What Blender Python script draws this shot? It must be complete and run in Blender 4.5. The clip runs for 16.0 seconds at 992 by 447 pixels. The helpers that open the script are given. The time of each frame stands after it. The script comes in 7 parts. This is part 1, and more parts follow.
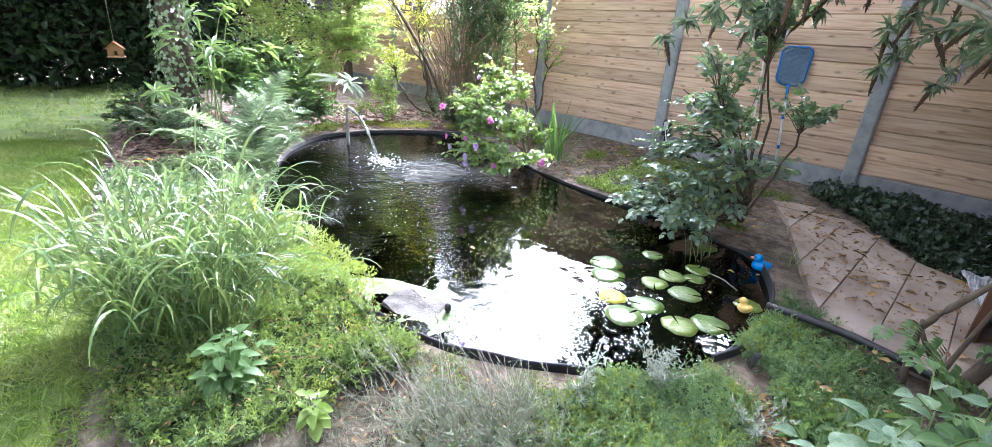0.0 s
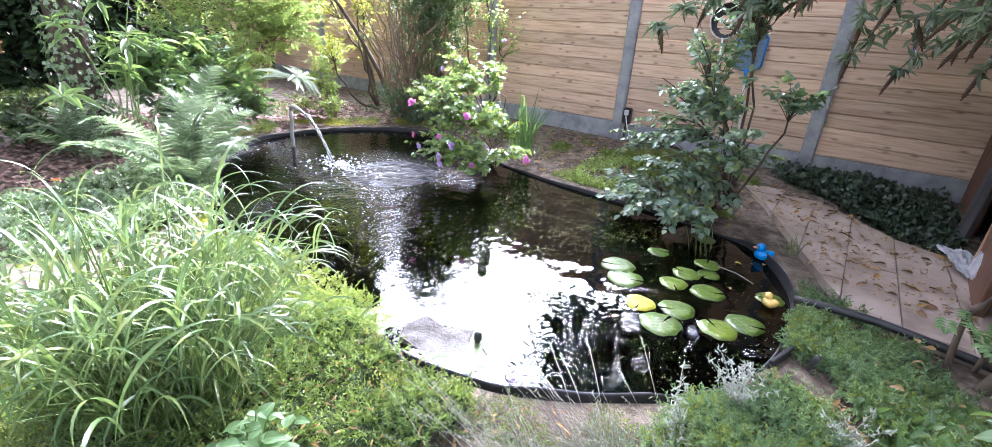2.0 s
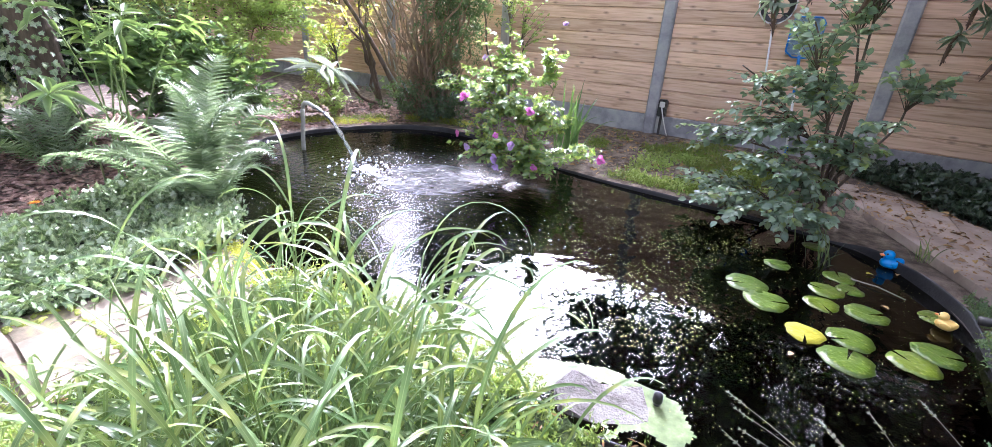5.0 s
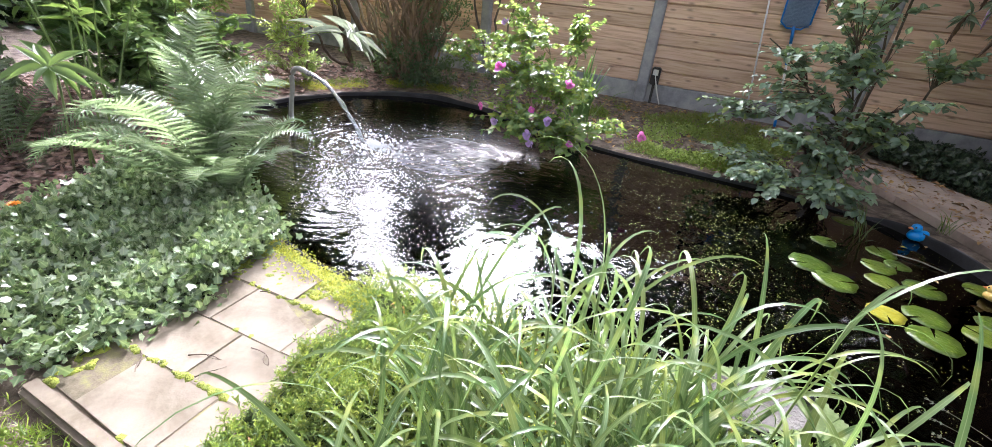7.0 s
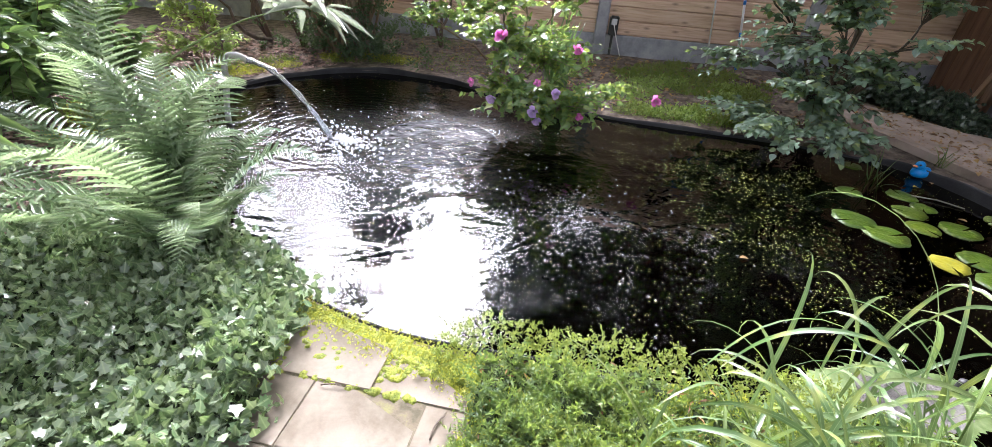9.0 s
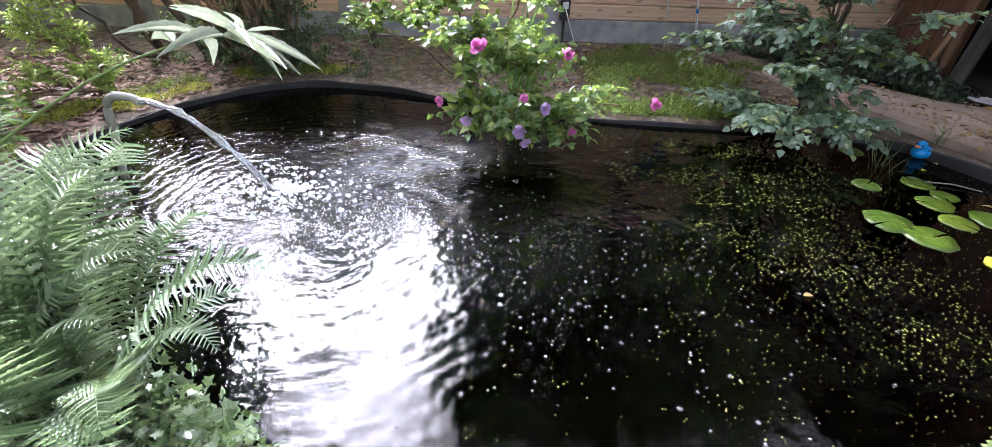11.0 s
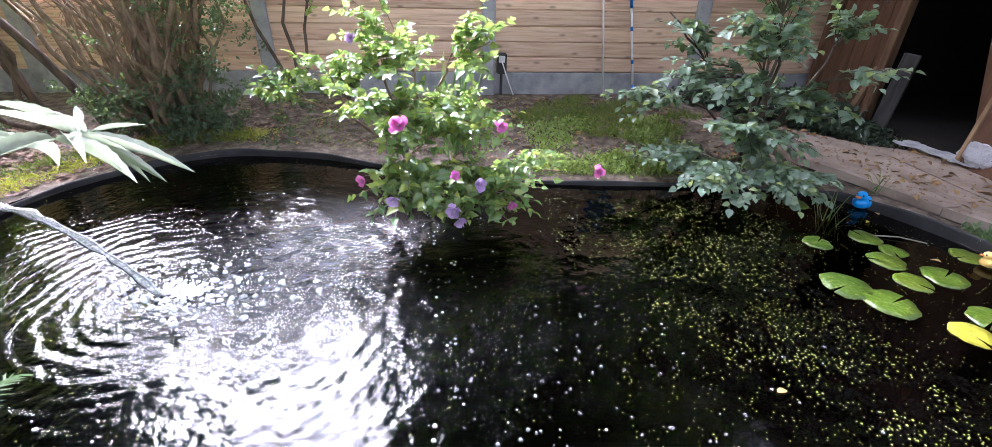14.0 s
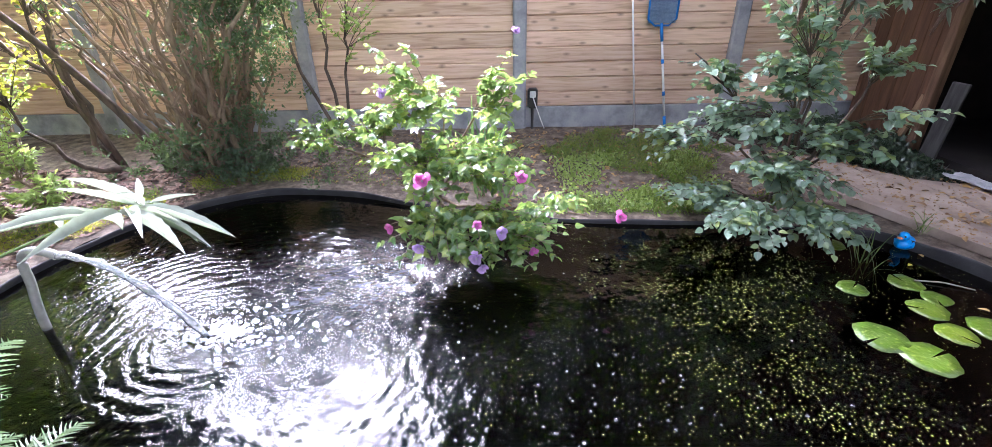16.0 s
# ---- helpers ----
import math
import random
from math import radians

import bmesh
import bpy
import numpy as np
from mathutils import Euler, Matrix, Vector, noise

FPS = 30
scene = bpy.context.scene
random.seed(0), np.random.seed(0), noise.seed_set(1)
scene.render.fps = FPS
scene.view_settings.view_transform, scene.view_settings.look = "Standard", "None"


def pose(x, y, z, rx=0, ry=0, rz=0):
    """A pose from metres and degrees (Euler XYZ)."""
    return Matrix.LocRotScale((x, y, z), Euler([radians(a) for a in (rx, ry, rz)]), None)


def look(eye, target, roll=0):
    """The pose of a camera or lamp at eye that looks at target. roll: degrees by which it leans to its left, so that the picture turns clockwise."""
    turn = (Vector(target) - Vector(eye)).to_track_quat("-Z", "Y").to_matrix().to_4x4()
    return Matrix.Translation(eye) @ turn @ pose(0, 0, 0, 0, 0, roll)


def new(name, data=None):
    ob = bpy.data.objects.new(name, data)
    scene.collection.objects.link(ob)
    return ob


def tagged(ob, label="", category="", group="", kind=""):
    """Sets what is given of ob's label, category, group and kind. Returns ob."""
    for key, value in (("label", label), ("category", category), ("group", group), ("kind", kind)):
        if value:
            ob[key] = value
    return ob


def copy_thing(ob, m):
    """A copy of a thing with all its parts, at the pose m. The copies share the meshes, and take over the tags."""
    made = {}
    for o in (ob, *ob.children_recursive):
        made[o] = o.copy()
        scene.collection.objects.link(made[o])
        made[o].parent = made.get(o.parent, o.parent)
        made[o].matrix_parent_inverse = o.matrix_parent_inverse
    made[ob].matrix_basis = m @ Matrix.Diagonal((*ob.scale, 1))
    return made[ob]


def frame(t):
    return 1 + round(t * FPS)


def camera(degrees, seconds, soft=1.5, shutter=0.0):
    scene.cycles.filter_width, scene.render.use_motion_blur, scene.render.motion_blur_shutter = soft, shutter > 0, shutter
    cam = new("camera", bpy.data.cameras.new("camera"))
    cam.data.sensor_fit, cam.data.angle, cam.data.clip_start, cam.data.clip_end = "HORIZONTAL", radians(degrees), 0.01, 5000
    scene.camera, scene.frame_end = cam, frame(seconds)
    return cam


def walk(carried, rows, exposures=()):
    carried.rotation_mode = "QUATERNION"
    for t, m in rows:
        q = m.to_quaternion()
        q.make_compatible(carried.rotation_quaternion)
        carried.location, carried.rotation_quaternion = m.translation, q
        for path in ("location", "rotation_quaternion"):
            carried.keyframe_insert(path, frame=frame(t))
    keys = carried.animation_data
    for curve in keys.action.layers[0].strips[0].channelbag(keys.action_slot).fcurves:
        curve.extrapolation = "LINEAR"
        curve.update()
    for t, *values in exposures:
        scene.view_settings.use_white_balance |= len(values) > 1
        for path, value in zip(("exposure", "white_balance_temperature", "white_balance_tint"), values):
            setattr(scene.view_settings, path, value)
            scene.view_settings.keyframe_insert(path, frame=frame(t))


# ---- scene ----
cam = camera(93.1, 16.0, soft=0.3)
EXPOSURE = 1.4
PATH = [
    (0, (2.696, -5.258, 1.229), (1.373, -3.952, 0.49), 4.0),
    (0.5, (2.578, -5.309, 1.218), (1.342, -3.917, 0.485), 5.1),
    (1, (2.418, -5.4, 1.22), (1.273, -3.937, 0.479), 4.4),
    (1.5, (2.291, -5.415, 1.214), (1.185, -3.931, 0.455), 4.0),
    (2, (2.184, -5.345, 1.209), (1.101, -3.847, 0.445), 3.7),
    (2.5, (2.09, -5.294, 1.202), (1.044, -3.785, 0.409), 3.2),
    (3, (1.957, -5.323, 1.184), (0.951, -3.783, 0.399), 2.5),
    (3.5, (1.784, -5.387, 1.171), (0.796, -3.814, 0.428), 1.5),
    (4, (1.638, -5.392, 1.128), (0.676, -3.796, 0.401), 2.5),
    (4.5, (1.48, -5.353, 1.106), (0.519, -3.77, 0.351), 3.0),
    (4.7, (1.427, -5.347, 1.095), (0.462, -3.771, 0.33), 3.5),
    (6.8, (0.711, -5.487, 1.11), (-0.013, -3.853, 0.213), 5.3),
    (7, (0.647, -5.486, 1.098), (-0.012, -3.831, 0.19), 6.1),
    (7.5, (0.449, -5.509, 1.095), (-0.036, -3.825, 0.132), 4.5),
    (8, (0.314, -5.467, 1.07), (-0.142, -3.785, 0.088), 4.2),
    (8.2, (0.26, -5.425, 1.072), (-0.183, -3.747, 0.078), 4.1),
    (10.3, (-0.353, -4.963, 1.097), (-0.406, -3.294, -0.004), 3.1),
    (10.5, (-0.357, -4.892, 1.095), (-0.407, -3.226, -0.01), 2.7),
    (11, (-0.361, -4.778, 1.102), (-0.396, -3.108, 0.001), 1.6),
    (11.5, (-0.418, -4.645, 1.107), (-0.307, -2.951, 0.05), 0.8),
    (12, (-0.469, -4.552, 1.129), (-0.256, -2.844, 0.11), 0.8),
    (12.5, (-0.42, -4.5, 1.144), (-0.193, -2.781, 0.147), 1.6),
    (13, (-0.382, -4.486, 1.148), (-0.181, -2.751, 0.174), 1.8),
    (13.5, (-0.349, -4.474, 1.149), (-0.168, -2.731, 0.184), 1.8),
    (14, (-0.281, -4.462, 1.16), (-0.128, -2.718, 0.195), 1.4),
    (14.5, (-0.235, -4.456, 1.184), (-0.171, -2.71, 0.21), -1.8),
    (15, (-0.21, -4.448, 1.213), (-0.189, -2.702, 0.237), -2.8),
    (15.5, (-0.215, -4.433, 1.241), (-0.199, -2.663, 0.308), -1.6),
    (16, (-0.203, -4.468, 1.301), (-0.218, -2.681, 0.403), -1.1),
]
walk(cam, [(t, look(eye, target, roll)) for t, eye, target, roll in PATH], [(0, EXPOSURE + 0.16, 5480, 21), (2, EXPOSURE + 0.14, 5480, 27), (4.5, EXPOSURE + 0.06, 5500, 32), (6.9, EXPOSURE - 0.44, 5950, 25), (8.2, EXPOSURE - 0.53, 5950, 24), (11, EXPOSURE - 0.31, 5750, 25), (14, EXPOSURE + 0.07, 5600, 28), (16, EXPOSURE + 0.27, 5500, 31)])

# ---- light ----
SUN_AZ, SUN_EL = 24.0, 36.5   # degrees to the left of +y, degrees up
world = bpy.data.worlds.new("sky")
scene.world = world
world.use_nodes = True
wn, wl = world.node_tree.nodes, world.node_tree.links
sky = wn.new("ShaderNodeTexSky")
sky.sky_type, sky.sun_disc = "NISHITA", False
sky.sun_elevation, sky.sun_rotation = radians(SUN_EL), radians(-SUN_AZ)
sky.dust_density = 9.0
# broken white cloud over the blue
wc = wn.new("ShaderNodeTexCoord")
wt = wn.new("ShaderNodeTexNoise")
wt.inputs["Scale"].default_value, wt.inputs["Detail"].default_value = 2.4, 6.0
wl.new(wc.outputs["Generated"], wt.inputs["Vector"])
wr = wn.new("ShaderNodeValToRGB")
wr.color_ramp.elements[0].position, wr.color_ramp.elements[1].position = 0.36, 0.56
wl.new(wt.outputs["Fac"], wr.inputs[0])
wb = wn.new("ShaderNodeRGBToBW")
wl.new(sky.outputs[0], wb.inputs[0])
wm = wn.new("ShaderNodeMath")
wm.operation = "MULTIPLY"
wm.inputs[1].default_value = 3.1
wp = wn.new("ShaderNodeMath")
wp.operation = "POWER"
wp.inputs[1].default_value = 1.3
wl.new(wb.outputs[0], wp.inputs[0])
wl.new(wp.outputs[0], wm.inputs[0])
wx = wn.new("ShaderNodeMix")
wx.data_type = "RGBA"
wl.new(wr.outputs[0], wx.inputs["Factor"])
wl.new(sky.outputs[0], wx.inputs["A"])
wl.new(wm.outputs[0], wx.inputs["B"])
wl.new(wx.outputs["Result"], wn["Background"].inputs[0])
wn["Background"].inputs[1].default_value = 0.15
sun = new("sun", bpy.data.lights.new("sun", "SUN"))
sun.data.energy, sun.data.angle, sun.data.color = 2.6, radians(1.0), (1.0, 0.96, 0.9)
to_sun = Vector((-math.sin(radians(SUN_AZ)) * math.cos(radians(SUN_EL)), math.cos(radians(SUN_AZ)) * math.cos(radians(SUN_EL)), math.sin(radians(SUN_EL))))
sun.matrix_world = look(to_sun * 50, (0, 0, 0))

rng = np.random.default_rng(7)
Z = np.array((0.0, 0.0, 1.0))


# ---- mesh tools ----
class Acc:
    """Triangles gathered from many small pieces."""

    def __init__(self):
        self.v, self.t, self.uv, self.n = [], [], [], 0

    def add(self, v, t, uv=None):
        v = np.asarray(v, float).reshape(-1, 3)
        self.v.append(v)
        self.t.append(np.asarray(t, int).reshape(-1, 3) + self.n)
        self.uv.append(np.full((len(v), 2), 0.5) if uv is None else np.asarray(uv, float).reshape(-1, 2))
        self.n += len(v)
        return self

    def mesh(self, name, smooth=False):
        me = bpy.data.meshes.new(name)
        v, t, uv = np.concatenate(self.v), np.concatenate(self.t), np.concatenate(self.uv)
        me.vertices.add(len(v))
        me.vertices.foreach_set("co", v.ravel())
        me.loops.add(3 * len(t))
        me.loops.foreach_set("vertex_index", t.ravel().astype(np.int32))
        me.polygons.add(len(t))
        me.polygons.foreach_set("loop_start", np.arange(0, 3 * len(t), 3, dtype=np.int32))
        me.update(calc_edges=True)
        me.uv_layers.new(name="UVMap").data.foreach_set("uv", uv[t.ravel()].ravel())
        if smooth:
            me.polygons.foreach_set("use_smooth", np.ones(len(t), bool))
        me.validate()
        return me


def part(name, data, material, parent=None, label="", at=None):
    """One mesh object, as a part of parent or as a thing."""
    if isinstance(data, Acc):
        data = data.mesh(name)
    elif isinstance(data, bmesh.types.BMesh):
        bm, data = data, bpy.data.meshes.new(name)
        bm.to_mesh(data)
        bm.free()
    if material and not data.materials:
        data.materials.append(material)
    ob = new(name, data)
    ob.parent = parent
    if at is not None:
        ob.matrix_basis = at
    return tagged(ob, label)


def empty(name, x, y, z, label, category, group="", kind=""):
    ob = new(name)
    ob.empty_display_size = 0.1
    ob.location = (x, y, z)
    return tagged(ob, label, category, group, kind)


def unit(a):
    a = np.asarray(a, float)
    return a / np.maximum(np.linalg.norm(a, axis=-1, keepdims=True), 1e-9)


def box_bm(x0, x1, y0, y1, z0, z1, bevel=0.0, segments=1):
    bm = bmesh.new()
    bmesh.ops.create_cube(bm, size=1.0, matrix=Matrix.LocRotScale(((x0 + x1) / 2, (y0 + y1) / 2, (z0 + z1) / 2), None, (x1 - x0, y1 - y0, z1 - z0)))
    if bevel:
        bmesh.ops.bevel(bm, geom=bm.edges[:], offset=bevel, segments=segments, affect="EDGES")
    return bm


def tube(acc, pts, r0, r1, sides=6, v0=0.0):
    """A tapered tube along pts."""
    pts = np.asarray(pts, float)
    n = len(pts)
    d = unit(np.gradient(pts, axis=0))
    ref = np.where(np.abs(d[:, 2:3]) > 0.9, np.array([[1.0, 0, 0]]), np.array([[0, 0, 1.0]]))
    s = unit(np.cross(d, ref))
    u = np.cross(s, d)
    r = np.linspace(r0, r1, n)[:, None, None] if np.isscalar(r0) else np.asarray(r0)[:, None, None]
    a = np.linspace(0, 2 * np.pi, sides, endpoint=False)
    ring = pts[:, None] + r * (np.cos(a)[None, :, None] * s[:, None] + np.sin(a)[None, :, None] * u[:, None])
    i, j = np.meshgrid(np.arange(n - 1), np.arange(sides), indexing="ij")
    k = (j + 1) % sides
    q = np.stack([i * sides + j, i * sides + k, (i + 1) * sides + k, (i + 1) * sides + j], -1).reshape(-1, 4)
    t = np.concatenate([q[:, [0, 1, 2]], q[:, [0, 2, 3]]])
    cap = np.array([[(n - 1) * sides, (n - 1) * sides + m, (n - 1) * sides + m + 1] for m in range(1, sides - 1)])
    cap0 = np.array([[0, m + 1, m] for m in range(1, sides - 1)])
    uv = np.stack(np.meshgrid(np.linspace(0, 1, n), np.linspace(0, 1, sides), indexing="ij"), -1)
    acc.add(ring, np.concatenate([t, cap, cap0]), uv)
    return acc


def curve(p0, p1, p2, n=8):
    t = np.linspace(0, 1, n)[:, None]
    return (1 - t) ** 2 * np.asarray(p0, float) + 2 * t * (1 - t) * np.asarray(p1, float) + t ** 2 * np.asarray(p2, float)


# leaf outlines: length along x, width along y, fold along z
def outline(xs, ws, fold=0.12, droop=0.15):
    """A leaf from half widths ws at xs, folded along its midrib and drooping to its tip."""
    v, uv, t = [], [], []
    for x, w in zip(xs, ws):
        z = -droop * x * x
        v += [(x, -w, z + fold * w), (x, 0, z), (x, w, z + fold * w)]
        uv += [(x, 0.5 - w), (x, 0.5), (x, 0.5 + w)]
    for i in range(len(xs) - 1):
        a = 3 * i
        for o in (0, 1):
            t += [(a + o, a + o + 3, a + o + 4), (a + o, a + o + 4, a + o + 1)]
    return np.array(v, float), np.array(t), np.array(uv, float)


OVATE = outline((0, 0.15, 0.4, 0.7, 0.9, 1.0), (0.02, 0.3, 0.48, 0.36, 0.14, 0.0), 0.3, 0.2)
SMALL = outline((0, 0.4, 1.0), (0.05, 0.5, 0.02), 0.3, 0.1)
LANCE = outline((0, 0.12, 0.35, 0.6, 0.85, 1.0), (0.03, 0.3, 0.5, 0.42, 0.16, 0.0), 0.25, 0.35)
JAGGED = outline((0, 0.1, 0.28, 0.3, 0.5, 0.54, 0.75, 0.78, 1.0), (0.04, 0.3, 0.5, 0.4, 0.46, 0.32, 0.26, 0.16, 0.0), 0.3, 0.25)
_iv = [(0, 0, 0), (0.05, -0.38, .03), (0.3, -0.3, .02), (0.42, -0.52, 0), (0.6, -0.22, .03), (1.0, 0, -0.05), (0.6, 0.22, .03), (0.42, 0.52, 0), (0.3, 0.3, .02), (0.05, 0.38, .03), (0.35, 0, .0)]
IVY = (np.array(_iv), np.array([(10, i, i + 1) for i in range(0, 9)] + [(10, 9, 0)]), np.array([(p[0], 0.5 + p[1] * 0.8) for p in _iv]))
BLADE = (np.array([(0, -0.5, 0), (0, 0.5, 0), (0.55, -0.4, 0.06), (0.55, 0.4, 0.06), (1, 0, -0.05)]), np.array([(0, 2, 3), (0, 3, 1), (2, 4, 3)]), np.array([(0, 0), (0, 1), (0.5, 0.1), (0.5, 0.9), (1, 0.5)]))


def leaves(acc, base, way, normal, length, width, kind):
    """Many leaves at once."""
    tv, tt, tu = kind
    base, way = np.asarray(base, float).reshape(-1, 3), unit(np.asarray(way, float).reshape(-1, 3))
    n = len(base)
    side = np.cross(np.broadcast_to(np.asarray(normal, float), (n, 3)), way)
    bad = np.linalg.norm(side, axis=1) < 1e-3
    side[bad] = (1, 0, 0)
    side = unit(side)
    up = np.cross(way, side)
    length, width = np.broadcast_to(length, n)[:, None, None], np.broadcast_to(width, n)[:, None, None]
    v = base[:, None] + tv[None, :, 0:1] * length * way[:, None] + tv[None, :, 1:2] * width * side[:, None] + tv[None, :, 2:3] * length * up[:, None]
    t = tt[None] + (np.arange(n) * len(tv))[:, None, None]
    acc.add(v.reshape(-1, 3), t.reshape(-1, 3), np.tile(tu, (n, 1)))
    return acc


def rand_dirs(n, up=0.0):
    d = rng.normal(size=(n, 3))
    d[:, 2] += up
    return unit(d)


def inside(poly, x, y):
    poly = np.asarray(poly, float)
    x, y = np.asarray(x), np.asarray(y)
    hit = np.zeros(x.shape, bool)
    for (ax, ay), (bx, by) in zip(poly, np.roll(poly, -1, axis=0)):
        c = ((ay > y) != (by > y)) & (x < (bx - ax) * (y - ay) / (by - ay + 1e-12) + ax)
        hit ^= c
    return hit


def scatter(poly, n, keep=None):
    """n places at random inside a polygon."""
    poly = np.asarray(poly, float)
    out = np.zeros((0, 2))
    while len(out) < n:
        p = rng.uniform(poly.min(0), poly.max(0), (4 * n, 2))
        p = p[inside(poly, p[:, 0], p[:, 1])]
        if keep is not None:
            p = p[keep(p[:, 0], p[:, 1])]
        out = np.concatenate([out, p])
    return out[:n]


def rough(x, y, s=1.0, seed=0.0):
    """Cheap smooth noise, about -1 to 1."""
    x, y = np.asarray(x) * s + seed, np.asarray(y) * s - seed * 0.7
    return (np.sin(1.7 * x + 0.6 * np.sin(2.3 * y)) + np.sin(2.1 * y + 1.3 + 0.8 * np.sin(1.9 * x)) + 0.6 * np.sin(4.3 * x - 3.1 * y) + 0.5 * np.sin(5.7 * y + 3.9 * x + 1.0)) / 3.1


# ---- materials ----
def nodes(name):
    m = bpy.data.materials.new(name)
    m.use_nodes = True
    return m, m.node_tree.nodes, m.node_tree.links, m.node_tree.nodes["Principled BSDF"]


def ramp(n, l, source, stops):
    r = n.new("ShaderNodeValToRGB")
    e = r.color_ramp.elements
    while len(e) < len(stops):
        e.new(0.5)
    for k, (pos, col) in zip(e, stops):
        k.position, k.color = pos, (*col, 1)
    l.new(source, r.inputs[0])
    return r.outputs[0]


def noise_tex(n, l, scale, detail=4.0, rough_=0.6, coords="Object", stretch=None, offset=None):
    c = n.new("ShaderNodeTexCoord")
    out = c.outputs[coords]
    if stretch or offset:
        m = n.new("ShaderNodeMapping")
        if stretch:
            m.inputs["Scale"].default_value = stretch
        l.new(out, m.inputs[0])
        out = m.outputs[0]
    t = n.new("ShaderNodeTexNoise")
    t.inputs["Scale"].default_value, t.inputs["Detail"].default_value, t.inputs["Roughness"].default_value = scale, detail, rough_
    l.new(out, t.inputs["Vector"])
    return t.outputs["Fac"]


def mix(n, l, a, b, fac, mode="MIX"):
    m = n.new("ShaderNodeMix")
    m.data_type, m.blend_type = "RGBA", mode
    for socket, value in ((m.inputs["Factor"], fac), (m.inputs["A"], a), (m.inputs["B"], b)):
        if isinstance(value, bpy.types.NodeSocket):
            l.new(value, socket)
        elif isinstance(value, tuple):
            socket.default_value = (*value, 1)
        else:
            socket.default_value = value
    return m.outputs["Result"]


def math_node(n, l, op, a, b=0.0, c=0.0):
    m = n.new("ShaderNodeMath")
    m.operation = op
    for i, value in enumerate((a, b, c)):
        if isinstance(value, bpy.types.NodeSocket):
            l.new(value, m.inputs[i])
        else:
            m.inputs[i].default_value = value
    return m.outputs[0]


def bump(n, l, bsdf, height, strength=0.4, distance=0.01):
    b = n.new("ShaderNodeBump")
    b.inputs["Strength"].default_value, b.inputs["Distance"].default_value = strength, distance
    l.new(height, b.inputs["Height"])
    l.new(b.outputs[0], bsdf.inputs["Normal"])


def leaf_mat(name, cols, glow, rough_=0.4, rib=0.25, through_=0.35, per="island", spec=0.5, bands=0.0, spots=None, patch=None):
    """Leaves: colour by leaf, paler midrib, light through the blade."""
    m, n, l, b = nodes(name)
    if per == "island":
        rnd = n.new("ShaderNodeNewGeometry").outputs["Random Per Island"]
    else:
        rnd = n.new("ShaderNodeObjectInfo").outputs["Random"]
    col = ramp(n, l, rnd, [(i / max(1, len(cols) - 1), c) for i, c in enumerate(cols)])
    uv = n.new("ShaderNodeUVMap").outputs[0]
    sep = n.new("ShaderNodeSeparateXYZ")
    l.new(uv, sep.inputs[0])
    off = math_node(n, l, "ABSOLUTE", math_node(n, l, "SUBTRACT", sep.outputs[1], 0.5))
    near = math_node(n, l, "SUBTRACT", 1.0, math_node(n, l, "MULTIPLY", off, 14.0))
    near.node.use_clamp = True
    mott = noise_tex(n, l, 45.0, 3.0)
    col = mix(n, l, col, mix(n, l, col, tuple(0.45 * c for c in cols[0]), 1.0), math_node(n, l, "MULTIPLY", math_node(n, l, "SUBTRACT", mott, 0.35), 0.9))
    pale = mix(n, l, col, (0.5, 0.6, 0.3), 0.6)
    col = mix(n, l, col, pale, math_node(n, l, "MULTIPLY", near, rib))
    if bands:
        ob = n.new("ShaderNodeObjectInfo").outputs["Random"]
        wave = math_node(n, l, "SINE", math_node(n, l, "MULTIPLY_ADD", sep.outputs[0], 17.0, math_node(n, l, "MULTIPLY", ob, 40.0)))
        lit = math_node(n, l, "MULTIPLY", math_node(n, l, "SUBTRACT", wave, 0.55), 2.2)
        lit.node.use_clamp = True
        col = mix(n, l, col, (0.42, 0.42, 0.07), math_node(n, l, "MULTIPLY", lit, bands))
    if spots:
        sp = math_node(n, l, "MULTIPLY", math_node(n, l, "SUBTRACT", noise_tex(n, l, 55.0, 2.0, 0.5), 0.58), 9.0)
        sp.node.use_clamp = True
        col = mix(n, l, col, spots, math_node(n, l, "MULTIPLY", sp, 0.7))
        bump(n, l, b, noise_tex(n, l, 30.0, 3.0, 0.65), 0.7, 0.012)
    if patch:
        pt = math_node(n, l, "MULTIPLY", math_node(n, l, "SUBTRACT", noise_tex(n, l, 2.6, 3.0, 0.6), 0.45), 6.0)
        pt.node.use_clamp = True
        col = mix(n, l, col, mix(n, l, col, patch, 0.75), pt)
    l.new(col, b.inputs["Base Color"])
    b.inputs["Roughness"].default_value = rough_
    b.inputs["Specular IOR Level"].default_value = spec
    tr = n.new("ShaderNodeBsdfTranslucent")
    l.new(mix(n, l, col, glow, 0.55), tr.inputs[0])
    ms = n.new("ShaderNodeMixShader")
    ms.inputs[0].default_value = through_
    l.new(b.outputs[0], ms.inputs[1])
    l.new(tr.outputs[0], ms.inputs[2])
    l.new(ms.outputs[0], n["Material Output"].inputs[0])
    return m


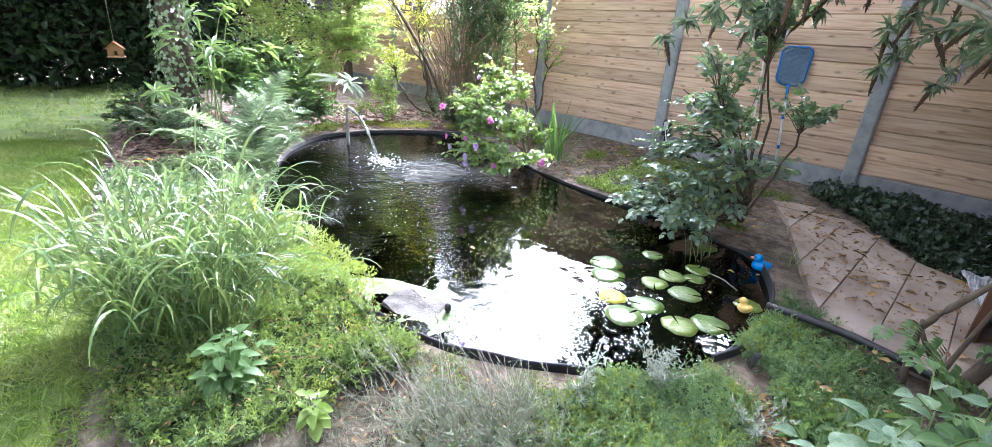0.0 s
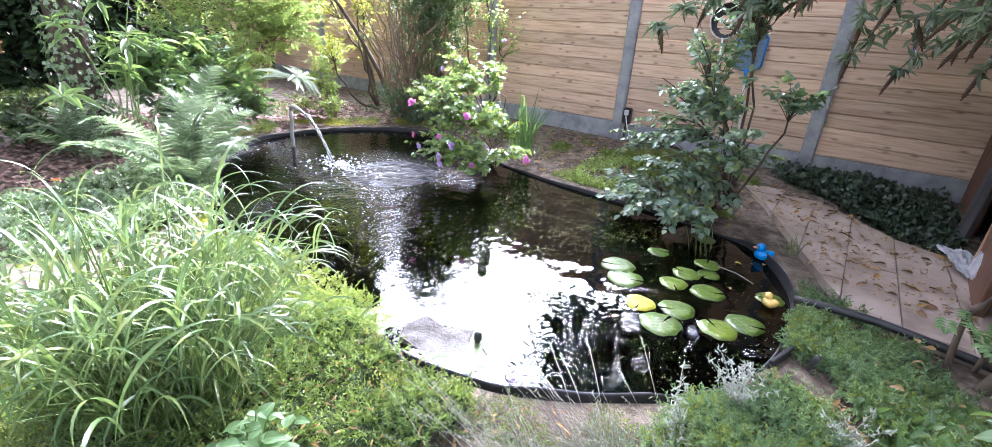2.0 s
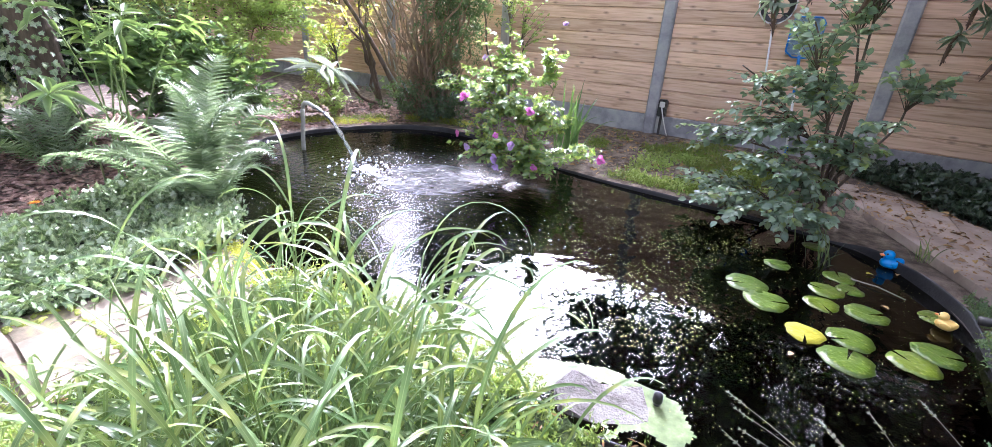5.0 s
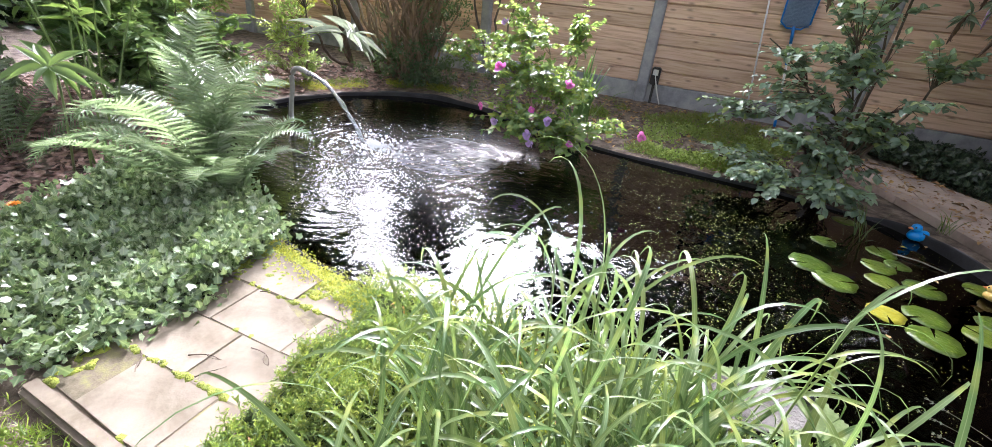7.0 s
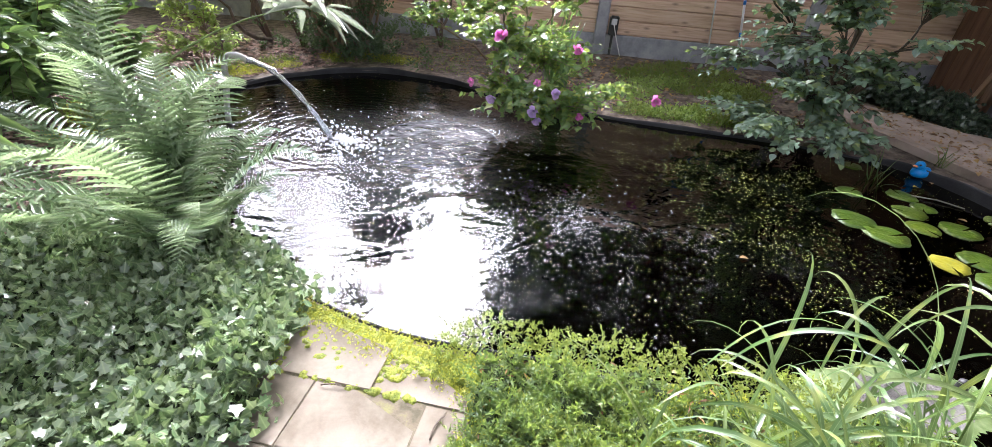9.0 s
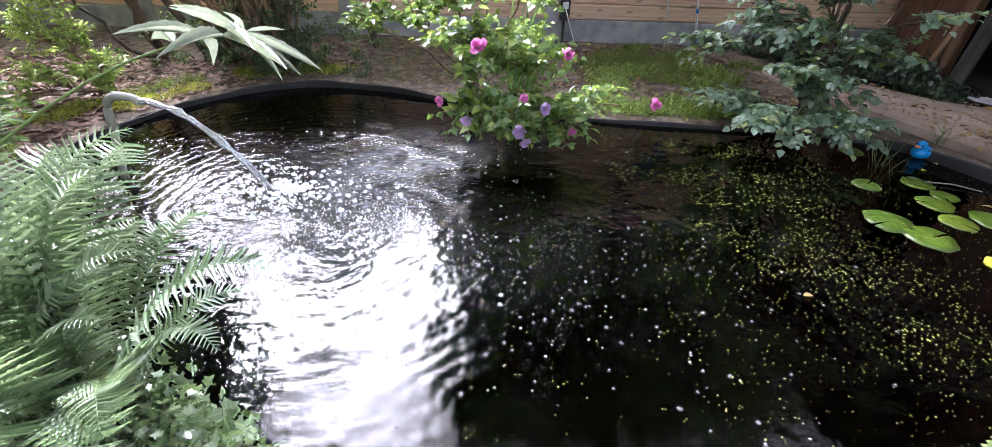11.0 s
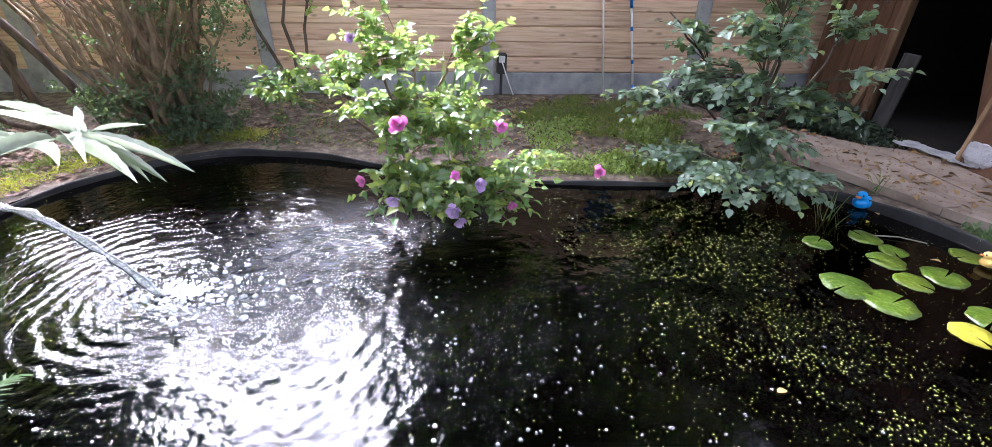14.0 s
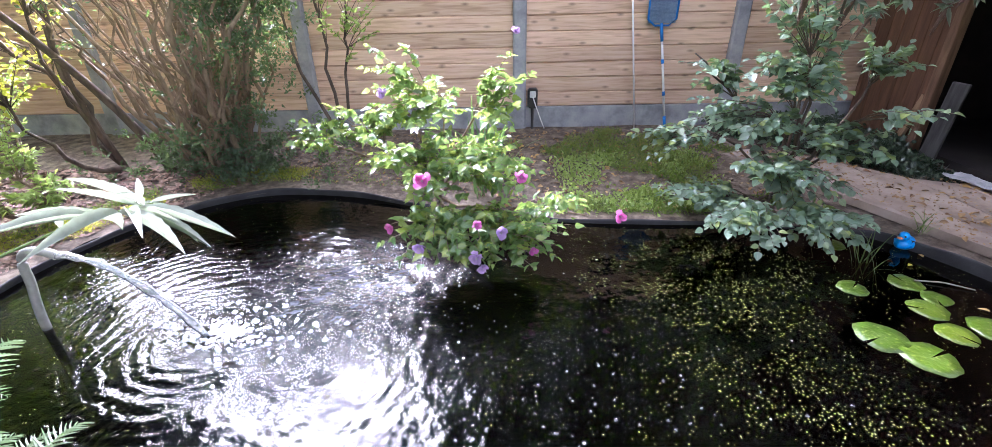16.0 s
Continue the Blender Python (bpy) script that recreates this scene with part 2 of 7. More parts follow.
def plain_mat(name, a, b_, scale=8.0, rough_=0.7, metal=0.0, bump_=0.2, distance=0.004, stretch=None, detail=5.0, c=None, spec=0.5, vary=0.0, low=0.35, high=0.65):
    """Two or three colours by noise, with grain and relief."""
    m, n, l, b = nodes(name)
    f = noise_tex(n, l, scale, detail, stretch=stretch)
    stops = [(low, a), (high, b_)] if c is None else [(low, a), ((low + high) / 2, b_), (high, c)]
    col = ramp(n, l, f, stops)
    fine = noise_tex(n, l, scale * 9, 3.0, stretch=stretch)
    col = mix(n, l, col, tuple(0.5 * v for v in a), math_node(n, l, "MULTIPLY", fine, 0.35))
    if vary:
        rnd = n.new("ShaderNodeObjectInfo").outputs["Random"]
        hsv = n.new("ShaderNodeHueSaturation")
        l.new(math_node(n, l, "MULTIPLY_ADD", rnd, vary, 1.0 - vary / 2), hsv.inputs["Value"])
        l.new(col, hsv.inputs["Color"])
        col = hsv.outputs[0]
    l.new(col, b.inputs["Base Color"])
    b.inputs["Roughness"].default_value, b.inputs["Metallic"].default_value = rough_, metal
    b.inputs["Specular IOR Level"].default_value = spec
    if bump_:
        bump(n, l, b, math_node(n, l, "ADD", f, math_node(n, l, "MULTIPLY", fine, 0.5)), bump_, distance)
    return m


def plank_mat():
    """Larch boards: long grain, knots, each board its own tone, greyer weathered boards."""
    m, n, l, b = nodes("fence wood")
    info = n.new("ShaderNodeObjectInfo")
    c = n.new("ShaderNodeTexCoord")
    add = n.new("ShaderNodeVectorMath")
    add.operation = "MULTIPLY_ADD"
    l.new(info.outputs["Random"], add.inputs[0])
    add.inputs[1].default_value = (37.0, 11.0, 23.0)
    l.new(c.outputs["Object"], add.inputs[2])
    mp = n.new("ShaderNodeMapping")
    mp.inputs["Scale"].default_value = (0.6, 4.0, 9.0)
    l.new(add.outputs[0], mp.inputs[0])
    t = n.new("ShaderNodeTexNoise")
    t.inputs["Scale"].default_value, t.inputs["Detail"].default_value, t.inputs["Distortion"].default_value = 5.0, 6.0, 0.6
    l.new(mp.outputs[0], t.inputs["Vector"])
    col = ramp(n, l, t.outputs["Fac"], [(0.3, (0.47, 0.29, 0.175)), (0.5, (0.71, 0.485, 0.325)), (0.7, (0.8, 0.6, 0.435))])
    kn = n.new("ShaderNodeTexVoronoi")
    mk = n.new("ShaderNodeMapping")
    mk.inputs["Scale"].default_value = (2.6, 0.0, 7.0)
    l.new(add.outputs[0], mk.inputs[0])
    ks, kc = n.new("ShaderNodeSeparateXYZ"), n.new("ShaderNodeCombineXYZ")
    l.new(mk.outputs[0], ks.inputs[0])
    l.new(ks.outputs[0], kc.inputs[0])
    l.new(ks.outputs[2], kc.inputs[1])
    kn.voronoi_dimensions = "2D"
    l.new(kc.outputs[0], kn.inputs["Vector"])
    kn.inputs["Scale"].default_value = 1.0
    knot = math_node(n, l, "SUBTRACT", 1.0, math_node(n, l, "MULTIPLY", kn.outputs["Distance"], 9.0))
    knot.node.use_clamp = True
    col = mix(n, l, col, (0.11, 0.05, 0.025), math_node(n, l, "MULTIPLY", knot, 0.8))
    big = noise_tex(n, l, 1.1, 3.0)
    col = mix(n, l, col, (0.5, 0.42, 0.35), math_node(n, l, "MULTIPLY", big, 0.28))
    hsv = n.new("ShaderNodeHueSaturation")
    l.new(math_node(n, l, "MULTIPLY_ADD", info.outputs["Random"], 0.35, 0.82), hsv.inputs["Value"])
    l.new(col, hsv.inputs["Color"])
    l.new(hsv.outputs[0], b.inputs["Base Color"])
    b.inputs["Roughness"].default_value = 0.75
    bump(n, l, b, t.outputs["Fac"], 0.35, 0.004)
    return m


def water_mat():
    """Clear dark pond water: rings round the jet, small wind ripples elsewhere."""
    m, n, l, b = nodes("pond water")
    n.remove(b)
    geo = n.new("ShaderNodeNewGeometry")
    sub = n.new("ShaderNodeVectorMath")
    sub.operation = "SUBTRACT"
    sub.inputs[1].default_value = (JET[0], JET[1], 0)
    l.new(geo.outputs["Position"], sub.inputs[0])
    ln = n.new("ShaderNodeVectorMath")
    ln.operation = "LENGTH"
    l.new(sub.outputs[0], ln.inputs[0])
    d = ln.outputs["Value"]
    warp = noise_tex(n, l, 3.0, 2.0)
    dd = math_node(n, l, "MULTIPLY_ADD", warp, 0.16, d)
    ring = math_node(n, l, "SINE", math_node(n, l, "MULTIPLY", dd, 100.0))
    fade = math_node(n, l, "POWER", 2.718, math_node(n, l, "MULTIPLY", d, -1.5))
    chop = noise_tex(n, l, 7.0, 3.0, 0.45)
    fine = noise_tex(n, l, 30.0, 2.0, 0.5)
    slow = noise_tex(n, l, 3.0, 2.0)
    near = math_node(n, l, "POWER", 2.718, math_node(n, l, "MULTIPLY", math_node(n, l, "MULTIPLY", d, d), -0.7))
    off = n.new("ShaderNodeVectorMath")
    off.operation = "DISTANCE"
    off.inputs[1].default_value = (JET[0] + 0.58, JET[1] + 0.18, 0)
    l.new(geo.outputs["Position"], off.inputs[0])
    stir = math_node(n, l, "POWER", 2.718, math_node(n, l, "MULTIPLY", math_node(n, l, "MULTIPLY", off.outputs["Value"], off.outputs["Value"]), -2.0))
    h = math_node(n, l, "MULTIPLY", math_node(n, l, "MULTIPLY", ring, fade), 0.0013)
    h = math_node(n, l, "ADD", h, math_node(n, l, "MULTIPLY", chop, math_node(n, l, "MULTIPLY_ADD", stir, 0.04, 0.0026)))
    h = math_node(n, l, "ADD", h, math_node(n, l, "MULTIPLY", fine, math_node(n, l, "MULTIPLY_ADD", near, 0.004, 0.0001)))
    h = math_node(n, l, "ADD", h, math_node(n, l, "MULTIPLY", slow, 0.006))
    bp = n.new("ShaderNodeBump")
    bp.inputs["Strength"].default_value, bp.inputs["Distance"].default_value = 1.0, 1.0
    l.new(h, bp.inputs["Height"])
    gl = n.new("ShaderNodeBsdfGlossy")
    l.new(math_node(n, l, "MULTIPLY_ADD", stir, 0.34, 0.02), gl.inputs["Roughness"])
    l.new(bp.outputs[0], gl.inputs["Normal"])
    fr = n.new("ShaderNodeFresnel")
    fr.inputs["IOR"].default_value = 1.33
    l.new(bp.outputs[0], fr.inputs["Normal"])
    tr = n.new("ShaderNodeBsdfTransparent")
    tr.inputs[0].default_value = (0.27, 0.23, 0.175, 1)
    ms = n.new("ShaderNodeMixShader")
    l.new(fr.outputs[0], ms.inputs[0])
    l.new(tr.outputs[0], ms.inputs[1])
    l.new(gl.outputs[0], ms.inputs[2])
    l.new(ms.outputs[0], n["Material Output"].inputs[0])
    return m


JET = (-1.45, -2.9)
WOOD = plank_mat()
WATER = water_mat()
CONCRETE = plain_mat("concrete", (0.24, 0.25, 0.26), (0.36, 0.37, 0.38), 6.0, 0.85, bump_=0.25, c=(0.46, 0.46, 0.45))
SOIL = plain_mat("soil", (0.062, 0.046, 0.031), (0.14, 0.108, 0.075), 14.0, 0.95, bump_=0.8, distance=0.02, c=(0.25, 0.2, 0.145))
LINER = plain_mat("black liner", (0.012, 0.012, 0.013), (0.03, 0.03, 0.032), 7.0, 0.6, bump_=0.35, distance=0.01)
MUD = plain_mat("brown silt", (0.08, 0.045, 0.014), (0.2, 0.115, 0.035), 7.0, 0.95, c=(0.34, 0.2, 0.06), bump_=0.5)
# Blacker than LINER: light lost in deep water is put into the colour.
DEPTH_BLACK = plain_mat("liner blackened for depth", (0.003, 0.003, 0.003), (0.007, 0.006, 0.005), 3.0, 0.95, c=(0.012, 0.01, 0.008), spec=0.0)
SLAB = plain_mat("paving slab", (0.17, 0.13, 0.1), (0.33, 0.265, 0.21), 3.2, 0.9, bump_=0.5, c=(0.44, 0.37, 0.305), vary=0.08, low=0.3, high=0.68, detail=9.0)
JOINT = plain_mat("sandy joint", (0.07, 0.06, 0.03), (0.13, 0.11, 0.07), 22.0, 0.95, bump_=0.5, c=(0.17, 0.16, 0.06))
PAVER = plain_mat("pale paver", (0.085, 0.07, 0.04), (0.18, 0.152, 0.107), 5.0, 0.9, bump_=0.5, c=(0.255, 0.22, 0.165), vary=0.15, low=0.3, detail=9.0)
MOSS = plain_mat("moss", (0.12, 0.16, 0.02), (0.3, 0.34, 0.04), 40.0, 0.95, bump_=0.8, distance=0.01)
BARK = plain_mat("bark", (0.06, 0.045, 0.03), (0.16, 0.12, 0.085), 20.0, 0.9, bump_=0.6, distance=0.006, stretch=(1, 1, 0.25))
TWIG = plain_mat("twig", (0.15, 0.105, 0.06), (0.34, 0.25, 0.155), 30.0, 0.85, bump_=0.3, stretch=(1, 1, 0.2))
PALE_TWIG = plain_mat("pale twig", (0.2, 0.19, 0.14), (0.34, 0.32, 0.26), 30.0, 0.85, bump_=0.2)
GREEN_STEM = plain_mat("green stem", (0.09, 0.15, 0.03), (0.16, 0.23, 0.06), 20.0, 0.5, bump_=0.0)
STONE = plain_mat("stone", (0.07, 0.065, 0.056), (0.14, 0.132, 0.117), 11.0, 0.95, bump_=0.8, distance=0.015, c=(0.2, 0.19, 0.168), spec=0.2)
BLACK = plain_mat("black plastic", (0.015, 0.015, 0.016), (0.03, 0.03, 0.03), 10.0, 0.4, bump_=0.05)
BLUE = plain_mat("blue plastic", (0.0, 0.14, 0.5), (0.01, 0.22, 0.62), 6.0, 0.35, bump_=0.05)
DUCK_BLUE = plain_mat("blue rubber", (0.0, 0.22, 0.62), (0.0, 0.3, 0.72), 9.0, 0.35, bump_=0.03)
DUCK_YELLOW = plain_mat("yellow rubber", (0.75, 0.5, 0.12), (0.85, 0.62, 0.2), 9.0, 0.4, bump_=0.03)
BEAK = plain_mat("orange rubber", (0.7, 0.2, 0.05), (0.75, 0.28, 0.1), 9.0, 0.4, bump_=0.0)
WHITE = plain_mat("white paint", (0.7, 0.7, 0.68), (0.82, 0.82, 0.8), 9.0, 0.5, bump_=0.1)
NETTING = plain_mat("blue netting", (0.2, 0.29, 0.42), (0.29, 0.39, 0.52), 60.0, 0.8, bump_=0.3)
PIPE = plain_mat("weathered pipe", (0.34, 0.34, 0.29), (0.5, 0.5, 0.44), 12.0, 0.6)
# Submerged pipe colour darkened to stand for light lost in the murky water.
MURK_PIPE = plain_mat("murk-darkened pipe", (0.012, 0.014, 0.006), (0.03, 0.032, 0.014), 12.0, 0.8)
SHED = plain_mat("dark shed boards", (0.09, 0.04, 0.02), (0.17, 0.082, 0.04), 5.0, 0.75, bump_=0.4, stretch=(4, 4, 0.5), vary=0.3)
RAW = plain_mat("raw timber", (0.25, 0.15, 0.08), (0.38, 0.25, 0.14), 9.0, 0.75, bump_=0.4, stretch=(4, 4, 0.5))
GREYBOARD = plain_mat("grey weathered board", (0.025, 0.024, 0.023), (0.07, 0.067, 0.064), 9.0, 0.85, bump_=0.4, stretch=(4, 4, 0.4))
CHIPS = plain_mat("bark chips", (0.14, 0.085, 0.062), (0.3, 0.19, 0.145), 25.0, 0.9, c=(0.46, 0.33, 0.26))
LITTER = leaf_mat("dead leaves", [(0.16, 0.09, 0.04), (0.3, 0.19, 0.09), (0.42, 0.27, 0.08), (0.2, 0.1, 0.05)], (0.4, 0.25, 0.08), 0.7, 0.1, 0.1)
HOUSE_WHITE = plain_mat("house render", (0.62, 0.61, 0.58), (0.75, 0.74, 0.71), 3.0, 0.9)
ROOF = plain_mat("roof tiles", (0.2, 0.2, 0.21), (0.33, 0.32, 0.31), 3.0, 0.8)

L_HIB = leaf_mat("hibiscus leaf", [(0.06, 0.145, 0.05), (0.12, 0.23, 0.07), (0.2, 0.32, 0.1), (0.075, 0.17, 0.06), (0.36, 0.44, 0.08), (0.14, 0.25, 0.07)], (0.5, 0.66, 0.12), 0.22, 0.3, 0.38, spec=1.0)
L_SHRUB = leaf_mat("shrub leaf", [(0.09, 0.155, 0.11), (0.155, 0.24, 0.175), (0.23, 0.31, 0.225), (0.11, 0.19, 0.135), (0.28, 0.34, 0.08)], (0.36, 0.53, 0.14), 0.4, 0.3, 0.36, spec=0.8)
# Grey-green leaf; sun glare on one tuft is put into this paler colour.
L_BUDD = leaf_mat("silvery green leaf", [(0.22, 0.26, 0.2), (0.3, 0.34, 0.27), (0.4, 0.44, 0.36)], (0.5, 0.58, 0.34), 0.26, 0.2, 0.25, spec=1.0)
L_GREYLEAF = leaf_mat("grey green buddleia leaf", [(0.1, 0.14, 0.1), (0.155, 0.2, 0.14), (0.23, 0.28, 0.2)], (0.3, 0.42, 0.14), 0.45, 0.25, 0.3, spec=0.5)
L_FERN = leaf_mat("fern pinna", [(0.085, 0.15, 0.062), (0.16, 0.235, 0.12), (0.3, 0.36, 0.25)], (0.48, 0.64, 0.28), 0.2, 0.3, 0.34, spec=1.0)
L_GRASS = leaf_mat("variegated grass blade", [(0.04, 0.09, 0.025), (0.065, 0.125, 0.035), (0.12, 0.175, 0.07), (0.1, 0.145, 0.024)], (0.36, 0.54, 0.15), 0.36, 0.45, 0.28, per="object", bands=0.3, spec=0.4)
L_GRASSFINE = leaf_mat("fine grass blade", [(0.03, 0.068, 0.02), (0.055, 0.105, 0.03), (0.11, 0.16, 0.055), (0.14, 0.165, 0.035)], (0.36, 0.54, 0.15), 0.36, 0.35, 0.28, spec=0.4)
L_LAWN = leaf_mat("lawn blade", [(0.07, 0.14, 0.018), (0.12, 0.2, 0.025), (0.2, 0.26, 0.045)], (0.4, 0.55, 0.06), 0.5, 0.0, 0.35, patch=(0.2, 0.21, 0.065))
L_THYME = leaf_mat("thyme leaf", [(0.05, 0.105, 0.032), (0.09, 0.155, 0.042), (0.2, 0.25, 0.05), (0.055, 0.1, 0.05)], (0.44, 0.6, 0.07), 0.45, 0.0, 0.4, patch=(0.04, 0.09, 0.045))
# Bluish herb green, also lightened to make up for shade over these beds.
L_SAVORY = leaf_mat("blue green herb leaf", [(0.1, 0.185, 0.085), (0.17, 0.27, 0.12), (0.28, 0.37, 0.14), (0.12, 0.21, 0.125)], (0.36, 0.55, 0.12), 0.4, 0.0, 0.35, patch=(0.06, 0.12, 0.08))
L_FRINGE = leaf_mat("young thyme leaf", [(0.13, 0.19, 0.035), (0.2, 0.26, 0.05), (0.28, 0.33, 0.09)], (0.5, 0.6, 0.08), 0.5, 0.0, 0.4)
L_IVY = leaf_mat("ivy leaf", [(0.1, 0.17, 0.08), (0.18, 0.26, 0.13), (0.32, 0.39, 0.25), (0.13, 0.21, 0.1)], (0.36, 0.5, 0.12), 0.2, 0.6, 0.22, spec=1.0)
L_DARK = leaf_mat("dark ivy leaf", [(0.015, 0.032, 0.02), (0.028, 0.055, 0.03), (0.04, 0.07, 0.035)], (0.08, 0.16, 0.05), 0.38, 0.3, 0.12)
L_WOOD = leaf_mat("woodland leaf", [(0.02, 0.045, 0.015), (0.035, 0.07, 0.02), (0.06, 0.11, 0.03)], (0.2, 0.35, 0.05), 0.45, 0.1, 0.3)
# Darker copy of the woodland leaf; the hedge's deep shade is in its colour.
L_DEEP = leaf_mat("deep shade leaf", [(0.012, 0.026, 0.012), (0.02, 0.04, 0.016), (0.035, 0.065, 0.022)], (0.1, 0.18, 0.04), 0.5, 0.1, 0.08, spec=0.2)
L_LIGHT = leaf_mat("light green leaf", [(0.15, 0.24, 0.06), (0.22, 0.33, 0.08), (0.32, 0.42, 0.14)], (0.6, 0.75, 0.15), 0.32, 0.2, 0.5)
L_YELLOW = leaf_mat("yellow green leaf", [(0.2, 0.25, 0.03), (0.3, 0.34, 0.04), (0.36, 0.36, 0.08)], (0.7, 0.7, 0.05), 0.4, 0.2, 0.5)
L_BROAD = leaf_mat("broad leaf", [(0.05, 0.11, 0.045), (0.08, 0.155, 0.055), (0.13, 0.215, 0.08)], (0.38, 0.56, 0.1), 0.48, 0.35, 0.35, spec=0.35)
L_HYDR = leaf_mat("soft hydrangea leaf", [(0.1, 0.175, 0.1), (0.16, 0.25, 0.15), (0.22, 0.31, 0.195)], (0.4, 0.55, 0.2), 0.6, 0.4, 0.3, per="object", spec=0.4, spots=(0.1, 0.17, 0.09))
L_ARCH = leaf_mat("arching shrub leaf", [(0.06, 0.12, 0.045), (0.09, 0.165, 0.06), (0.14, 0.22, 0.09)], (0.42, 0.6, 0.1), 0.42, 0.3, 0.36, per="object", spec=0.5)
L_SILVER = leaf_mat("silver leaf", [(0.36, 0.39, 0.33), (0.48, 0.5, 0.44), (0.3, 0.34, 0.26)], (0.4, 0.45, 0.3), 0.6, 0.0, 0.2)
L_LAV = leaf_mat("lavender leaf", [(0.13, 0.17, 0.11), (0.19, 0.23, 0.16), (0.22, 0.2, 0.13)], (0.4, 0.4, 0.2), 0.6, 0.0, 0.2)
L_PRIVET = leaf_mat("privet leaf", [(0.035, 0.065, 0.04), (0.06, 0.1, 0.06), (0.1, 0.15, 0.085)], (0.3, 0.45, 0.06), 0.45, 0.1, 0.3, spec=0.4)
L_IRIS = leaf_mat("iris leaf", [(0.05, 0.12, 0.04), (0.08, 0.17, 0.05)], (0.3, 0.5, 0.08), 0.4, 0.2, 0.3, per="object")
L_PAD = leaf_mat("lily pad", [(0.055, 0.11, 0.006), (0.085, 0.15, 0.007), (0.14, 0.2, 0.008)], (0.4, 0.6, 0.02), 0.3, 0.1, 0.12, per="object", spec=0.8, spots=(0.34, 0.38, 0.1))
L_PADY = leaf_mat("yellow lily pad", [(0.4, 0.38, 0.03), (0.5, 0.42, 0.04)], (0.7, 0.6, 0.06), 0.5, 0.1, 0.12, per="object", spec=0.22, spots=(0.2, 0.26, 0.05))
L_WEED = leaf_mat("duckweed", [(0.32, 0.38, 0.05), (0.5, 0.52, 0.09), (0.58, 0.56, 0.24), (0.4, 0.44, 0.06)], (0.5, 0.6, 0.1), 0.5, 0.0, 0.1)
PETAL = leaf_mat("pink petal", [(0.5, 0.09, 0.32), (0.64, 0.18, 0.44), (0.5, 0.12, 0.38)], (0.85, 0.3, 0.6), 0.5, 0.0, 0.35)
LILAC = leaf_mat("lilac petal", [(0.5, 0.34, 0.6), (0.62, 0.47, 0.7)], (0.75, 0.5, 0.8), 0.5, 0.0, 0.3)
SEED = leaf_mat("dry seed head", [(0.08, 0.05, 0.035), (0.15, 0.095, 0.065), (0.11, 0.07, 0.05)], (0.15, 0.08, 0.04), 0.7, 0.0, 0.1)
FLECK = leaf_mat("pale petals and bubbles", [(0.3, 0.3, 0.28), (0.48, 0.47, 0.44), (0.26, 0.26, 0.22)], (0.6, 0.6, 0.5), 0.4, 0.0, 0.1)
ALGAE = plain_mat("pale algae", (0.07, 0.11, 0.03), (0.12, 0.17, 0.055), 14.0, 0.6, spec=0.3, bump_=0.3, c=(0.2, 0.25, 0.11))

# ---- ground, pond ----
POND = [(-0.85, -4.2), (-0.35, -4.3), (0.23, -4.28), (0.73, -4.3), (1.04, -4.34), (1.38, -4.28), (1.6, -4.17), (1.85, -3.97), (2.0, -3.82), (2.15, -3.5), (2.21, -3.2), (2.19, -2.75), (2.06, -2.38), (1.87, -2.13), (1.6, -2.03), (1.3, -1.97), (0.85, -1.93), (0.2, -1.88), (-0.25, -1.79), (-0.75, -1.62), (-1.22, -1.43), (-1.73, -1.37), (-2.1, -1.5), (-2.38, -1.76), (-2.57, -2.12), (-2.66, -2.55), (-2.58, -2.98), (-2.25, -3.4), (-1.8, -3.72), (-1.3, -3.97)]


def smooth_loop(p, per=6):
    """Catmull-Rom through a closed line."""
    p = np.asarray(p, float)
    t = np.linspace(0, 1, per, endpoint=False)[:, None]
    out = []
    for i in range(len(p)):
        a, b, c, d = p[i - 1], p[i], p[(i + 1) % len(p)], p[(i + 2) % len(p)]
        out.append(0.5 * (2 * b + (c - a) * t + (2 * a - 5 * b + 4 * c - d) * t ** 2 + (3 * b - a - 3 * c + d) * t ** 3))
    return np.concatenate(out)


EDGE = smooth_loop(POND)
_tan = unit(np.roll(EDGE, -1, 0) - np.roll(EDGE, 1, 0))
OUT = np.stack([_tan[:, 1], -_tan[:, 0]], 1)


def wet(x, y, grow=0.0):
    return inside(EDGE + OUT * grow, x, y)


def ground_z(x, y):
    x, y = np.asarray(x, float), np.asarray(y, float)
    s = np.clip((y + 1.85) / 1.6, 0, 1)
    bank = 0.03 + 0.06 * s * s * (3 - 2 * s)
    return bank + 0.012 * rough(x, y, 1.6, 3.0)


def ground():
    """One sheet from the pond's edge to the horizon."""
    mid = np.array((-0.1, -2.95))
    acc = Acc()
    steps = np.concatenate([[0, 0.03], np.linspace(0.08, 6.0, 62), [8, 11, 16, 26, 50, 120, 400, 1500]])
    rings = []
    for s in steps:
        p = EDGE + (unit(EDGE - mid) if s > 0.1 else OUT) * s
        rings.append(np.c_[p, ground_z(p[:, 0], p[:, 1]) - (0.02 if s == 0 else 0)])
    r = np.array(rings)
    m, k = r.shape[:2]
    i, j = np.meshgrid(np.arange(m - 1), np.arange(k), indexing="ij")
    j2 = (j + 1) % k
    q = np.stack([i * k + j, (i + 1) * k + j, (i + 1) * k + j2, i * k + j2], -1).reshape(-1, 4)
    acc.add(r.reshape(-1, 3), np.concatenate([q[:, [0, 1, 2]], q[:, [0, 2, 3]]]))
    tagged(part("ground", acc.mesh("ground", True), SOIL), "brown garden soil round the pond", "ground", kind="structure")


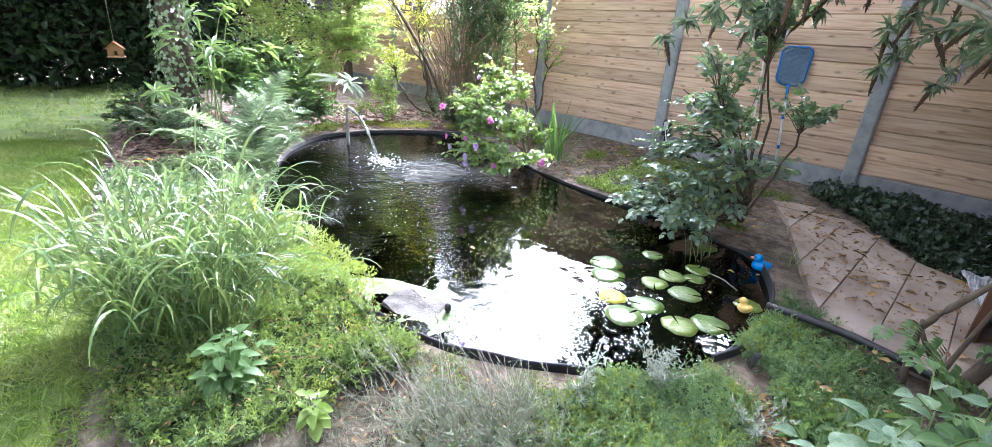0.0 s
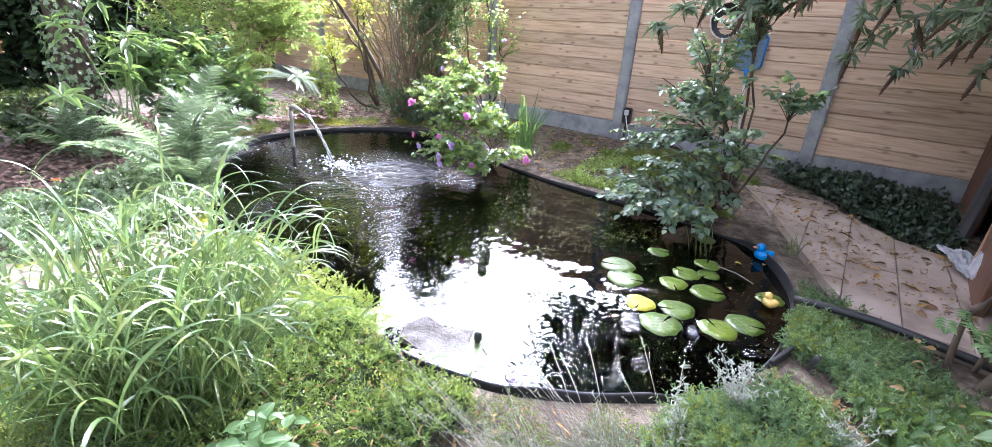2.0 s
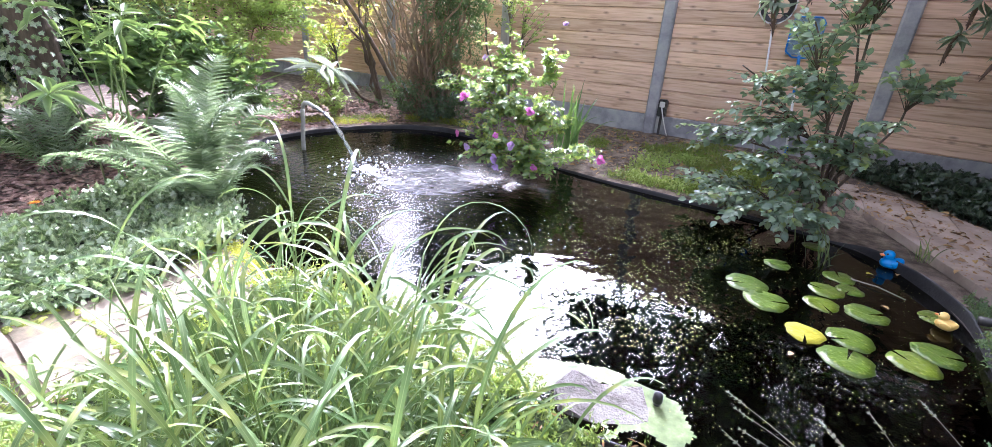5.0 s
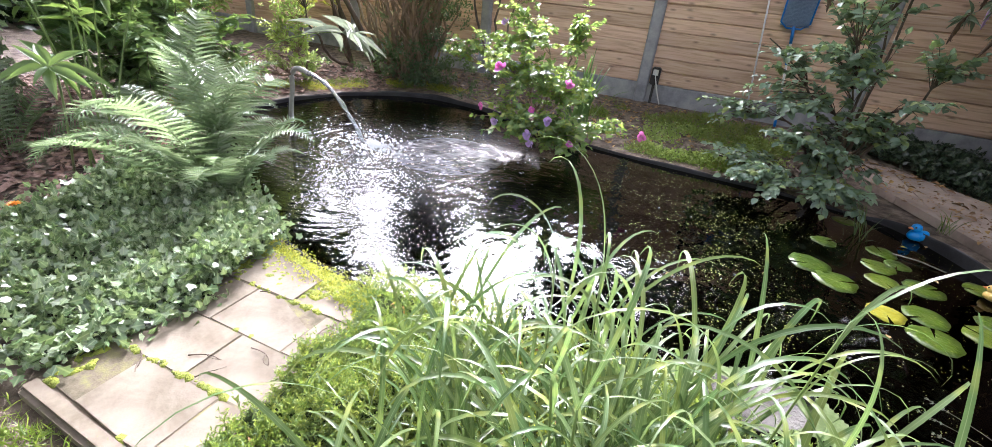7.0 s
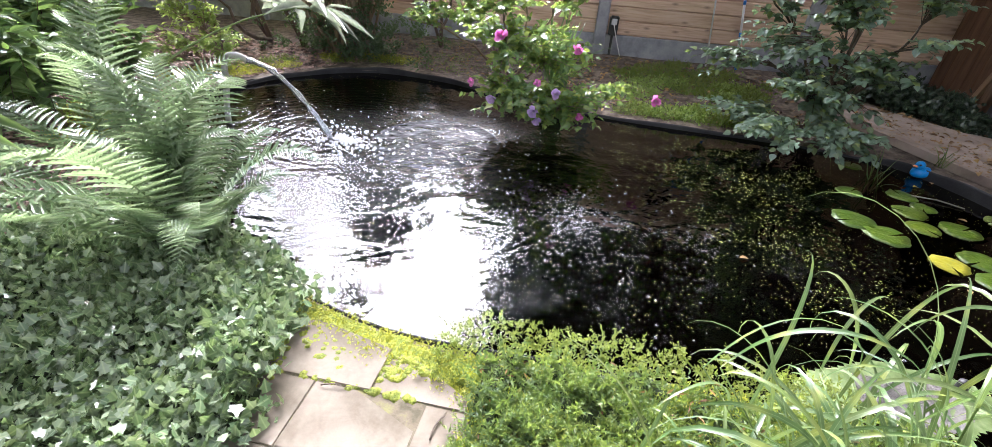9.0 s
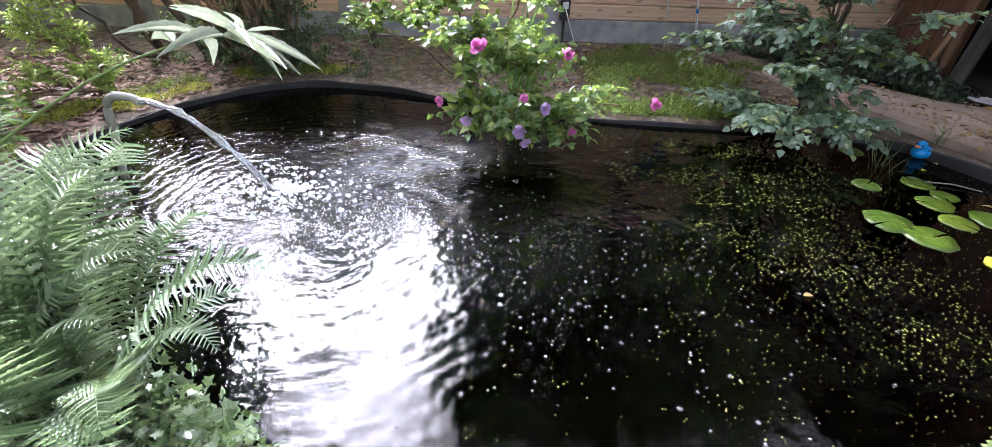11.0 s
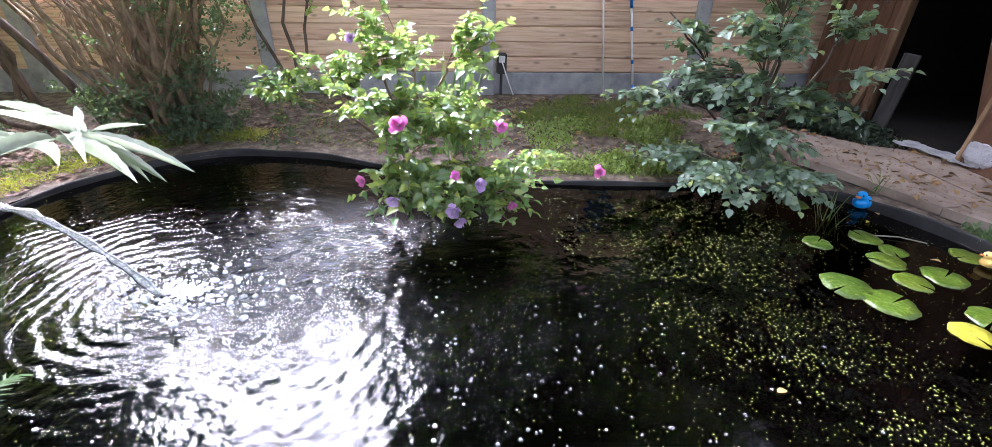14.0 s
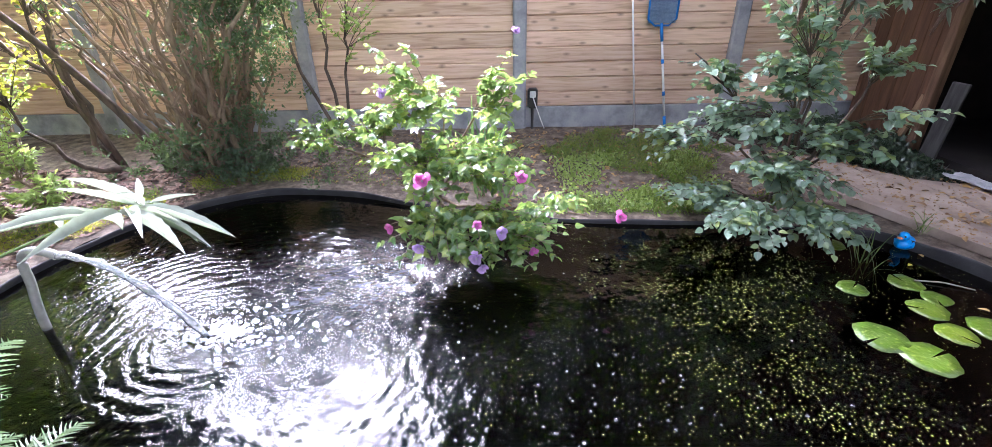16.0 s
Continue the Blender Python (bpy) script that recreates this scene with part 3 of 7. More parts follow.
def pond():
    k = len(EDGE)
    # the bed: a shallow shelf, then the deep part
    acc = Acc()
    mid = np.array((-0.1, -2.95))
    rings = []
    near = np.clip((-3.95 - EDGE[:, 1]) / 0.2, 0, 1) * np.clip((1.5 - EDGE[:, 0]) / 0.4, 0, 1)
    for f, z, steep in ((1.004, 0.02, 0.02), (0.985, -0.12, -0.3), (0.9, -0.17, -0.55), (0.84, -0.22, -0.6), (0.78, -0.55, -0.65), (0.5, -0.68, -0.68), (0.2, -0.7, -0.7), (0.01, -0.7, -0.7)):
        p = mid + (EDGE - mid) * f
        rings.append(np.c_[p, near * z + (1 - near) * steep + 0.02 * rough(p[:, 0], p[:, 1], 4.0)])
    r = np.array(rings)
    m = len(r)
    i, j = np.meshgrid(np.arange(m - 1), np.arange(k), indexing="ij")
    j2 = (j + 1) % k
    q = np.stack([i * k + j, i * k + j2, (i + 1) * k + j2, (i + 1) * k + j], -1).reshape(-1, 4)
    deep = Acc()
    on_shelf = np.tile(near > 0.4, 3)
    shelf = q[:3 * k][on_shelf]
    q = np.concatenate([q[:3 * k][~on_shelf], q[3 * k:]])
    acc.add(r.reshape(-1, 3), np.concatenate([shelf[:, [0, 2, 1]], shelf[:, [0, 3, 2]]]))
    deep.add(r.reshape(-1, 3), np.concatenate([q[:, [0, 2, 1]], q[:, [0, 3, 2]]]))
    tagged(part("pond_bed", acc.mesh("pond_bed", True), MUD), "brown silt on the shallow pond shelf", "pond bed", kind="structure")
    tagged(part("pond_bed", deep.mesh("pond_bed", True), DEPTH_BLACK), "pond liner coloured near black for light lost in deep water", "pond bed", kind="structure")
    # water
    acc = Acc()
    ring = np.c_[EDGE + OUT * 0.004, np.zeros(k)]
    acc.add(np.concatenate([ring, [[mid[0], mid[1], 0]]]), [(n, (n + 1) % k, k) for n in range(k)])
    w = tagged(part("water", acc.mesh("water", True), WATER), "dark rippled pond water mirroring the sky", "water", kind="structure")
    # rim: an upright band of black liner with a rolled top
    rim = empty("pond_rim", 0, 0, 0, "black plastic liner edge standing round the pond", "pond edge", kind="structure")
    acc = Acc()
    prof = [(0.0, -0.14), (-0.003, 0.015), (-0.002, 0.027), (0.001, 0.031), (0.006, 0.03), (0.009, 0.025), (0.008, 0.015), (0.012, -0.02)]
    v = []
    for n in range(k):
        top = 0.008 * math.sin(n * 0.21) + 0.004 * math.sin(n * 0.9 + 1)
        for o, z in prof:
            p = EDGE[n] + OUT[n] * (o + 0.004 * math.sin(n * 0.5))
            v.append((p[0], p[1], z + (top if z > 0 else 0) + (0.02 * float(np.clip((p[1] + 3.2) / 1.2, 0, 1)) * (float(np.clip((-0.3 - p[0]) / 0.6, 0, 1)) - 0.45) + 0.028 * float(np.clip((-3.6 - p[1]) / 0.3, 0, 1) * np.clip((p[0] - 0.8) / 0.3, 0, 1)) + 0.035 * float(np.clip((p[0] - 1.7) / 0.25, 0, 1) * np.clip((p[1] + 2.95) / 0.2, 0, 1))) * (z > 0)))
    c = len(prof)
    t = []
    for n in range(k):
        n2 = (n + 1) % k
        for a in range(c - 1):
            t += [(n * c + a, n2 * c + a, n2 * c + a + 1), (n * c + a, n2 * c + a + 1, n * c + a + 1)]
    acc.add(v, t)
    part("liner_band", acc.mesh("liner_band", True), LINER, rim)


ground()
pond()


# ---- fence ----
def fence():
    f = empty("fence", 0, 0, 0, "larch board fence with grey concrete posts and gravel boards", "fence", kind="structure")
    pitch = 1.93

    def post(h):
        bm = bmesh.new()
        prof = [(-0.06, -0.035), (-0.045, -0.05), (0.045, -0.05), (0.06, -0.035), (0.06, 0.05), (-0.06, 0.05)]
        lo = [bm.verts.new((x, y, -0.3)) for x, y in prof]
        hi = [bm.verts.new((x, y, h)) for x, y in prof]
        tip = [bm.verts.new((x * 0.7, y * 0.6, h + 0.03)) for x, y in prof]
        for a, b in ((lo, hi), (hi, tip)):
            for i in range(6):
                bm.faces.new((a[i], a[(i + 1) % 6], b[(i + 1) % 6], b[i]))
        bm.faces.new(tip)
        me = bpy.data.meshes.new("post")
        bm.to_mesh(me)
        bm.free()
        return me

    def plank(length, var):
        r = random.Random(var)
        bm = box_bm(-length / 2, length / 2, -0.014, 0.014, 0.003, 0.129, 0.007, 1)
        lip = box_bm(-length / 2, length / 2, 0.002, 0.009, 0.12, 0.14)
        tmp = bpy.data.meshes.new("tongue")
        lip.to_mesh(tmp)
        lip.free()
        bm.from_mesh(tmp)
        bpy.data.meshes.remove(tmp)
        bmesh.ops.subdivide_edges(bm, edges=[e for e in bm.edges if abs(e.verts[0].co.x - e.verts[1].co.x) > length * 0.8], cuts=3)
        for v in bm.verts:
            v.co.y += 0.004 * math.sin(v.co.x * 2.2 + var) + r.uniform(-0.0006, 0.0006)
            v.co.z += 0.002 * math.sin(v.co.x * 3 + 2 * var)
        me = bpy.data.meshes.new("plank")
        bm.to_mesh(me)
        bm.free()
        return me

    full = plank(pitch - 0.11, 1)
    metas = [full, plank(pitch - 0.11, 2), plank(pitch - 0.11, 3)]
    tall, low = post(1.95), post(1.62)
    for i in range(-9, 6):
        x = i * pitch
        high = i >= -1
        if x < 3.3:
            part("post", tall if high else low, CONCRETE, f, at=pose(x, 0, 0, 0, 0, 0))
            if x > 2.9:
                continue
            part("gravel_board", box_bm(-pitch / 2 + 0.055, pitch / 2 - 0.055, -0.02, 0.02, -0.25, 0.285, 0.004), CONCRETE, f, at=pose(x + pitch / 2, 0.02, 0))
            part("backing_strip", box_bm(-pitch / 2 + 0.055, pitch / 2 - 0.055, 0.022, 0.034, 0.2, 0.315, 0.002), WOOD, f, at=pose(x + pitch / 2, 0.02, 0))
            for n in range(12 if high else 9):
                part("plank", metas[(n * 7 + i * 3) % 3], WOOD, f, at=pose(x + pitch / 2, 0.022, 0.287 + 0.132 * n, 0, 0, 0))
            if not high:
                part("cap_rail", box_bm(-pitch / 2 + 0.055, pitch / 2 - 0.055, -0.03, 0.04, 1.48, 1.52, 0.004), WOOD, f, at=pose(x + pitch / 2, 0.02, 0))
    return f


fence()


# ---- paving ----
def pavement_right():
    """Long slabs from the fence past the pond to the shed."""
    area = [(1.15, -0.2), (1.45, -0.62), (1.85, -1.35), (2.12, -2.05), (2.3, -2.5), (2.42, -2.75), (2.6, -2.82), (3.0, -2.9), (3.6, -3.0), (3.6, -1.75), (3.0, -1.62), (2.62, -1.45), (2.2, -0.95), (1.9, -0.6), (1.6, -0.2)]
    p = empty("pavement", 0, 0, 0, "worn sandy concrete slabs with dirt in the joints", "pavement", kind="structure")
    # bed under the slabs, cut to the outline
    bm = bmesh.new()
    c = np.mean(area, 0)
    vs = [bm.verts.new((x, y, ground_z(x, y) + 0.012)) for x, y in area]
    bm.faces.new(list(reversed(vs)))
    bmesh.ops.triangulate(bm, faces=bm.faces[:])
    part("bedding", bm, SOIL, p)
    for i in range(11):
        for j in range(6):
            x0 = 0.94 + 0.24 * i
            y0 = -4.3 + 1.1 * (j + (0.0, 0.35, 0.7)[i % 3])
            bm = bmesh.new()
            quad = [(x0 + 0.002, y0 + 0.002), (x0 + 0.238, y0 + 0.002), (x0 + 0.238, y0 + 1.098), (x0 + 0.002, y0 + 1.098)]
            cut = clip_poly(quad, area)
            if len(cut) < 3 or abs(poly_area(cut)) < 0.004:
                bm.free()
                continue
            z = 0.085 + 0.003 * rng.normal()
            cx, cy = np.mean(cut, 0)
            lo = [bm.verts.new((x - cx, y - cy, -0.05)) for x, y in cut]
            hi = [bm.verts.new(((x - cx) * 1.0, (y - cy) * 1.0, -0.004)) for x, y in cut]
            top = [bm.verts.new(((x - cx) * 0.994, (y - cy) * 0.998, 0.0)) for x, y in cut]
            for a, b in ((lo, hi), (hi, top)):
                for k in range(len(cut)):
                    bm.faces.new((a[k], a[(k + 1) % len(cut)], b[(k + 1) % len(cut)], b[k]))
            bm.faces.new(top)
            bmesh.ops.recalc_face_normals(bm, faces=bm.faces[:])
            part("slab", bm, SLAB, p, at=pose(cx, cy, z, rng.normal() * 0.3, rng.normal() * 0.3, 0))


def poly_area(p):
    p = np.asarray(p)
    return 0.5 * float(np.sum(p[:, 0] * np.roll(p[:, 1], -1) - np.roll(p[:, 0], -1) * p[:, 1]))


def clip_poly(quad, area):
    """The part of area (any shape) inside a convex quad, counterclockwise."""
    out = [tuple(q) for q in area]
    if poly_area(out) < 0:
        out = out[::-1]
    for (ax, ay), (bx, by) in zip(quad, quad[1:] + quad[:1]):
        side = lambda q: (bx - ax) * (q[1] - ay) - (by - ay) * (q[0] - ax)
        res = []
        for a, b in zip(out, out[1:] + out[:1]):
            sa, sb = side(a), side(b)
            if sa >= 0:
                res.append(a)
            if (sa >= 0) != (sb >= 0):
                t = sa / (sa - sb)
                res.append((a[0] + t * (b[0] - a[0]), a[1] + t * (b[1] - a[1])))
        out = res
        if len(out) < 3:
            return []
    clean = []
    for q in out:
        if not clean or math.dist(q, clean[-1]) > 0.006:
            clean.append(q)
    if len(clean) > 2 and math.dist(clean[0], clean[-1]) < 0.006:
        clean.pop()
    return clean


def paver_path():
    area = [(-0.84, -4.3), (-0.6, -4.36), (-0.36, -4.41), (-0.2, -4.5), (-0.14, -4.7), (-0.13, -5.0), (-0.2, -5.14), (-0.76, -5.1), (-0.78, -4.7)]
    p = empty("pavement", 0, 0, 0, "pale pavers with mossy joints between lawn and pond", "pavement", kind="structure")
    bm = bmesh.new()
    bm.faces.new([bm.verts.new((x, y, 0.0555)) for x, y in area])
    bmesh.ops.triangulate(bm, faces=bm.faces[:])
    bmesh.ops.recalc_face_normals(bm, faces=bm.faces[:])
    part("bedding", bm, JOINT, p)
    for j in range(5):
        for i in range(5):
            x0 = -1.2 + 0.3 * i + (0.15 if j % 2 else 0.0)
            y0 = -5.13 + 0.197 * j
            quad = [(x0 + 0.002, y0 + 0.002), (x0 + 0.298, y0 + 0.002), (x0 + 0.298, y0 + 0.195), (x0 + 0.002, y0 + 0.195)]
            cut = clip_poly(quad, area)
            if len(cut) < 3 or abs(poly_area(cut)) < 0.002:
                continue
            cx, cy = np.mean(cut, 0)
            bm = bmesh.new()
            lo = [bm.verts.new((x - cx, y - cy, -0.05)) for x, y in cut]
            hi = [bm.verts.new((x - cx, y - cy, -0.005)) for x, y in cut]
            top = [bm.verts.new(((x - cx) * 0.99 + rng.normal() * 0.0015, (y - cy) * 0.988 + rng.normal() * 0.0015, 0.0)) for x, y in cut]
            for a, b in ((lo, hi), (hi, top)):
                for k in range(len(cut)):
                    bm.faces.new((a[k], a[(k + 1) % len(cut)], b[(k + 1) % len(cut)], b[k]))
            bm.faces.new(top)
            bmesh.ops.recalc_face_normals(bm, faces=bm.faces[:])
            part("paver", bm, PAVER, p, at=pose(cx, cy, 0.058 + 0.002 * rng.normal(), rng.normal() * 0.5, rng.normal() * 0.5, 0))
    bm = box_bm(-0.34, 0.22, -0.028, 0.028, -0.05, 0.065, 0.012, 2)
    for v in bm.verts:
        v.co.z += 0.004 * math.sin(v.co.x * 30)
    tagged(part("kerb", bm, PAVER, at=pose(-0.42, -5.148, -0.004, 0, 0, -3)), "rough pale concrete kerb stone at the lawn", "kerb", kind="structure")
    # moss in the joints
    acc = Acc()
    n = 2600
    xy = scatter(area, n)
    on = (np.abs(((xy[:, 1] + 5.13) % 0.197) - 0.0) < 0.01) & (rough(xy[:, 0], xy[:, 1], 5.0, 7.0) > 0.15)
    edge = (xy[:, 1] > -4.46 - 0.06 * rough(xy[:, 0], xy[:, 1], 9.0, 2.0)) | ((xy[:, 0] < -0.7 + 0.05 * rough(xy[:, 0], xy[:, 1], 7.0, 4.0)) & (rng.random(n) < 0.7))
    xy = xy[on | edge]
    for x, y in xy:
        r = rng.uniform(0.006, 0.02)
        dome(acc, x, y, 0.054, r, r * 0.5, 5)
    tagged(part("moss", acc.mesh("moss", True), MOSS), "yellow green moss in the paver joints", "moss", kind="stuff")


def dry_twig(x, y, z, length, turn, bow):
    """A thin bent twig on the ground."""
    acc = Acc()
    p = curve((-length / 2, 0, 0.003), (0.1 * length, bow, 0.006), (length / 2, 0, 0.003), 7)
    tube(acc, p, 0.0022, 0.001, 5)
    tube(acc, curve(p[3], p[3] + np.array((0.02, -bow, 0.003)), p[3] + np.array((0.05, -bow * 0.6, 0.0)), 4), 0.0014, 0.0007, 4)
    tagged(part("dry_twig", acc.mesh("dry_twig", True), BARK, at=pose(x, y, z, 0, 0, turn)), "thin dry twig lying on the pavers", "twig", "twigs on the pavers")


def dome(acc, x, y, z, r, h, k=6):
    """A low lump."""
    a = np.linspace(0, 2 * np.pi, k, endpoint=False) + rng.uniform(0, 6)
    rr = r * rng.uniform(0.75, 1.25, k)
    lo = np.stack([x + rr * np.cos(a), y + rr * np.sin(a), np.full(k, z - 0.002)], 1)
    md = np.stack([x + 0.65 * rr * np.cos(a), y + 0.65 * rr * np.sin(a), np.full(k, z + 0.7 * h)], 1)
    v = np.concatenate([lo, md, [[x, y, z + h]]])
    t = []
    for i in range(k):
        j = (i + 1) % k
        t += [(i, j, k + j), (i, k + j, k + i), (k + i, k + j, 2 * k)]
    acc.add(v, t)


pavement_right()
paver_path()
for x, y, length, turn, bow in ((-0.33, -4.78, 0.1, -15, 0.03), (-0.46, -4.86, 0.09, 20, 0.02), (-0.6, -4.95, 0.07, -40, 0.012), (-0.4, -4.9, 0.05, 60, 0.008), (-0.25, -4.6, 0.07, 80, 0.012), (-0.55, -4.55, 0.06, 10, 0.01)):
    dry_twig(x, y, 0.06, length, turn, bow)


# ---- plants ----
def shrub(name, base, blobs, twigs, per, size, kind, mat, label, category, wood=TWIG, stem=0.012, droop=0.0, lift=0.5, spread=0.25, mains=1, bend=0.15, twig_r=0.003, start=0.35, group="", clear=()):
    """A shrub whose twigs end inside the given blobs (x, y, z, rx, ry, rz, weight) of the world."""
    base = np.asarray(base, float)
    thing = empty(name, *base, label, category, group)
    woody, foliage = Acc(), Acc()
    w = np.array([b[6] for b in blobs], float)
    stems = []
    for b in blobs:
        c = np.array(b[:3]) - base
        for k in range(mains):
            end = c + np.array(b[3:6]) * rng.uniform(-0.5, 0.5, 3)
            foot = np.array((rng.normal() * 0.03, rng.normal() * 0.03, 0.0)) * (mains > 1)
            ctrl = np.array((end[0] * 0.35, end[1] * 0.35, end[2] * 0.65)) + rng.normal(size=3) * bend * 0.4
            path = curve(foot, ctrl, end, 9)
            path[1:-1] += rng.normal(size=(7, 3)) * bend * 0.06
            one = Acc()
            tube(one, path, stem, stem * 0.35, 6)
            part("stem", one.mesh("stem", True), wood, thing)
            stems.append((b, path))
    P, D, N, L = [], [], [], []
    which = rng.choice(len(blobs), twigs, p=w / w.sum())
    for k in which:
        b, path = stems[k * mains + rng.integers(mains)]
        d = rand_dirs(1)[0] * rng.random() ** 0.4
        end = np.array(b[:3]) - base + d * np.array(b[3:6])
        i = int(np.clip(np.argmin(np.linalg.norm(path - end * np.array((0.6, 0.6, 0.8)), axis=1)), 2, len(path) - 1))
        a = path[i]
        ctrl = (a + end) / 2 + np.array((0, 0, 0.12 * np.linalg.norm(end - a))) + rng.normal(size=3) * 0.02
        p = curve(a, ctrl, end + np.array((0, 0, -droop * rng.random())), 6)
        tube(woody, p, twig_r, twig_r * 0.4, 4)
        u = np.sort(rng.uniform(start, 1.0, per))
        u[-1] = 1.0
        f = u * 5
        i0 = np.minimum(f.astype(int), 4)
        pos = p[i0] + (p[i0 + 1] - p[i0]) * (f - i0)[:, None]
        tan = unit(p[i0 + 1] - p[i0])
        s = unit(np.cross(tan, Z) + 1e-4) * np.where(np.arange(per) % 2, 1, -1)[:, None]
        way = unit(0.55 * tan + s * rng.uniform(0.5, 1.0, (per, 1)) + rng.normal(size=(per, 3)) * spread + Z * rng.uniform(-0.45, 0.25, (per, 1)))
        way[-1] = tan[-1]
        P.append(pos), D.append(way)
        N.append(unit(Z * lift + rng.normal(size=(per, 3)) * 0.35 + 0.25 * d))
        L.append(rng.uniform(0.65, 1.15, per) * np.where(u > 0.9, 0.8, 1.0))
    P, D, N, L = np.concatenate(P), np.concatenate(D), np.concatenate(N), np.concatenate(L)
    keep = np.ones(len(P), bool)
    for c in clear:
        for k in range(4):
            spot = np.array(c) - base + np.array((0.4, -0.8, 0.35)) * 0.05 * k
            keep &= np.linalg.norm(P + D * 0.025 - spot, axis=1) > 0.055 + 0.012 * k
    P, D, N, L = P[keep], D[keep], N[keep], L[keep]
    leaves(foliage, P, D, N, L * size[0], L * size[1], kind)
    tagged(part("twig_mass", woody.mesh("twig_mass", True), wood, thing), kind="stuff")
    tagged(part("foliage", foliage, mat, thing), kind="stuff")
    return thing


def flower(parent, x, y, z, way, size, mat=PETAL, name="flower"):
    """An open mallow flower: five broad petals and a pale column."""
    bx, by, bz = parent.location
    acc = Acc()
    way = unit(np.array(way, float))
    s = unit(np.cross(way, (0.1, 0.2, 1.0)))
    u = np.cross(s, way)
    petal = outline((0, 0.25, 0.5, 0.75, 0.92, 1.0), (0.06, 0.2, 0.42, 0.5, 0.36, 0.1), 0.35, -0.3)
    for k, (count, rise, grow) in enumerate(((5, 0.35, 1.0), (5, 0.8, 0.8), (6, 1.4, 0.58))):
        a = np.linspace(0, 2 * np.pi, count, endpoint=False) + 0.5 * k + rng.normal(size=count) * 0.12
        d = unit(np.cos(a)[:, None] * s + np.sin(a)[:, None] * u + way * (rise + rng.normal(size=(count, 1)) * 0.15))
        leaves(acc, np.zeros((count, 3)), d, unit(way + rng.normal(size=(count, 3)) * 0.25), size * 0.5 * grow, size * 0.42 * grow, petal)
    ob = part(name, acc, mat, parent, at=Matrix.Translation((x - bx, y - by, z - bz)))
    col = Acc()
    tube(col, [np.zeros(3), way * size * 0.35], size * 0.06, size * 0.04, 6)
    part("stamen_column", col, FLECK, ob)
    return ob


def hibiscus():
    h = shrub("hibiscus_bush", (-0.62, -1.6, 0.07),
              [(-0.7, -2.05, 0.9, 0.2, 0.2, 0.22, 1.7), (-1.0, -2.15, 0.66, 0.34, 0.25, 0.15, 2.3), (-0.5, -2.4, 0.58, 0.36, 0.28, 0.2, 4.0), (-0.16, -2.3, 0.85, 0.14, 0.2, 0.2, 0.9),
               (-0.45, -2.58, 0.3, 0.3, 0.2, 0.17, 2.8), (-0.12, -2.5, 0.28, 0.28, 0.2, 0.2, 3.2), (0.14, -2.33, 0.3, 0.24, 0.16, 0.1, 1.0), (-0.2, -2.3, 0.52, 0.3, 0.25, 0.18, 2.2), (-0.62, -2.2, 0.8, 0.3, 0.25, 0.16, 1.7), (-1.2, -2.2, 0.6, 0.12, 0.12, 0.1, 0.5), (-0.4, -1.8, 0.42, 0.3, 0.2, 0.22, 1.4)],
              262, 15, (0.056, 0.039), JAGGED, L_HIB, "rose of Sharon bush with pink flowers leaning over the pond", "bush", clear=((-0.494, -2.805, 0.651), (0.361, -2.477, 0.332), (-0.117, -2.616, 0.592), (-0.056, -2.607, 0.237), (-0.3, -2.7, 0.26), (-0.68, -2.62, 0.36)), stem=0.011, bend=0.25, twig_r=0.0028)
    for x, y, z, w, s in ((-0.494, -2.805, 0.651, (0.1, -1, 0.35), 0.085), (0.361, -2.477, 0.332, (0.1, -1, 0.2), 0.075), (-0.117, -2.616, 0.592, (0.5, -1, 0.1), 0.07), (-0.056, -2.607, 0.237, (0.3, -1, -0.3), 0.065), (-0.68, -2.62, 0.36, (-0.6, -0.8, 0.1), 0.06), (-0.3, -2.72, 0.42, (0.2, -1, 0.2), 0.05)):
        flower(h, x, y, z, w, s)
    for x, y, z, w, s in ((-0.2, -2.68, 0.36, (0.2, -1, 0.2), 0.06), (-0.3, -2.7, 0.26, (-0.2, -1, -0.2), 0.07), (-0.28, -2.72, 0.22, (0.1, -1, -0.4), 0.06), (-0.75, -2.2, 0.86, (0, -1, 0.3), 0.05), (-0.12, -2.2, 1.12, (0.3, -0.6, 0.8), 0.045), (-0.55, -2.68, 0.3, (-0.3, -1, -0.2), 0.06)):
        flower(h, x, y, z, w, 1.2 * s, LILAC, "lilac_flower")


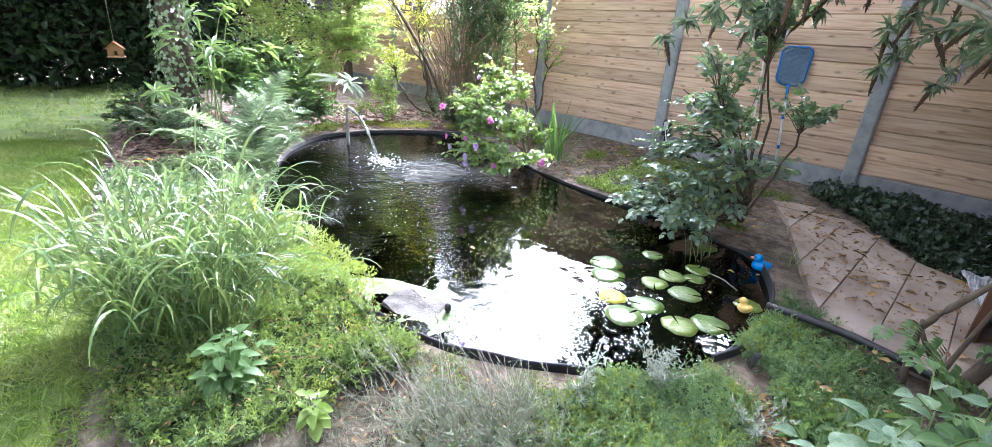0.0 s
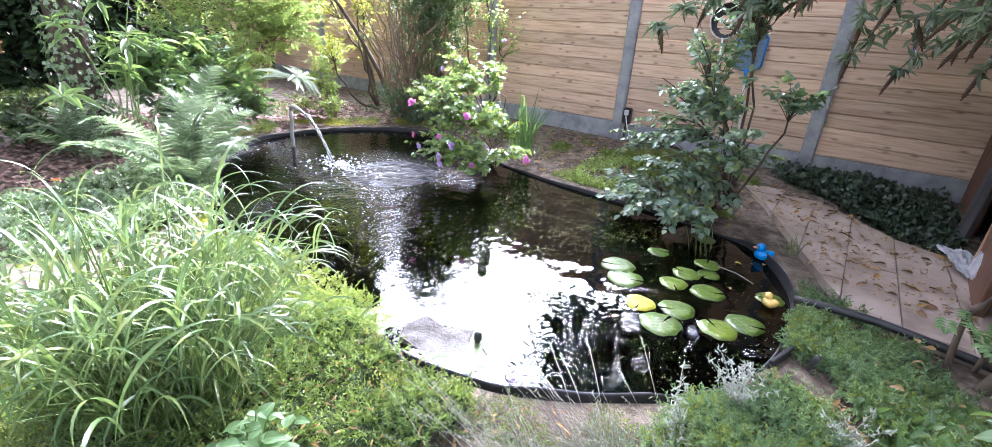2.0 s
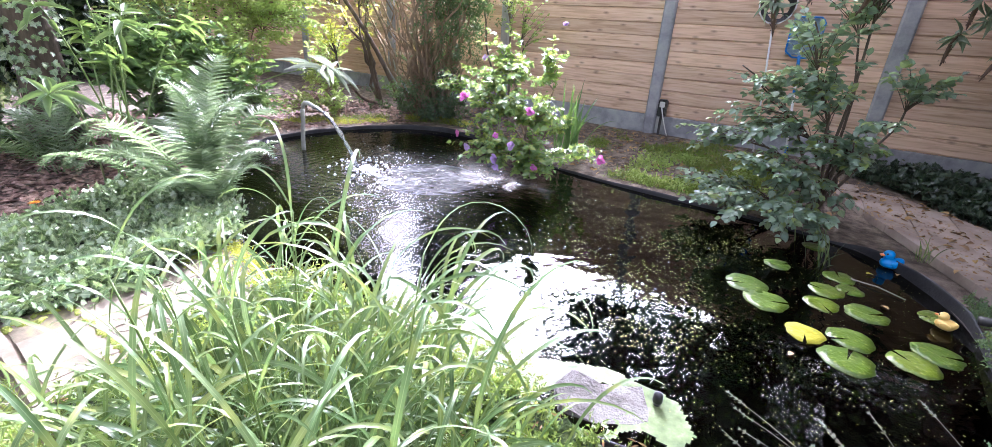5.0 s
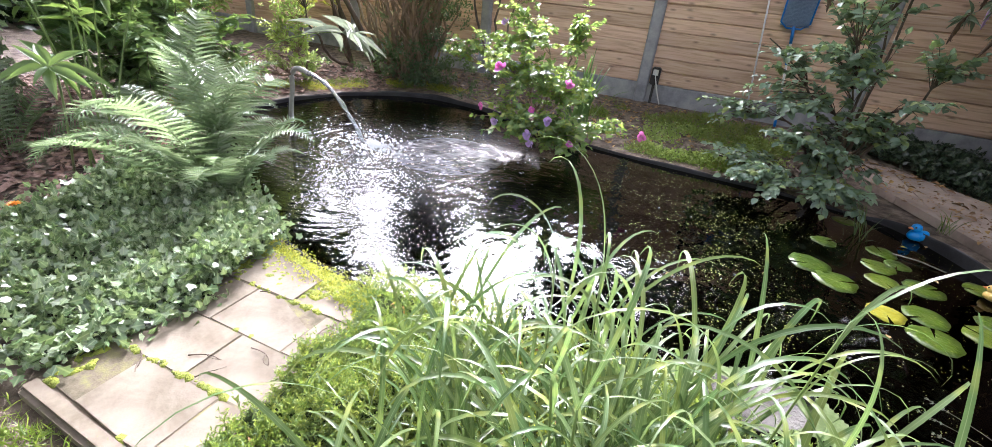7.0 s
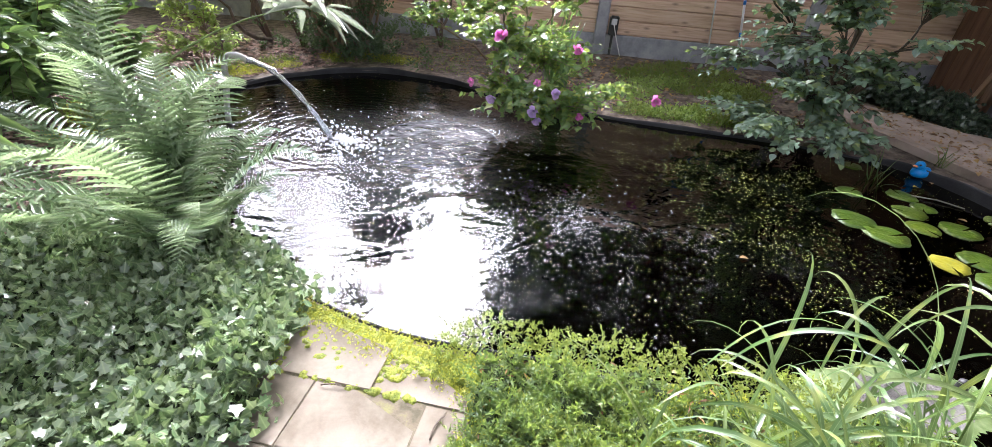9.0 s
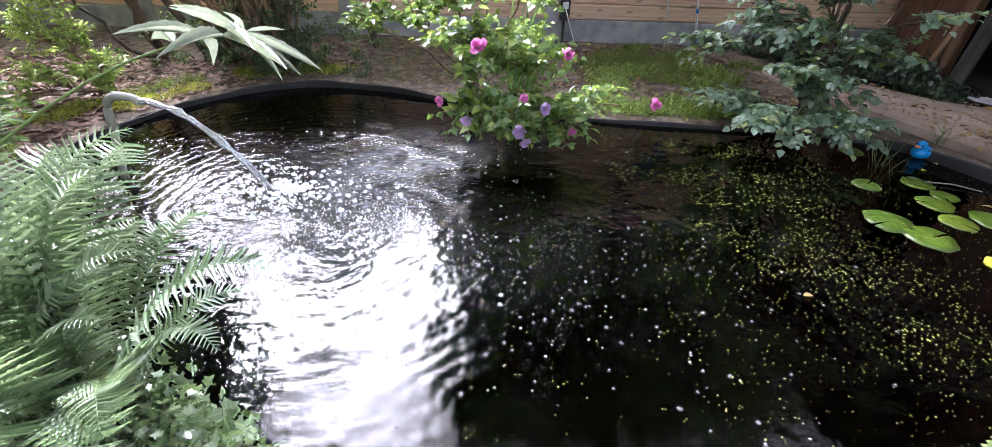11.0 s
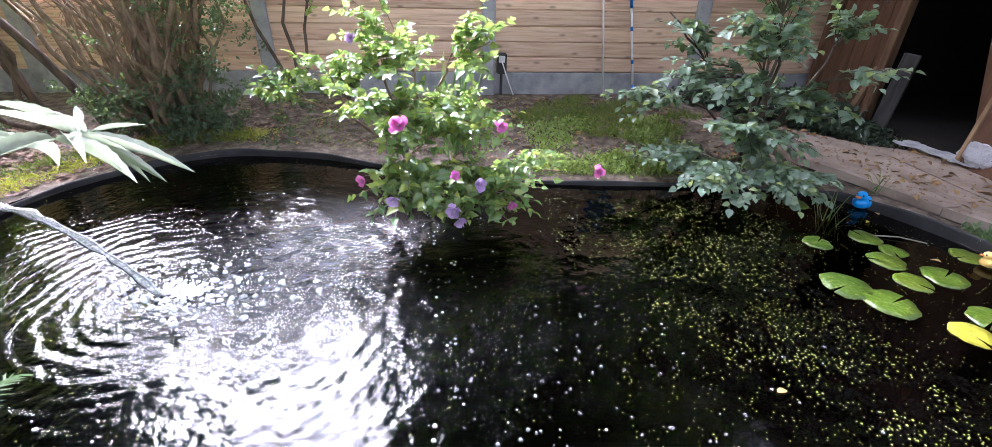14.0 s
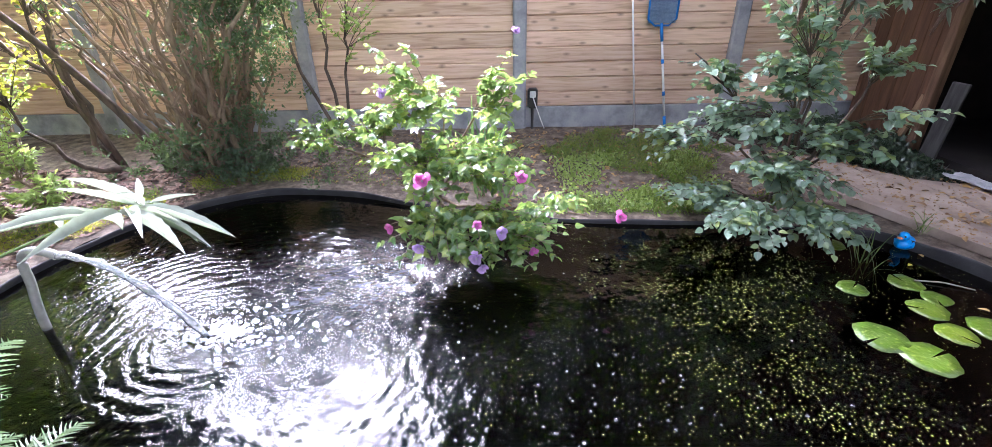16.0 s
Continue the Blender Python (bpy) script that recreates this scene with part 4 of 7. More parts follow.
def round_leaf_shrub():
    shrub("deciduous_shrub", (1.62, -1.62, 0.06),
          [(1.1, -2.25, 0.2, 0.3, 0.22, 0.1, 2.0), (1.45, -2.35, 0.2, 0.25, 0.15, 0.1, 1.8), (0.95, -1.95, 0.22, 0.25, 0.2, 0.1, 1.3), (1.5, -2.0, 0.3, 0.3, 0.25, 0.15, 1.5), (1.3, -2.1, 0.45, 0.3, 0.25, 0.13, 1.4), (0.82, -1.65, 0.48, 0.26, 0.2, 0.1, 1.1), (1.2, -1.8, 0.62, 0.35, 0.3, 0.15, 1.6), (1.62, -2.15, 0.6, 0.2, 0.2, 0.12, 1.0), (1.72, -2.35, 0.77, 0.1, 0.1, 0.06, 0.4), (1.75, -1.65, 0.58, 0.2, 0.2, 0.15, 1.0), (1.35, -1.95, 0.9, 0.32, 0.28, 0.18, 1.7), (1.02, -1.62, 0.88, 0.2, 0.2, 0.12, 0.8), (1.87, -1.85, 0.98, 0.25, 0.18, 0.12, 1.0), (1.4, -1.95, 1.2, 0.28, 0.26, 0.16, 1.6), (1.45, -1.9, 1.5, 0.32, 0.3, 0.22, 2.0), (1.6, -1.85, 1.8, 0.35, 0.3, 0.2, 1.9)],
          370, 13, (0.058, 0.046), OVATE, L_SHRUB, "open round-leaved shrub on the bank overhanging the pond", "shrub", BARK, stem=0.012, bend=0.25, droop=0.06, twig_r=0.003, lift=0.9)


def twig_bush():
    """A tall privet-like bush of many straight stems, leafy at top and foot."""
    b = empty("tall_bush", -2.35, -0.95, 0.08, "tall bush of bare upright stems with dark leaves above", "bush")
    woody, foliage = Acc(), Acc()
    for k in range(74):
        a = rng.uniform(0, 2 * np.pi)
        r = rng.uniform(0.02, 0.22)
        foot = np.array((r * math.cos(a) * 1.2, r * math.sin(a), -0.03))
        out = rng.uniform(0.1, 0.8)
        a += rng.normal() * 0.7
        top = foot + np.array((out * math.cos(a) * 1.15 - 0.05, out * math.sin(a) * 0.75, rng.uniform(0.9, 2.2)))
        p = curve(foot, foot * 0.5 + top * 0.5 + rng.normal(size=3) * 0.25 + np.array((0, 0, 0.15)), top, 10)
        p[1:-1] += rng.normal(size=(8, 3)) * 0.04
        one = Acc()
        tube(one, p, rng.choice((0.009, 0.013, 0.018, 0.026), p=(0.2, 0.3, 0.28, 0.22)), 0.004, 6)
        part("stem", one.mesh("stem", True), TWIG, b)
        for sub in range(6):
            i0 = rng.integers(3, 9)
            e = p[i0] + rng.normal(size=3) * np.array((0.16, 0.16, 0.1)) + np.array((0, 0, 0.06))
            tube(woody, curve(p[i0], (p[i0] + e) / 2 + np.array((0, 0, 0.03)), e, 4), 0.003, 0.0012, 3)
            m = int(1 + 8 * (e[2] > 1.25) + 8 * (e[0] > 0.25))
            pos = e + rng.normal(size=(m, 3)) * 0.045
            leaves(foliage, pos, rand_dirs(m, 0.3), rand_dirs(m, 0.8), rng.uniform(0.022, 0.038, m), 0.018, SMALL)
    tagged(part("twig_mass", woody.mesh("twig_mass", True), TWIG, b), kind="stuff")
    # leafy sprays: low at the foot, dense on the sunny side, thin at the crown
    for (cx, cy, cz), (sx, sy, sz), sprays in (((0.3, -0.15, 0.18), (0.32, 0.2, 0.13), 120), ((-0.15, -0.2, 0.15), (0.3, 0.15, 0.12), 55), ((0.4, -0.1, 1.4), (0.16, 0.2, 0.34), 430), ((0.2, 0.0, 2.1), (0.26, 0.2, 0.28), 300), ((-0.05, -0.05, 1.85), (0.3, 0.22, 0.2), 110), ((0.0, -0.1, 0.6), (0.35, 0.22, 0.3), 22)):
        c = np.array((cx, cy, cz)) + rng.normal(size=(sprays, 3)) * np.array((sx, sy, sz))
        c[:, 2] = np.maximum(c[:, 2], 0.04)
        for q in c:
            m = 26
            d = rand_dirs(1, 0.4)[0]
            pos = q + d * rng.uniform(-0.06, 0.06, (m, 1)) + rng.normal(size=(m, 3)) * 0.018
            leaves(foliage, pos, unit(d + rand_dirs(m)), rand_dirs(m, 0.9), rng.uniform(0.022, 0.04, m), 0.018, SMALL)
    tagged(part("foliage", foliage, L_PRIVET, b), kind="stuff")


def frond_mesh(length, var):
    """One arching fern frond, pinnae in pairs, each pinna cut into lobes."""
    acc = Acc()
    n = 31
    u = np.linspace(0.0, 1, 24)
    arch = 0.75 + 0.35 * rng.random()
    path = np.stack([length * np.sin(u * arch * 1.3) / 1.1, 0.05 * length * np.sin(u * 3 + var), length * (0.85 * u - 0.62 * u ** 2.2) * 1.15], 1)
    tube(acc, path, 0.0035, 0.001, 4)
    xs, ws = [0.0], [0.3]
    for k in range(9):
        c = (k + 0.5) / 9
        xs += [c, c + 0.05]
        ws += [0.5 * (1 - c ** 2.5), 0.24 * (1 - c ** 2.5)]
    xs.append(1.02)
    ws.append(0.0)
    pinna = outline(xs, ws, 0.25, 0.18)
    for side in (-1, 1):
        t = np.linspace(0.1, 0.985, n) + (0.012 if side > 0 else 0)
        f = np.clip(t, 0, 0.999) * 23
        i = np.minimum(f.astype(int), 22)
        pos = path[i] + (path[i + 1] - path[i]) * (f - i)[:, None]
        tan = unit(path[i + 1] - path[i])
        s = np.cross(Z, tan) * -side
        wide = np.sin(np.clip(t, 0, 1) ** 0.75 * math.pi) ** 0.8 * (1.1 - 0.35 * t)
        way = unit(s + tan * (0.25 + 0.35 * t)[:, None] + Z * 0.08 + rng.normal(size=(n, 3)) * 0.06)
        leaves(acc, pos, way, unit(np.cross(tan, s) * -side * np.sign(side) + Z * 0.8), wide * length * 0.135 + 0.012, wide * 0.014 * (length / 0.7) + 0.0025, pinna)
    return acc.mesh("frond")


FRONDS = [frond_mesh(0.78, k) for k in range(7)]


def fern(x, y, z, count, scale, label, seed, short=None, more=()):
    """A shuttlecock of fronds; those within 75 degrees of the bearing short stay small and steep."""
    f = empty("fern", x, y, z, label, "fern", "ferns by the pond")
    own = random.Random(seed)
    for k in range(count):
        a = 360 * k / count + own.uniform(-14, 14)
        tilt = own.uniform(-52, -12) if k % 3 else own.uniform(-14, 8)
        s = scale * own.uniform(0.75, 1.15)
        if short is not None and math.cos(radians(a - short)) > 0.26:
            s, tilt = min(s, scale * 0.74) * own.uniform(0.85, 1.0), min(tilt, -18)
        m = pose(own.gauss(0, 0.03), own.gauss(0, 0.03), 0, 0, 0, a) @ pose(0.02, 0, 0, 0, tilt, 0) @ pose(0, 0, 0, own.uniform(-20, 20), 0, 0) @ Matrix.Diagonal((s, s, s, 1))
        part("frond", FRONDS[k % len(FRONDS)], L_FERN, f, at=m)
    for k, (a, tilt, s) in enumerate(more):
        part("frond", FRONDS[k % len(FRONDS)], L_FERN, f, at=pose(0, 0, 0, 0, 0, a) @ pose(0.02, 0, 0, 0, tilt, 0) @ Matrix.Diagonal((s, s, s, 1)))


def blade_mesh(length, width, bendy, var):
    """A long arching grass blade, keeled along its middle."""
    acc = Acc()
    n = 13
    u = np.linspace(0, 1, n)
    ang = 1.46 - bendy * u ** 1.9
    step = length / (n - 1)
    x = np.concatenate([[0], np.cumsum(np.cos(ang[:-1]) * step)])
    z = np.concatenate([[0], np.cumsum(np.sin(ang[:-1]) * step)])
    w = width * np.minimum(1, 0.5 + 2.2 * u) * np.clip((1 - u) * 2.2, 0.0, 1) ** 0.8
    tw = 0.5 * np.sin(u * 2 + var)
    v, t, uv = [], [], []
    for i in range(n):
        c, s = math.cos(tw[i]), math.sin(tw[i])
        v += [(x[i], -w[i] / 2 * c, z[i] - w[i] / 2 * s + 0.15 * w[i]), (x[i], 0, z[i]), (x[i], w[i] / 2 * c, z[i] + w[i] / 2 * s + 0.15 * w[i])]
        uv += [(u[i], 0.0), (u[i], 0.5), (u[i], 1.0)]
    for i in range(n - 1):
        for o in (0, 1):
            a = 3 * i + o
            t += [(a, a + 3, a + 4), (a, a + 4, a + 1)]
    acc.add(v, t, uv)
    return acc.mesh("blade", True)


def grass_clump():
    """Upright stems with arching blades all the way up; the outer ones lean out."""
    g = empty("ornamental_grass", 0.67, -4.97, 0.04, "large clump of arching variegated ornamental grass", "grass")
    kinds = [blade_mesh(rng.uniform(0.29, 0.45), rng.uniform(0.0075, 0.0125), b, k) for k, b in enumerate((2.0, 2.5, 2.9, 3.2, 3.5, 2.7, 3.0, 2.2, 3.4, 2.6))]
    extra, stems = Acc(), Acc()
    count = 0
    for k in range(135):
        a = rng.uniform(0, 2 * np.pi)
        r = 0.19 * math.sqrt(rng.random())
        foot = np.array((r * math.cos(a) * 1.25, r * math.sin(a), -0.02))
        tall = k % 24 == 3
        h = rng.uniform(0.66, 0.76) if tall else rng.uniform(0.18, 0.52)
        out = 0.06 if tall else (0.04 + 0.27 * r / 0.19) * rng.uniform(0.4, 1.2)
        p = curve(foot, foot + np.array((0.2 * out * math.cos(a), 0.2 * out * math.sin(a), 0.6 * h)), foot + np.array((out * math.cos(a), out * math.sin(a), h)), 9)
        tube(stems, p, 0.003, 0.0015, 4)
        turn = rng.uniform(0, 360)
        for i in range(5 if tall else 6):
            q = p[8 - i] if tall or i < 4 else p[rng.integers(1, 5)]
            turn += rng.uniform(120, 230)
            head = math.degrees(a) + rng.normal() * 55 if i % 2 else turn
            sc = rng.uniform(0.45, 0.7) if tall else rng.uniform(0.7, 1.1)
            m = pose(*q, 0, 0, head) @ pose(0, 0, 0, rng.uniform(-14, 14), rng.uniform(0, 22), 0) @ Matrix.Diagonal((sc, sc, sc, 1))
            me = kinds[(k + 3 * i) % len(kinds)]
            if count < 300 and (i < 3):
                part("blade", me, L_GRASS, g, at=m)
                count += 1
            else:
                co = np.empty(3 * len(me.vertices))
                me.vertices.foreach_get("co", co)
                tri = np.empty(3 * len(me.polygons), np.int32)
                me.loops.foreach_get("vertex_index", tri)
                mm = np.array(m)
                extra.add(co.reshape(-1, 3) @ mm[:3, :3].T + mm[:3, 3], tri, np.stack([np.repeat(np.linspace(0, 1, 13), 3), np.tile((0.0, 0.5, 1.0), 13)], 1))
    tagged(part("fine_blade_mass", extra.mesh("fine_blade_mass", True), L_GRASSFINE, g), kind="stuff")
    tagged(part("stem_mass", stems.mesh("stem_mass", True), GREEN_STEM, g), kind="stuff")
    # young inner shoots, too many to count
    acc = Acc()
    n = 700
    a = rng.uniform(0, 2 * np.pi, n)
    r = 0.22 * np.sqrt(rng.random(n))
    pos = np.c_[r * np.cos(a) * 1.25, r * np.sin(a), np.zeros(n)]
    leaves(acc, pos, unit(np.c_[np.cos(a) * 0.5, np.sin(a) * 0.5, np.full(n, 1.0)] + rng.normal(size=(n, 3)) * 0.25), rand_dirs(n), rng.uniform(0.1, 0.28, n), 0.005, BLADE)
    tagged(part("shoot_mass", acc, L_GRASSFINE, g), kind="stuff")


def lance_leaf(length, width, var):
    acc = Acc()
    xs = np.linspace(0, 1, 15)
    ws = 0.5 * np.sin(np.clip(xs, 0, 1) ** 0.75 * math.pi) ** 0.9 * np.where(np.arange(15) % 2, 1.0, 0.9) + 0.01
    tv, tt, tu = outline(xs, ws, 0.22, 0.08 + 0.07 * var)
    acc.add(tv * np.array((length, width, length)), tt, tu)
    return acc.mesh("leaf")


LANCES = [lance_leaf(0.2, 0.028, k) for k in range(4)]
BROAD_LANCES = [lance_leaf(0.17, 0.042, k) for k in range(4)]


def arching_shrub():
    """A buddleia-like shrub with tufts of long toothed leaves at the ends of arching stems."""
    base = np.array((-2.15, -4.15, 0.05))
    s = empty("arching_shrub", *base, "arching shrub with tufts of long silvery green leaves", "shrub")
    ends = [(-1.17, -3.27, 0.78), (-1.17, -4.69, 0.74), (-1.6, -4.2, 1.05), (-1.9, -4.5, 1.1), (-2.5, -3.8, 1.35), (-2.1, -4.2, 1.3), (-2.8, -4.0, 0.95), (-2.2, -4.05, 0.8), (-2.3, -3.5, 1.0), (-2.7, -3.6, 1.5)]
    for k, e in enumerate(ends):
        end = np.array(e) - base
        p = curve((rng.normal() * 0.04, rng.normal() * 0.04, -0.03), (end[0] * 0.55, end[1] * 0.55, end[2] * 1.05), end, 12)
        acc = Acc()
        tube(acc, p, 0.006, 0.0025, 6)
        st = part("stem", acc.mesh("stem", True), GREEN_STEM, s)
        tan = unit(p[-1] - p[-2])
        m = 17 if k == 0 else 13
        for i in range(m):
            inner = i / m
            a = 137.5 * i + rng.uniform(-15, 15)
            q = tan.tolist()
            up = unit(np.array((q[0] * 0.5, q[1] * 0.5, 1.0)))
            rot = Vector((0, 0, 1)).rotation_difference(Vector(up)).to_matrix().to_4x4()
            pt = p[-1] + (p[-3 if k < 2 else -5] - p[-1]) * (1 - inner) * rng.uniform(0.2, 1.1)
            sc = rng.uniform(0.75, 1.15) * (1.0 - 0.45 * inner ** 2) * (1.3 if k == 0 else 0.9)
            mt = Matrix.Translation(pt) @ rot @ pose(0, 0, 0, 0, 0, a) @ pose(0, 0, 0, rng.uniform(-18, 18), 8 - 42 * inner ** 1.5 + rng.uniform(-8, 12), 0) @ Matrix.Diagonal((sc, sc, sc, 1))
            part("leaf", (BROAD_LANCES if k else LANCES)[i % 4], L_ARCH if k else L_BUDD, st, at=mt)


def sword_clump(name, x, y, z, count, length, width, label, category, mat, spread=0.08, lean=25):
    g = empty(name, x, y, z, label, category)
    kinds = [blade_mesh(length * rng.uniform(0.7, 1.1), width, b, k) for k, b in enumerate((0.3, 0.5, 0.8, 1.2, 0.2))]
    for k in range(count):
        a = rng.uniform(0, 360)
        m = pose(rng.normal() * spread, rng.normal() * spread, 0, 0, 0, a) @ pose(0, 0, 0, 0, rng.uniform(-8, lean), 0)
        part("leaf", kinds[k % 5], mat, g, at=m)
    return g


def seed_shrub():
    """Buddleia at the right: grey trunk, arching pale branches, hanging dry flower spikes."""
    base = np.array((2.86, -3.03, 0.05))
    s = empty("buddleia", *base, "buddleia with pale arching branches and hanging dry flower spikes", "shrub")
    acc = Acc()
    trunk = curve((0, 0, -0.06), (0.1, 0.0, 0.25), (0.26, 0.12, 0.95), 10)
    tube(acc, trunk, 0.03, 0.018, 8)
    for a, b, c, r in (((0.02, 0.0, 0.08), (-0.06, 0.02, 0.14), (-0.12, 0.03, 0.26), 0.011), ((-0.12, 0.03, 0.26), (-0.06, 0.03, 0.4), (0.06, -0.02, 0.62), 0.013), ((-0.1, 0.03, 0.0), (-0.12, 0.03, 0.12), (-0.12, 0.03, 0.29), 0.013), ((-0.02, 0.06, 0.02), (0.0, 0.08, 0.2), (0.06, 0.1, 0.5), 0.01)):
        tube(acc, curve(a, b, c, 7), r, r * 0.8, 7)
    part("trunk", acc.mesh("trunk", True), BARK, s)
    tips = [(1.09, -2.3, 1.3), (1.3, -2.05, 1.45), (1.55, -2.15, 1.4), (1.75, -1.75, 1.5), (2.06, -1.36, 1.42), (2.2, -1.6, 1.5), (2.4, -0.5, 1.32), (2.6, -0.9, 1.35), (2.05, -1.2, 1.2), (2.55, -1.5, 1.6), (2.75, -1.1, 1.15), (1.9, -2.0, 1.62), (1.2, -1.9, 1.6), (2.35, -1.0, 1.12)]
    for k, e in enumerate(tips):
        end = np.array(e) - base
        wood_, fol = Acc(), Acc()
        p = curve(trunk[-1 - (k % 3)], np.array((end[0] * 0.45 + 0.1, end[1] * 0.5, end[2] + 0.65)), end, 14)
        tube(wood_, p, 0.011, 0.003, 6)
        br = part("branch", wood_.mesh("branch", True), PALE_TWIG, s)
        m = 125
        i = rng.integers(6, 14, m)
        way = unit(rng.normal(size=(m, 3)) + np.array((0, 0, -0.5)))
        leaves(fol, p[i] + rng.normal(size=(m, 3)) * 0.012, way, rand_dirs(m, 0.8), rng.uniform(0.06, 0.12, m), 0.026, LANCE)
        part("foliage", fol, L_GREYLEAF, br)
        for spike in range(3):
            seed = Acc()
            root = p[-1] if spike == 0 else p[-2 - 2 * spike] + rng.normal(size=3) * 0.03
            down = unit(unit(p[-1] - p[-2]) * 0.4 + np.array((rng.normal() * 0.4, rng.normal() * 0.4, -0.8)))
            q = curve(root, root + down * 0.08, root + down * 0.15 + np.array((0, 0, -0.05)), 7)
            tube(seed, q, [0.005, 0.012, 0.015, 0.014, 0.012, 0.008, 0.003], 0, 7)
            n = 120
            j = rng.integers(0, 6, n)
            leaves(seed, q[j] + rng.normal(size=(n, 3)) * 0.006, rand_dirs(n) + down * 0.5, rand_dirs(n), 0.014, 0.007, SMALL)
            purple = k == 6 and spike == 0
            part("flower_spike", seed, LILAC if purple else SEED, br, "faded purple spike" if purple else "dry brown spike")


hibiscus()
round_leaf_shrub()
twig_bush()
fern(-1.36, -4.1, 0.04, 24, 1.0, "large fern with arching fronds beside the pond", 3, 30, ((17, -18, 0.9), (80, -43, 1.03), (105, -38, 0.98), (128, -48, 1.05), (55, -52, 0.85)))
fern(-1.95, -3.75, 0.05, 16, 1.05, "tall fern behind the pond bank under shrubs", 5, 20)
fern(-2.6, -4.35, 0.05, 14, 0.75, "smaller fern at the edge of the bark path", 8)
grass_clump()
arching_shrub()
seed_shrub()
sword_clump("iris", -0.3, -1.55, 0.08, 30, 0.62, 0.022, "clump of sword-shaped iris leaves on the bank", "iris", L_IRIS, 0.05, 28)
sword_clump("pond_reed", 1.66, -2.42, -0.08, 14, 0.34, 0.007, "thin reed leaves growing out of the water", "reed", L_GRASS, 0.05, 35)
sword_clump("grass_tuft", 2.12, -2.18, 0.05, 12, 0.16, 0.006, "small tuft of grass between pond and slabs", "grass", L_GRASS, 0.02, 35)




# ---- low planting ----
def carpet(name, poly, n, size, kind, mat, label, category, height, tuft=6, gap=0.06, spread=0.016, bare=None, lumps=3.0, seed=1.0, sprig=0.0):
    """Ground cover: tufts of small leaves over a lumpy cushion."""
    xy = scatter(poly, n // tuft, lambda x, y: ~wet(x, y, gap) & ((bare is None) | (rough(x, y, 2.4, seed) < (9 if bare is None else bare))))
    top = ground_z(xy[:, 0], xy[:, 1]) + height * np.clip(0.55 + 0.6 * rough(xy[:, 0], xy[:, 1], lumps, seed), 0.1, 1.2)
    c = np.repeat(np.c_[xy, top], tuft, 0)
    m = len(c)
    if sprig:
        stem = rand_dirs(len(xy), 0.75)
        along = np.tile(np.linspace(0.1, 1.0, tuft), len(xy))[:, None] * sprig * np.repeat(rng.uniform(0.5, 1.2, (len(xy), 1)), tuft, 0)
        ax = np.repeat(stem, tuft, 0)
        acc = Acc()
        s = rng.uniform(0.6, 1.25, m) * np.tile(np.linspace(1.1, 0.6, tuft), len(xy))
        leaves(acc, c + ax * along - np.array((0, 0, 0.3 * sprig)), unit(ax * 0.6 + rand_dirs(m, 0.2)), rand_dirs(m, 0.9), s * size[0], s * size[1], kind)
        return tagged(part(name, acc, mat), label, category, kind="stuff")
    c += rng.normal(size=(m, 3)) * np.array((spread, spread, spread * 0.6))
    c[:, 2] -= rng.uniform(0, height * 0.7, m) * (rng.random(m) < 0.35)
    acc = Acc()
    way = rand_dirs(m, 0.5)
    s = rng.uniform(0.6, 1.25, m)
    leaves(acc, c, way, rand_dirs(m, 0.9), s * size[0], s * size[1], kind)
    return tagged(part(name, acc, mat), label, category, kind="stuff")


def cushion(name, poly, step, height, mat, label, category, gap=0.05, lumps=3.0, seed=1.0):
    """The close mat under the leaves."""
    poly_ = np.asarray(poly, float)
    xs = np.arange(poly_[:, 0].min(), poly_[:, 0].max() + step, step)
    ys = np.arange(poly_[:, 1].min(), poly_[:, 1].max() + step, step)
    gx, gy = np.meshgrid(xs, ys, indexing="ij")
    ok = inside(poly, gx, gy) & ~wet(gx, gy, gap)
    z = ground_z(gx, gy) + height * np.clip(0.5 + 0.6 * rough(gx, gy, lumps, seed), 0.03, 1.2) * 0.72
    z += 0.25 * height * rng.normal(size=z.shape) * 0.5
    idx = np.arange(gx.size).reshape(gx.shape)
    q = ok[:-1, :-1] & ok[1:, :-1] & ok[1:, 1:] & ok[:-1, 1:]
    a, b, c, d = idx[:-1, :-1][q], idx[1:, :-1][q], idx[1:, 1:][q], idx[:-1, 1:][q]
    acc = Acc()
    acc.add(np.stack([gx.ravel(), gy.ravel(), z.ravel()], 1), np.concatenate([np.stack([a, b, c], 1), np.stack([a, c, d], 1)]))
    return tagged(part(name, acc.mesh(name, True), mat), label, category, kind="stuff")


THYME_BED = plain_mat("thyme mat", (0.03, 0.045, 0.014), (0.06, 0.095, 0.026), 40.0, 0.95, bump_=0.8, distance=0.02, c=(0.11, 0.14, 0.04))
LAWN_BED = plain_mat("lawn", (0.06, 0.095, 0.018), (0.11, 0.16, 0.028), 3.0, 0.95, bump_=0.6, distance=0.02, c=(0.18, 0.21, 0.05))
# Close mat under the ivy leaves, with their shade put into its colour.
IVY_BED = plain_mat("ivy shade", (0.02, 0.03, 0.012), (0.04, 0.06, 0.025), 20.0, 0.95)

